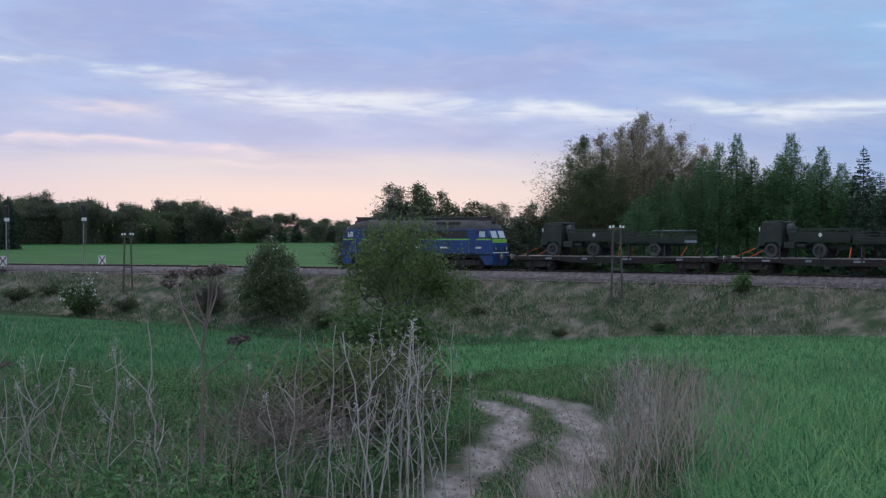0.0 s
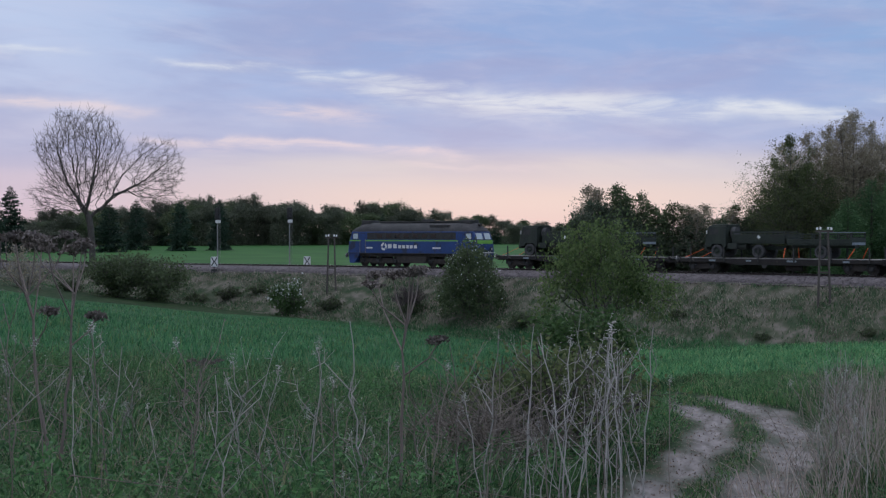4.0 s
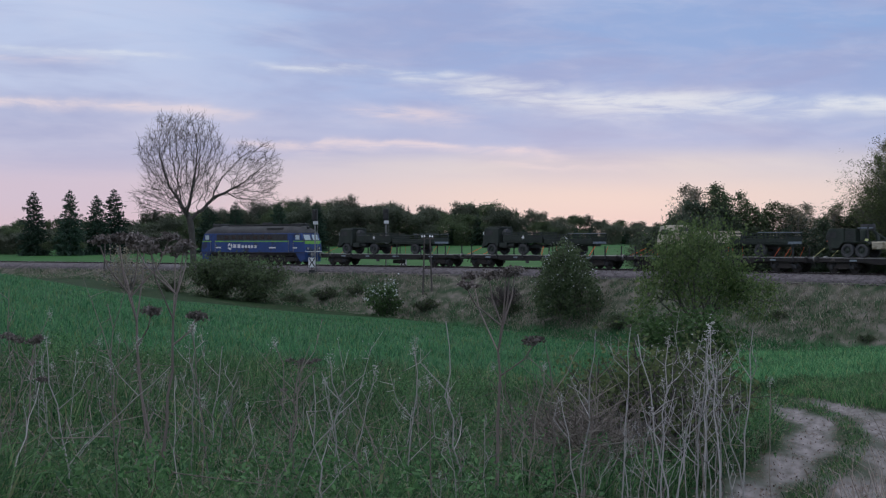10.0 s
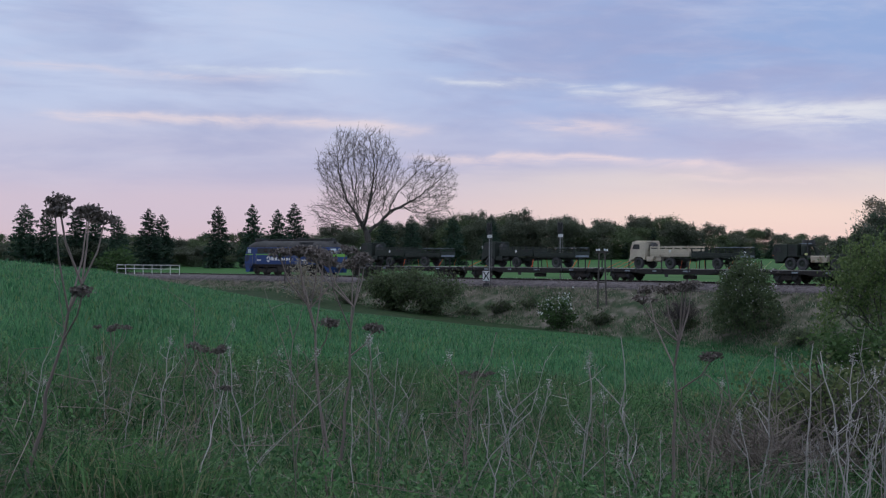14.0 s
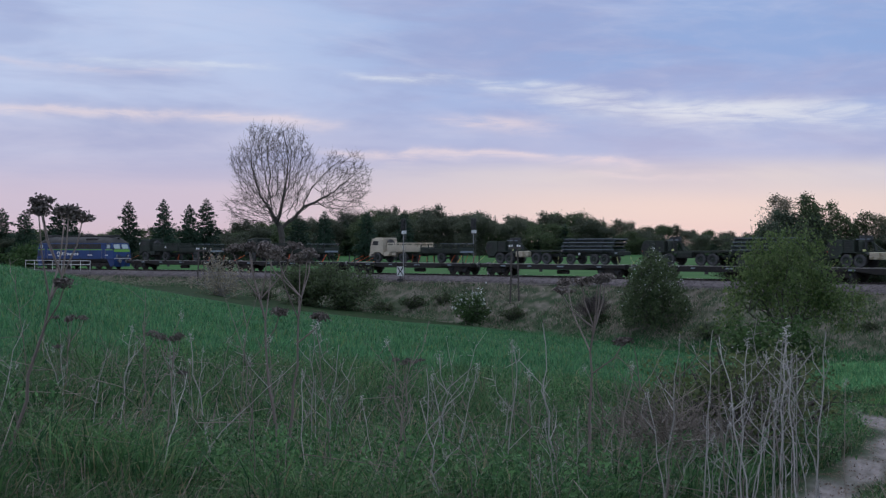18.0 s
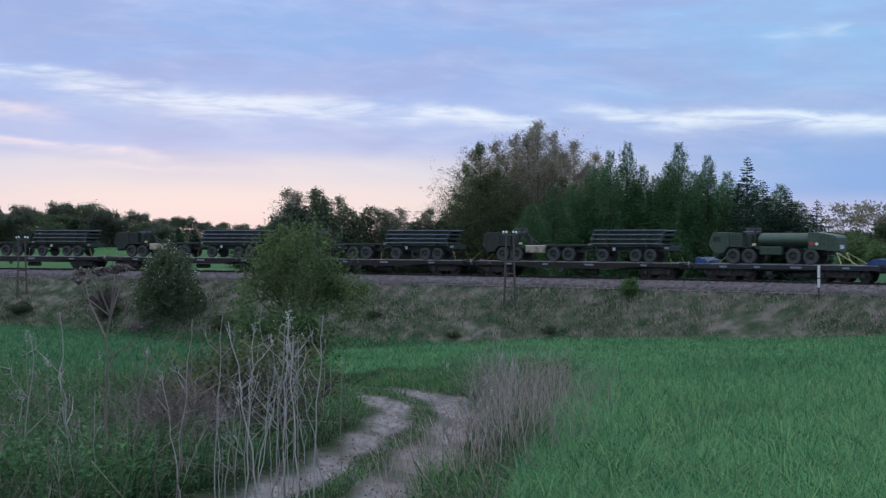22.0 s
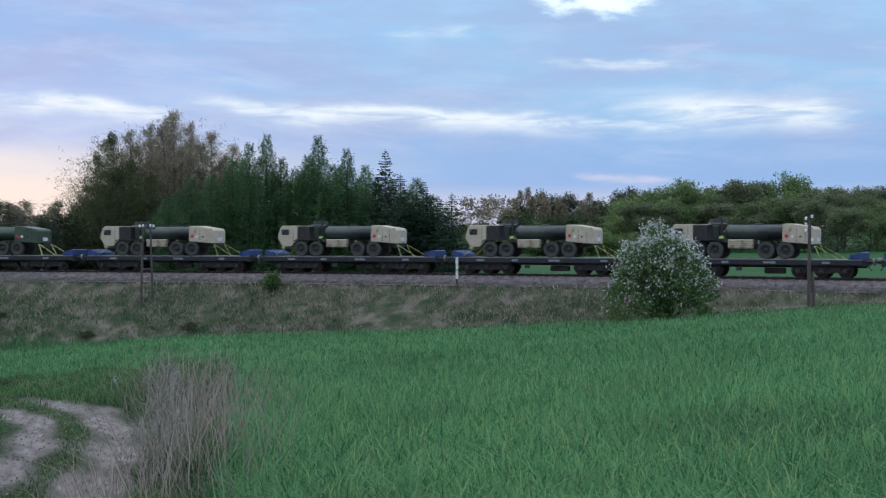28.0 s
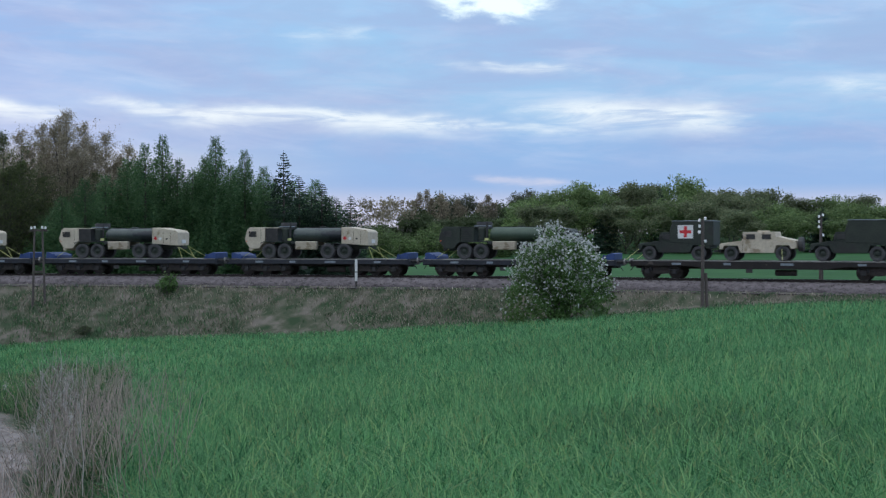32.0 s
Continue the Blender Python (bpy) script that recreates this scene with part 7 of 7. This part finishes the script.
def corymb(rng, g, pts, height, bark, r):
    """The flat-topped crown of a dead umbel: arms that fan out and rise to one level, each with its own flat head."""
    top = height * rng.uniform(0.97, 1.02)
    arms = 7
    for i in range(arms):
        low = i == arms - 1
        j = 7 if low else 9 - (i % 3 == 2)
        p = pts[j]
        a = 2 * math.pi * i / arms + rng.uniform(-0.4, 0.4)
        reach = rng.uniform(0.12, 0.32) if i else 0.05
        end = np.array([p[0] + math.cos(a) * reach, p[1] + math.sin(a) * reach, (top - rng.uniform(0.0, 0.11)) if not low else p[2] + rng.uniform(0.15, 0.3)])
        mid = p * 0.45 + end * 0.55 + np.array([math.cos(a), math.sin(a), 0]) * reach * 0.18
        v, q = pipe([p, mid, end], [r * 0.42, r * 0.34, r * 0.26])
        arm = quick_mesh("branch", v, q, [], bark, g)
        big = rng.uniform(0.055, 0.095)
        c, rays = [], []
        for k in range(17):
            b, t = rng.uniform(0, 2 * math.pi), math.sqrt(rng.uniform(0, 1))
            e = end + np.array([math.cos(b) * t * big, math.sin(b) * t * big, 0.045 - 0.035 * t * t + rng.normal(0, 0.006)])
            rays.append((end - [0, 0, 0.015], e, 0.0034, 0.0022))
            c += [e + rng.normal(0, 0.011, 3) * [1.2, 1.2, 0.7] for _ in range(11)]
        v, q = leaves(np.array(c), 0.021, rng, 1.2)
        tagged(quick_mesh("seed_head", v, q, [], M["umbel"], arm), kind="stuff")
        v, q = tubes(rays, 4)
        tagged(quick_mesh("ray", v, q, [], M["umbel"], arm), kind="stuff")


def plant_at(ob, bearing, r, turn=0.0, scale=1.0, copy=True, plan=False):
    """Stand a plant at a bearing stretched for the camera's view, or at one of the plan itself."""
    if plan:
        x, y = -math.sin(radians(bearing)) * r, math.cos(radians(bearing)) * r
        z = float(land(x, y)) - 0.03
    else:
        x, y, z = spot(bearing, r, 0.03)
    c = copy_thing(ob, Matrix()) if copy else ob
    c.matrix_basis = pose(x, y, z, 0, 0, turn) @ Matrix.Diagonal((scale, scale, scale, 1))
    return c


umbels = [dry_plant("dead_hogweed", "tall dead hogweed with brown flat-topped seed heads", 100 + i, 2.0, "umbel", l) for i, l in enumerate(((0.03, 0.02), (-0.09, 0.0), (0.25, 0.0), (0.06, 0.03)))]
twigs = [dry_plant("dead_mugwort", "bleached dead mugwort stalk with small seed tufts", 110 + i, 1.55, "twig", l) for i, l in enumerate(((0.05, 0.05), (-0.16, 0), (0.22, 0.05), (0.0, -0.1), (-0.3, 0.1), (0.1, 0.02), (-0.05, 0.0), (0.35, 0.0)))]
plains = [dry_plant("dead_weed", "thin pale broken dead weed", 121 + i, 1.3, "plain", l) for i, l in enumerate(((0.5, 0), (-0.45, 0.1), (0.12, 0), (-0.08, 0), (0.7, 0.2), (-0.75, 0)))]
straights = [dry_plant("dead_tansy", "straight pale upright dead tansy plant", 131 + i, 1.6, "upright", l) for i, l in enumerate(((0.04, 0.0), (-0.15, 0.02), (0.2, 0.0), (0.08, 0.05), (-0.26, 0.0)))]
# the tall hogweeds, each placed and sized to fit the camera's view
plant_at(umbels[3], 25.3, 9.4, 15, 1.04, False, True)
plant_at(umbels[1], 25.7, 9.6, 0, 1.03, False, True)
plant_at(umbels[0], 10.7, 9.5, 20, 1.01, False, True)
plant_at(umbels[2], 38.7, 8.2, 0, 1.0, False, True)
for b, r, k, i in ((31.0, 9.8, 0.6, 3), (19.6, 12.5, 0.55, 1), (35.4, 11.5, 0.55, 1)):
    plant_at(umbels[i], b, r, RNG.uniform(0, 360), k, True, True)
for i, ob in enumerate(twigs):
    plant_at(ob, (27.0, 14.6, 20.2, 12.4, 9.4, 2.0, 8.0, 17.6)[i], (9.2, 9.4, 9.8, 9.5, 10.2, 9.5, 9.6, 9.3)[i], RNG.uniform(0, 360), (1.0, 0.95, 0.9, 1.05, 0.9, 1.1, 1.0, 0.95)[i], False, True)
for i, ob in enumerate(plains):
    plant_at(ob, (18.5, 13.5, 2.8, 0.6, 27.0, 8.2)[i], 9.8 + 0.2 * i, RNG.uniform(-30, 30), 1.0, False)
for i, ob in enumerate(straights):
    plant_at(ob, (0.0, 1.5, 2.9, 4.0, 0.8)[i], (9.6, 9.9, 9.4, 9.3, 9.0)[i], 70 * i, (1.1, 1.0, 1.1, 0.95, 1.15)[i], False, True)
for i in range(15):
    plant_at(RNG.choice(straights), RNG.gauss(1.5, 1.9), RNG.uniform(8.8, 11.4), RNG.uniform(0, 360), RNG.uniform(0.72, 1.12), True, True)
for i in range(7):
    plant_at(RNG.choice(twigs), RNG.gauss(4.0, 2.2), RNG.uniform(9.2, 12.0), RNG.uniform(0, 360), RNG.uniform(0.55, 0.9), True, True)
for i in range(82):
    plant_at(RNG.choice(twigs + plains + straights + straights), RNG.uniform(4.5, 40), RNG.uniform(8.6, 14.0), RNG.uniform(0, 360), RNG.uniform(0.45, 0.95))
spare = 0
while spare < 55:
    b, r = RNG.uniform(-9.5, 0.5), RNG.uniform(10.5, 20)
    x, y, z = spot(b, r)
    if path_side([x], [y])[0] > 1.1:
        plant_at(RNG.choice(twigs + plains), b, r, RNG.uniform(0, 360), RNG.uniform(0.5, 0.9))
        spare += 1

# young willow and leafless scrub at the bend of the path
for b, r, h, w, n, seed in ((3.3, 15.0, 1.7, 2.2, 4200, 301), (5.0, 17.5, 1.5, 2.4, 3600, 302), (1.6, 19.0, 1.6, 2.0, 3000, 303)):
    ob = shrub("bush", "young yellowish green willow bush among dead stalks", seed, h, w, n, 0.045, "leaf_willow", None, "bushes at the bend of the path", thick=0.6)
    plant_at(ob, b, r, 40, 1.0, False, True)
scrub = twig_bush("grey-brown leafless scrub tangled among dead stalks", 304, 2.2, 3.4, 420, "dry")
plant_at(scrub, 6.6, 13.0, 0, 0.46, False, True)
for b, r, k in ((5.0, 14.2, 0.38), (8.2, 15.0, 0.36)):
    plant_at(scrub, b, r, RNG.uniform(0, 360), k, True, True)


# ---- grass, wheat and weeds ----
def scatter(n, b0, b1, r0, r1, rng, power=1.0):
    b = np.radians(rng.uniform(b0, b1, n))
    r = r0 + (r1 - r0) * rng.uniform(0, 1, n) ** power
    return -np.sin(b) * r, np.cos(b) * r


def meadow(name, label, category, mat, n, area, height, width, lean, seed, keep, power=1.3):
    rng = np.random.default_rng(seed)
    x, y = scatter(n, *area, rng, power)
    ok = keep(x, y)
    x, y = x[ok], y[ok]
    z = land(x, y) - 0.02
    far = np.hypot(x, y)
    h = height * rng.uniform(0.65, 1.2, len(x)) * np.clip(0.2 + 0.5 * path_side(x, y), 0.3, 1.0)
    w = width * rng.uniform(0.7, 1.3, len(x)) * np.clip(far / 22, 1, 2.4)
    v, q, t = blades(x, y, z, h, w, lean * rng.uniform(0.2, 1.4, len(x)), rng)
    return tagged(quick_mesh(name, v, q, t, M[mat], smooth=False), label, category, kind="stuff")


def reed_zone(x, y):
    """A feathered patch beside the path."""
    b, r = np.degrees(np.arctan2(-x, y)), np.hypot(x, y)
    d = ((b + 8.8) / 3.1) ** 2 + ((r - 18) / 6.5) ** 2
    near = ((b + 5.0) / 2.6) ** 2 + ((r - 11.5) / 2.4) ** 2
    want = 0.55 * np.exp(-d) + 0.2 * np.exp(-near)
    return (np.random.default_rng(3).uniform(0, 1, len(b)) < want) & ((path_side(x, y) > 1.1) | (near < 1.0))


clear_path = lambda x, y: np.abs(path_side(x, y) - 0.58) > 0.16 + 0.24 * np.random.default_rng(8).uniform(0, 1, len(x))
off_path = lambda x, y: path_side(x, y) > 1.15
not_crop = lambda x, y: ~is_crop(x, y) & clear_path(x, y)
patch = lambda x, y: np.sin(x * 1.1 + 2 * np.sin(y * 0.6)) * np.sin(y * 0.9 + 1.7 * np.sin(x * 0.5))
def tramline(x, y):
    """Wheel marks that run along the far side of the field."""
    b, r = np.degrees(np.arctan2(-x, y)), np.hypot(x, y)
    away = (np.interp(b, T_BEAR, T_RANGE, left=900, right=900) - r) * np.interp(b, T_BEAR, T_COS)
    return (np.abs(away - 17.0) < 0.45) | (np.abs(away - 19.0) < 0.45)


meadow("wheat", "dense young green wheat of the field beside the track", "wheat", "crop_light", 190000, (-52, 5.2, 6.5, 100), 0.38, 0.017, 0.8, 201, lambda x, y: is_crop(x, y) & ~tramline(x, y), 2.3)
meadow("wheat", "young green wheat of the sloping field", "wheat", "crop", 80000, (4.8, 46, 14, 112), 0.30, 0.016, 0.75, 202, is_crop, 2.0)
meadow("wheat", "taller pale blades standing out of the near wheat", "wheat", "crop_tip", 5000, (-52, -12.5, 6.5, 26), 0.46, 0.013, 0.7, 211, is_crop, 1.6)
rough = lambda x, y: not_crop(x, y) & off_path(x, y)
meadow("grass", "rough grass between the cart track and the field", "grass", "grass", 34000, (-12.5, 12, 27, 44), 0.42, 0.013, 1.0, 212, not_crop, 1.0)
meadow("grass", "rough green meadow grass among the dead stalks", "grass", "grass", 120000, (-12.5, 46, 6.5, 33), 0.36, 0.011, 1.1, 203, lambda x, y: not_crop(x, y) & (off_path(x, y) | (path_side(x, y) < 0.2)))
meadow("tussock_grass", "taller tussocks of dark meadow grass", "grass", "grass", 80000, (-12.5, 46, 7, 30), 0.66, 0.012, 1.0, 207, lambda x, y: rough(x, y) & (patch(x * 1.6, y * 1.6) > 0.2))
meadow("dead_grass", "pale dead grass lying among the weeds", "grass", "straw", 5500, (-12.5, 46, 7, 28), 0.55, 0.007, 1.8, 204, rough)
meadow("dead_tangle", "tangle of bent bleached straw", "grass", "dry", 2600, (-3, 46, 7.5, 18), 0.75, 0.007, 1.7, 208, lambda x, y: rough(x, y) & (patch(x * 1.3, y * 1.3) > 0.0))
meadow("path_grass", "thin dry grass on the ridge between the ruts", "grass", "straw", 2600, (-12, 6, 8, 26), 0.26, 0.009, 1.2, 213, lambda x, y: path_side(x, y) < 0.24, 1.0)
meadow("tall_dead_grass", "tall reddish dead grass beside the sandy path", "grass", "reed_straw", 9500, (-14, 1, 9, 30), 1.2, 0.0075, 0.75, 205, reed_zone, 1.0)


def bank_cover(name, label, mat, n, height, width, lean, seed, low):
    """Tufts along the railway bank, laid out by distance along and from the track."""
    rng = np.random.default_rng(seed)
    at, away = rng.uniform(-110, 190, n), rng.uniform(3.7, 12.0, n)
    hd = np.interp(at, S_ALL, TH)
    x, y = np.interp(at, S_ALL, TX) - np.cos(hd) * away, np.interp(at, S_ALL, TY) - np.sin(hd) * away
    ok = (patch(x * 0.42 + 3 * low, y * 0.42) + rng.normal(0, 0.35, n) + (0.14 if low > 0 else -0.09) * (away - 7.5) > low) & (np.hypot(x, y) > 55)
    x, y = x[ok], y[ok]
    v, q, t = blades(x, y, land(x, y) - 0.03, height * rng.uniform(0.5, 1.3, len(x)), width * rng.uniform(0.7, 1.3, len(x)), lean * rng.uniform(0.3, 1.4, len(x)), rng)
    return tagged(quick_mesh(name, v, q, t, M[mat]), label, "grass", kind="stuff")


bank_cover("bank_grass", "dry tufted straw-coloured grass of the railway bank", "bank_straw", 110000, 0.34, 0.034, 1.3, 206, -0.1)
bank_cover("bank_weeds", "green weeds of the railway bank", "herb", 80000, 0.36, 0.045, 1.0, 209, 0.05)


def weed_leaves():
    """Low broad-leaved weeds between the stalks, in clumps."""
    rng = np.random.default_rng(31)
    x, y = scatter(3600, -3, 46, 8.0, 29, rng, 1.1)
    ok = not_crop(x, y) & off_path(x, y)
    x, y = x[ok], y[ok]
    z = land(x, y)
    k = 26
    size = rng.uniform(0.14, 0.34, len(x))
    c = np.stack([x, y, z], -1)[:, None] + rng.normal(0, 0.5, (len(x), k, 3)) * size[:, None, None]
    c[..., 2] = z[:, None] + np.abs(c[..., 2] - z[:, None]) * 1.3 + 0.02
    v, q = leaves(c.reshape(-1, 3), rng.uniform(0.012, 0.032, len(x) * k), rng, 2.4)
    return tagged(quick_mesh("weeds", v, q, [], M["herb"]), "low broad-leaved green weeds among the dead stalks", "weeds", kind="stuff")


weed_leaves()


def leafy_stems():
    """Taller leafy weeds in patches, leaves up the stems."""
    rng = np.random.default_rng(37)
    x, y = scatter(4200, -3, 46, 8.0, 24, rng, 1.2)
    ok = not_crop(x, y) & off_path(x, y) & (patch(x * 0.8 + 5, y * 0.8) > 0.12)
    x, y = x[ok], y[ok]
    z = land(x, y)
    n, k = len(x), 34
    tall = rng.uniform(0.25, 0.7, n)
    u = np.linspace(0.1, 1, k)[None, :] * np.ones((n, 1))
    a = rng.uniform(0, 2 * np.pi, (n, k))
    out = 0.11 * (1.15 - u) * tall[:, None] / 0.5
    c = np.stack([x[:, None] + np.cos(a) * out + rng.normal(0, 0.05, (n, 1)) * u, y[:, None] + np.sin(a) * out, z[:, None] + u * tall[:, None]], -1)
    v, q = leaves(c.reshape(-1, 3), rng.uniform(0.012, 0.028, n * k), rng, 2.6, 0.4)
    return tagged(quick_mesh("nettles", v, q, [], M["nettle"]), "leafy green nettles standing among the dead stalks", "weeds", kind="stuff")


leafy_stems()


def fallen_stalks():
    """Long dead stems that lie bent over in the weeds."""
    rng = np.random.default_rng(41)
    x, y = scatter(430, -2, 46, 8.2, 19, rng, 1.1)
    ok = rough(x, y)
    x, y = x[ok], y[ok]
    z = land(x, y)
    segs = []
    for px, py, pz in zip(x, y, z):
        a, ln, up = rng.uniform(0, 2 * np.pi), rng.uniform(0.5, 1.3), rng.uniform(0.12, 0.6)
        d = np.array([np.cos(a), np.sin(a), 0])
        p = np.array([px, py, pz])
        mid = p + d * ln * 0.4 + [0, 0, up]
        end = p + d * ln + [0, 0, up * rng.uniform(0.3, 1.1)]
        r = rng.uniform(0.003, 0.006)
        segs += [(p, mid, r, r * 0.9), (mid, end, r * 0.9, r * 0.5)]
    v, q = tubes(segs, 5)
    return tagged(quick_mesh("fallen_stalks", v, q, [], M["dry"]), "long dead stems lying bent over in the weeds", "dry plant", kind="stuff")


fallen_stalks()


def path_litter():
    """Small stones and dead bits lying in the ruts."""
    rng = np.random.default_rng(43)
    x, y = scatter(15000, -12, 8, 8, 32, rng, 1.0)
    d = path_side(x, y)
    ok = (d < 1.15) & (rng.uniform(0, 1, len(x)) < 0.7)
    x, y = x[ok], y[ok]
    z = land(x, y) - 0.06 * np.exp(-((d[ok] - 0.56) / 0.25) ** 2)
    v, q = leaves(np.stack([x, y, z + 0.012], -1), rng.uniform(0.01, 0.03, len(x)), rng, 1.4)
    return tagged(quick_mesh("path_litter", v, q, [], M["straw"]), "small stones and dead bits lying in the sandy ruts", "litter", kind="stuff")


path_litter()


# ---- what moves ----
def motions():
    for ob, middle, half, z in MOVERS:
        walk(ob, [(float(t), train_pose(middle, half, z, t)) for t in range(33)])
    # the wheels roll as far as the train goes
    for ob in [o for o in bpy.data.objects if o.name.split(".")[0] == "wheelset"]:
        x, y, r = ob.location
        rows = []
        for k in range(321):
            t = k / 10
            rows.append((t, pose(x, y, r, 0, math.degrees((SPEED * t + GAIN * t * t / 2) / r), 0)))
        walk(ob, rows)


motions()
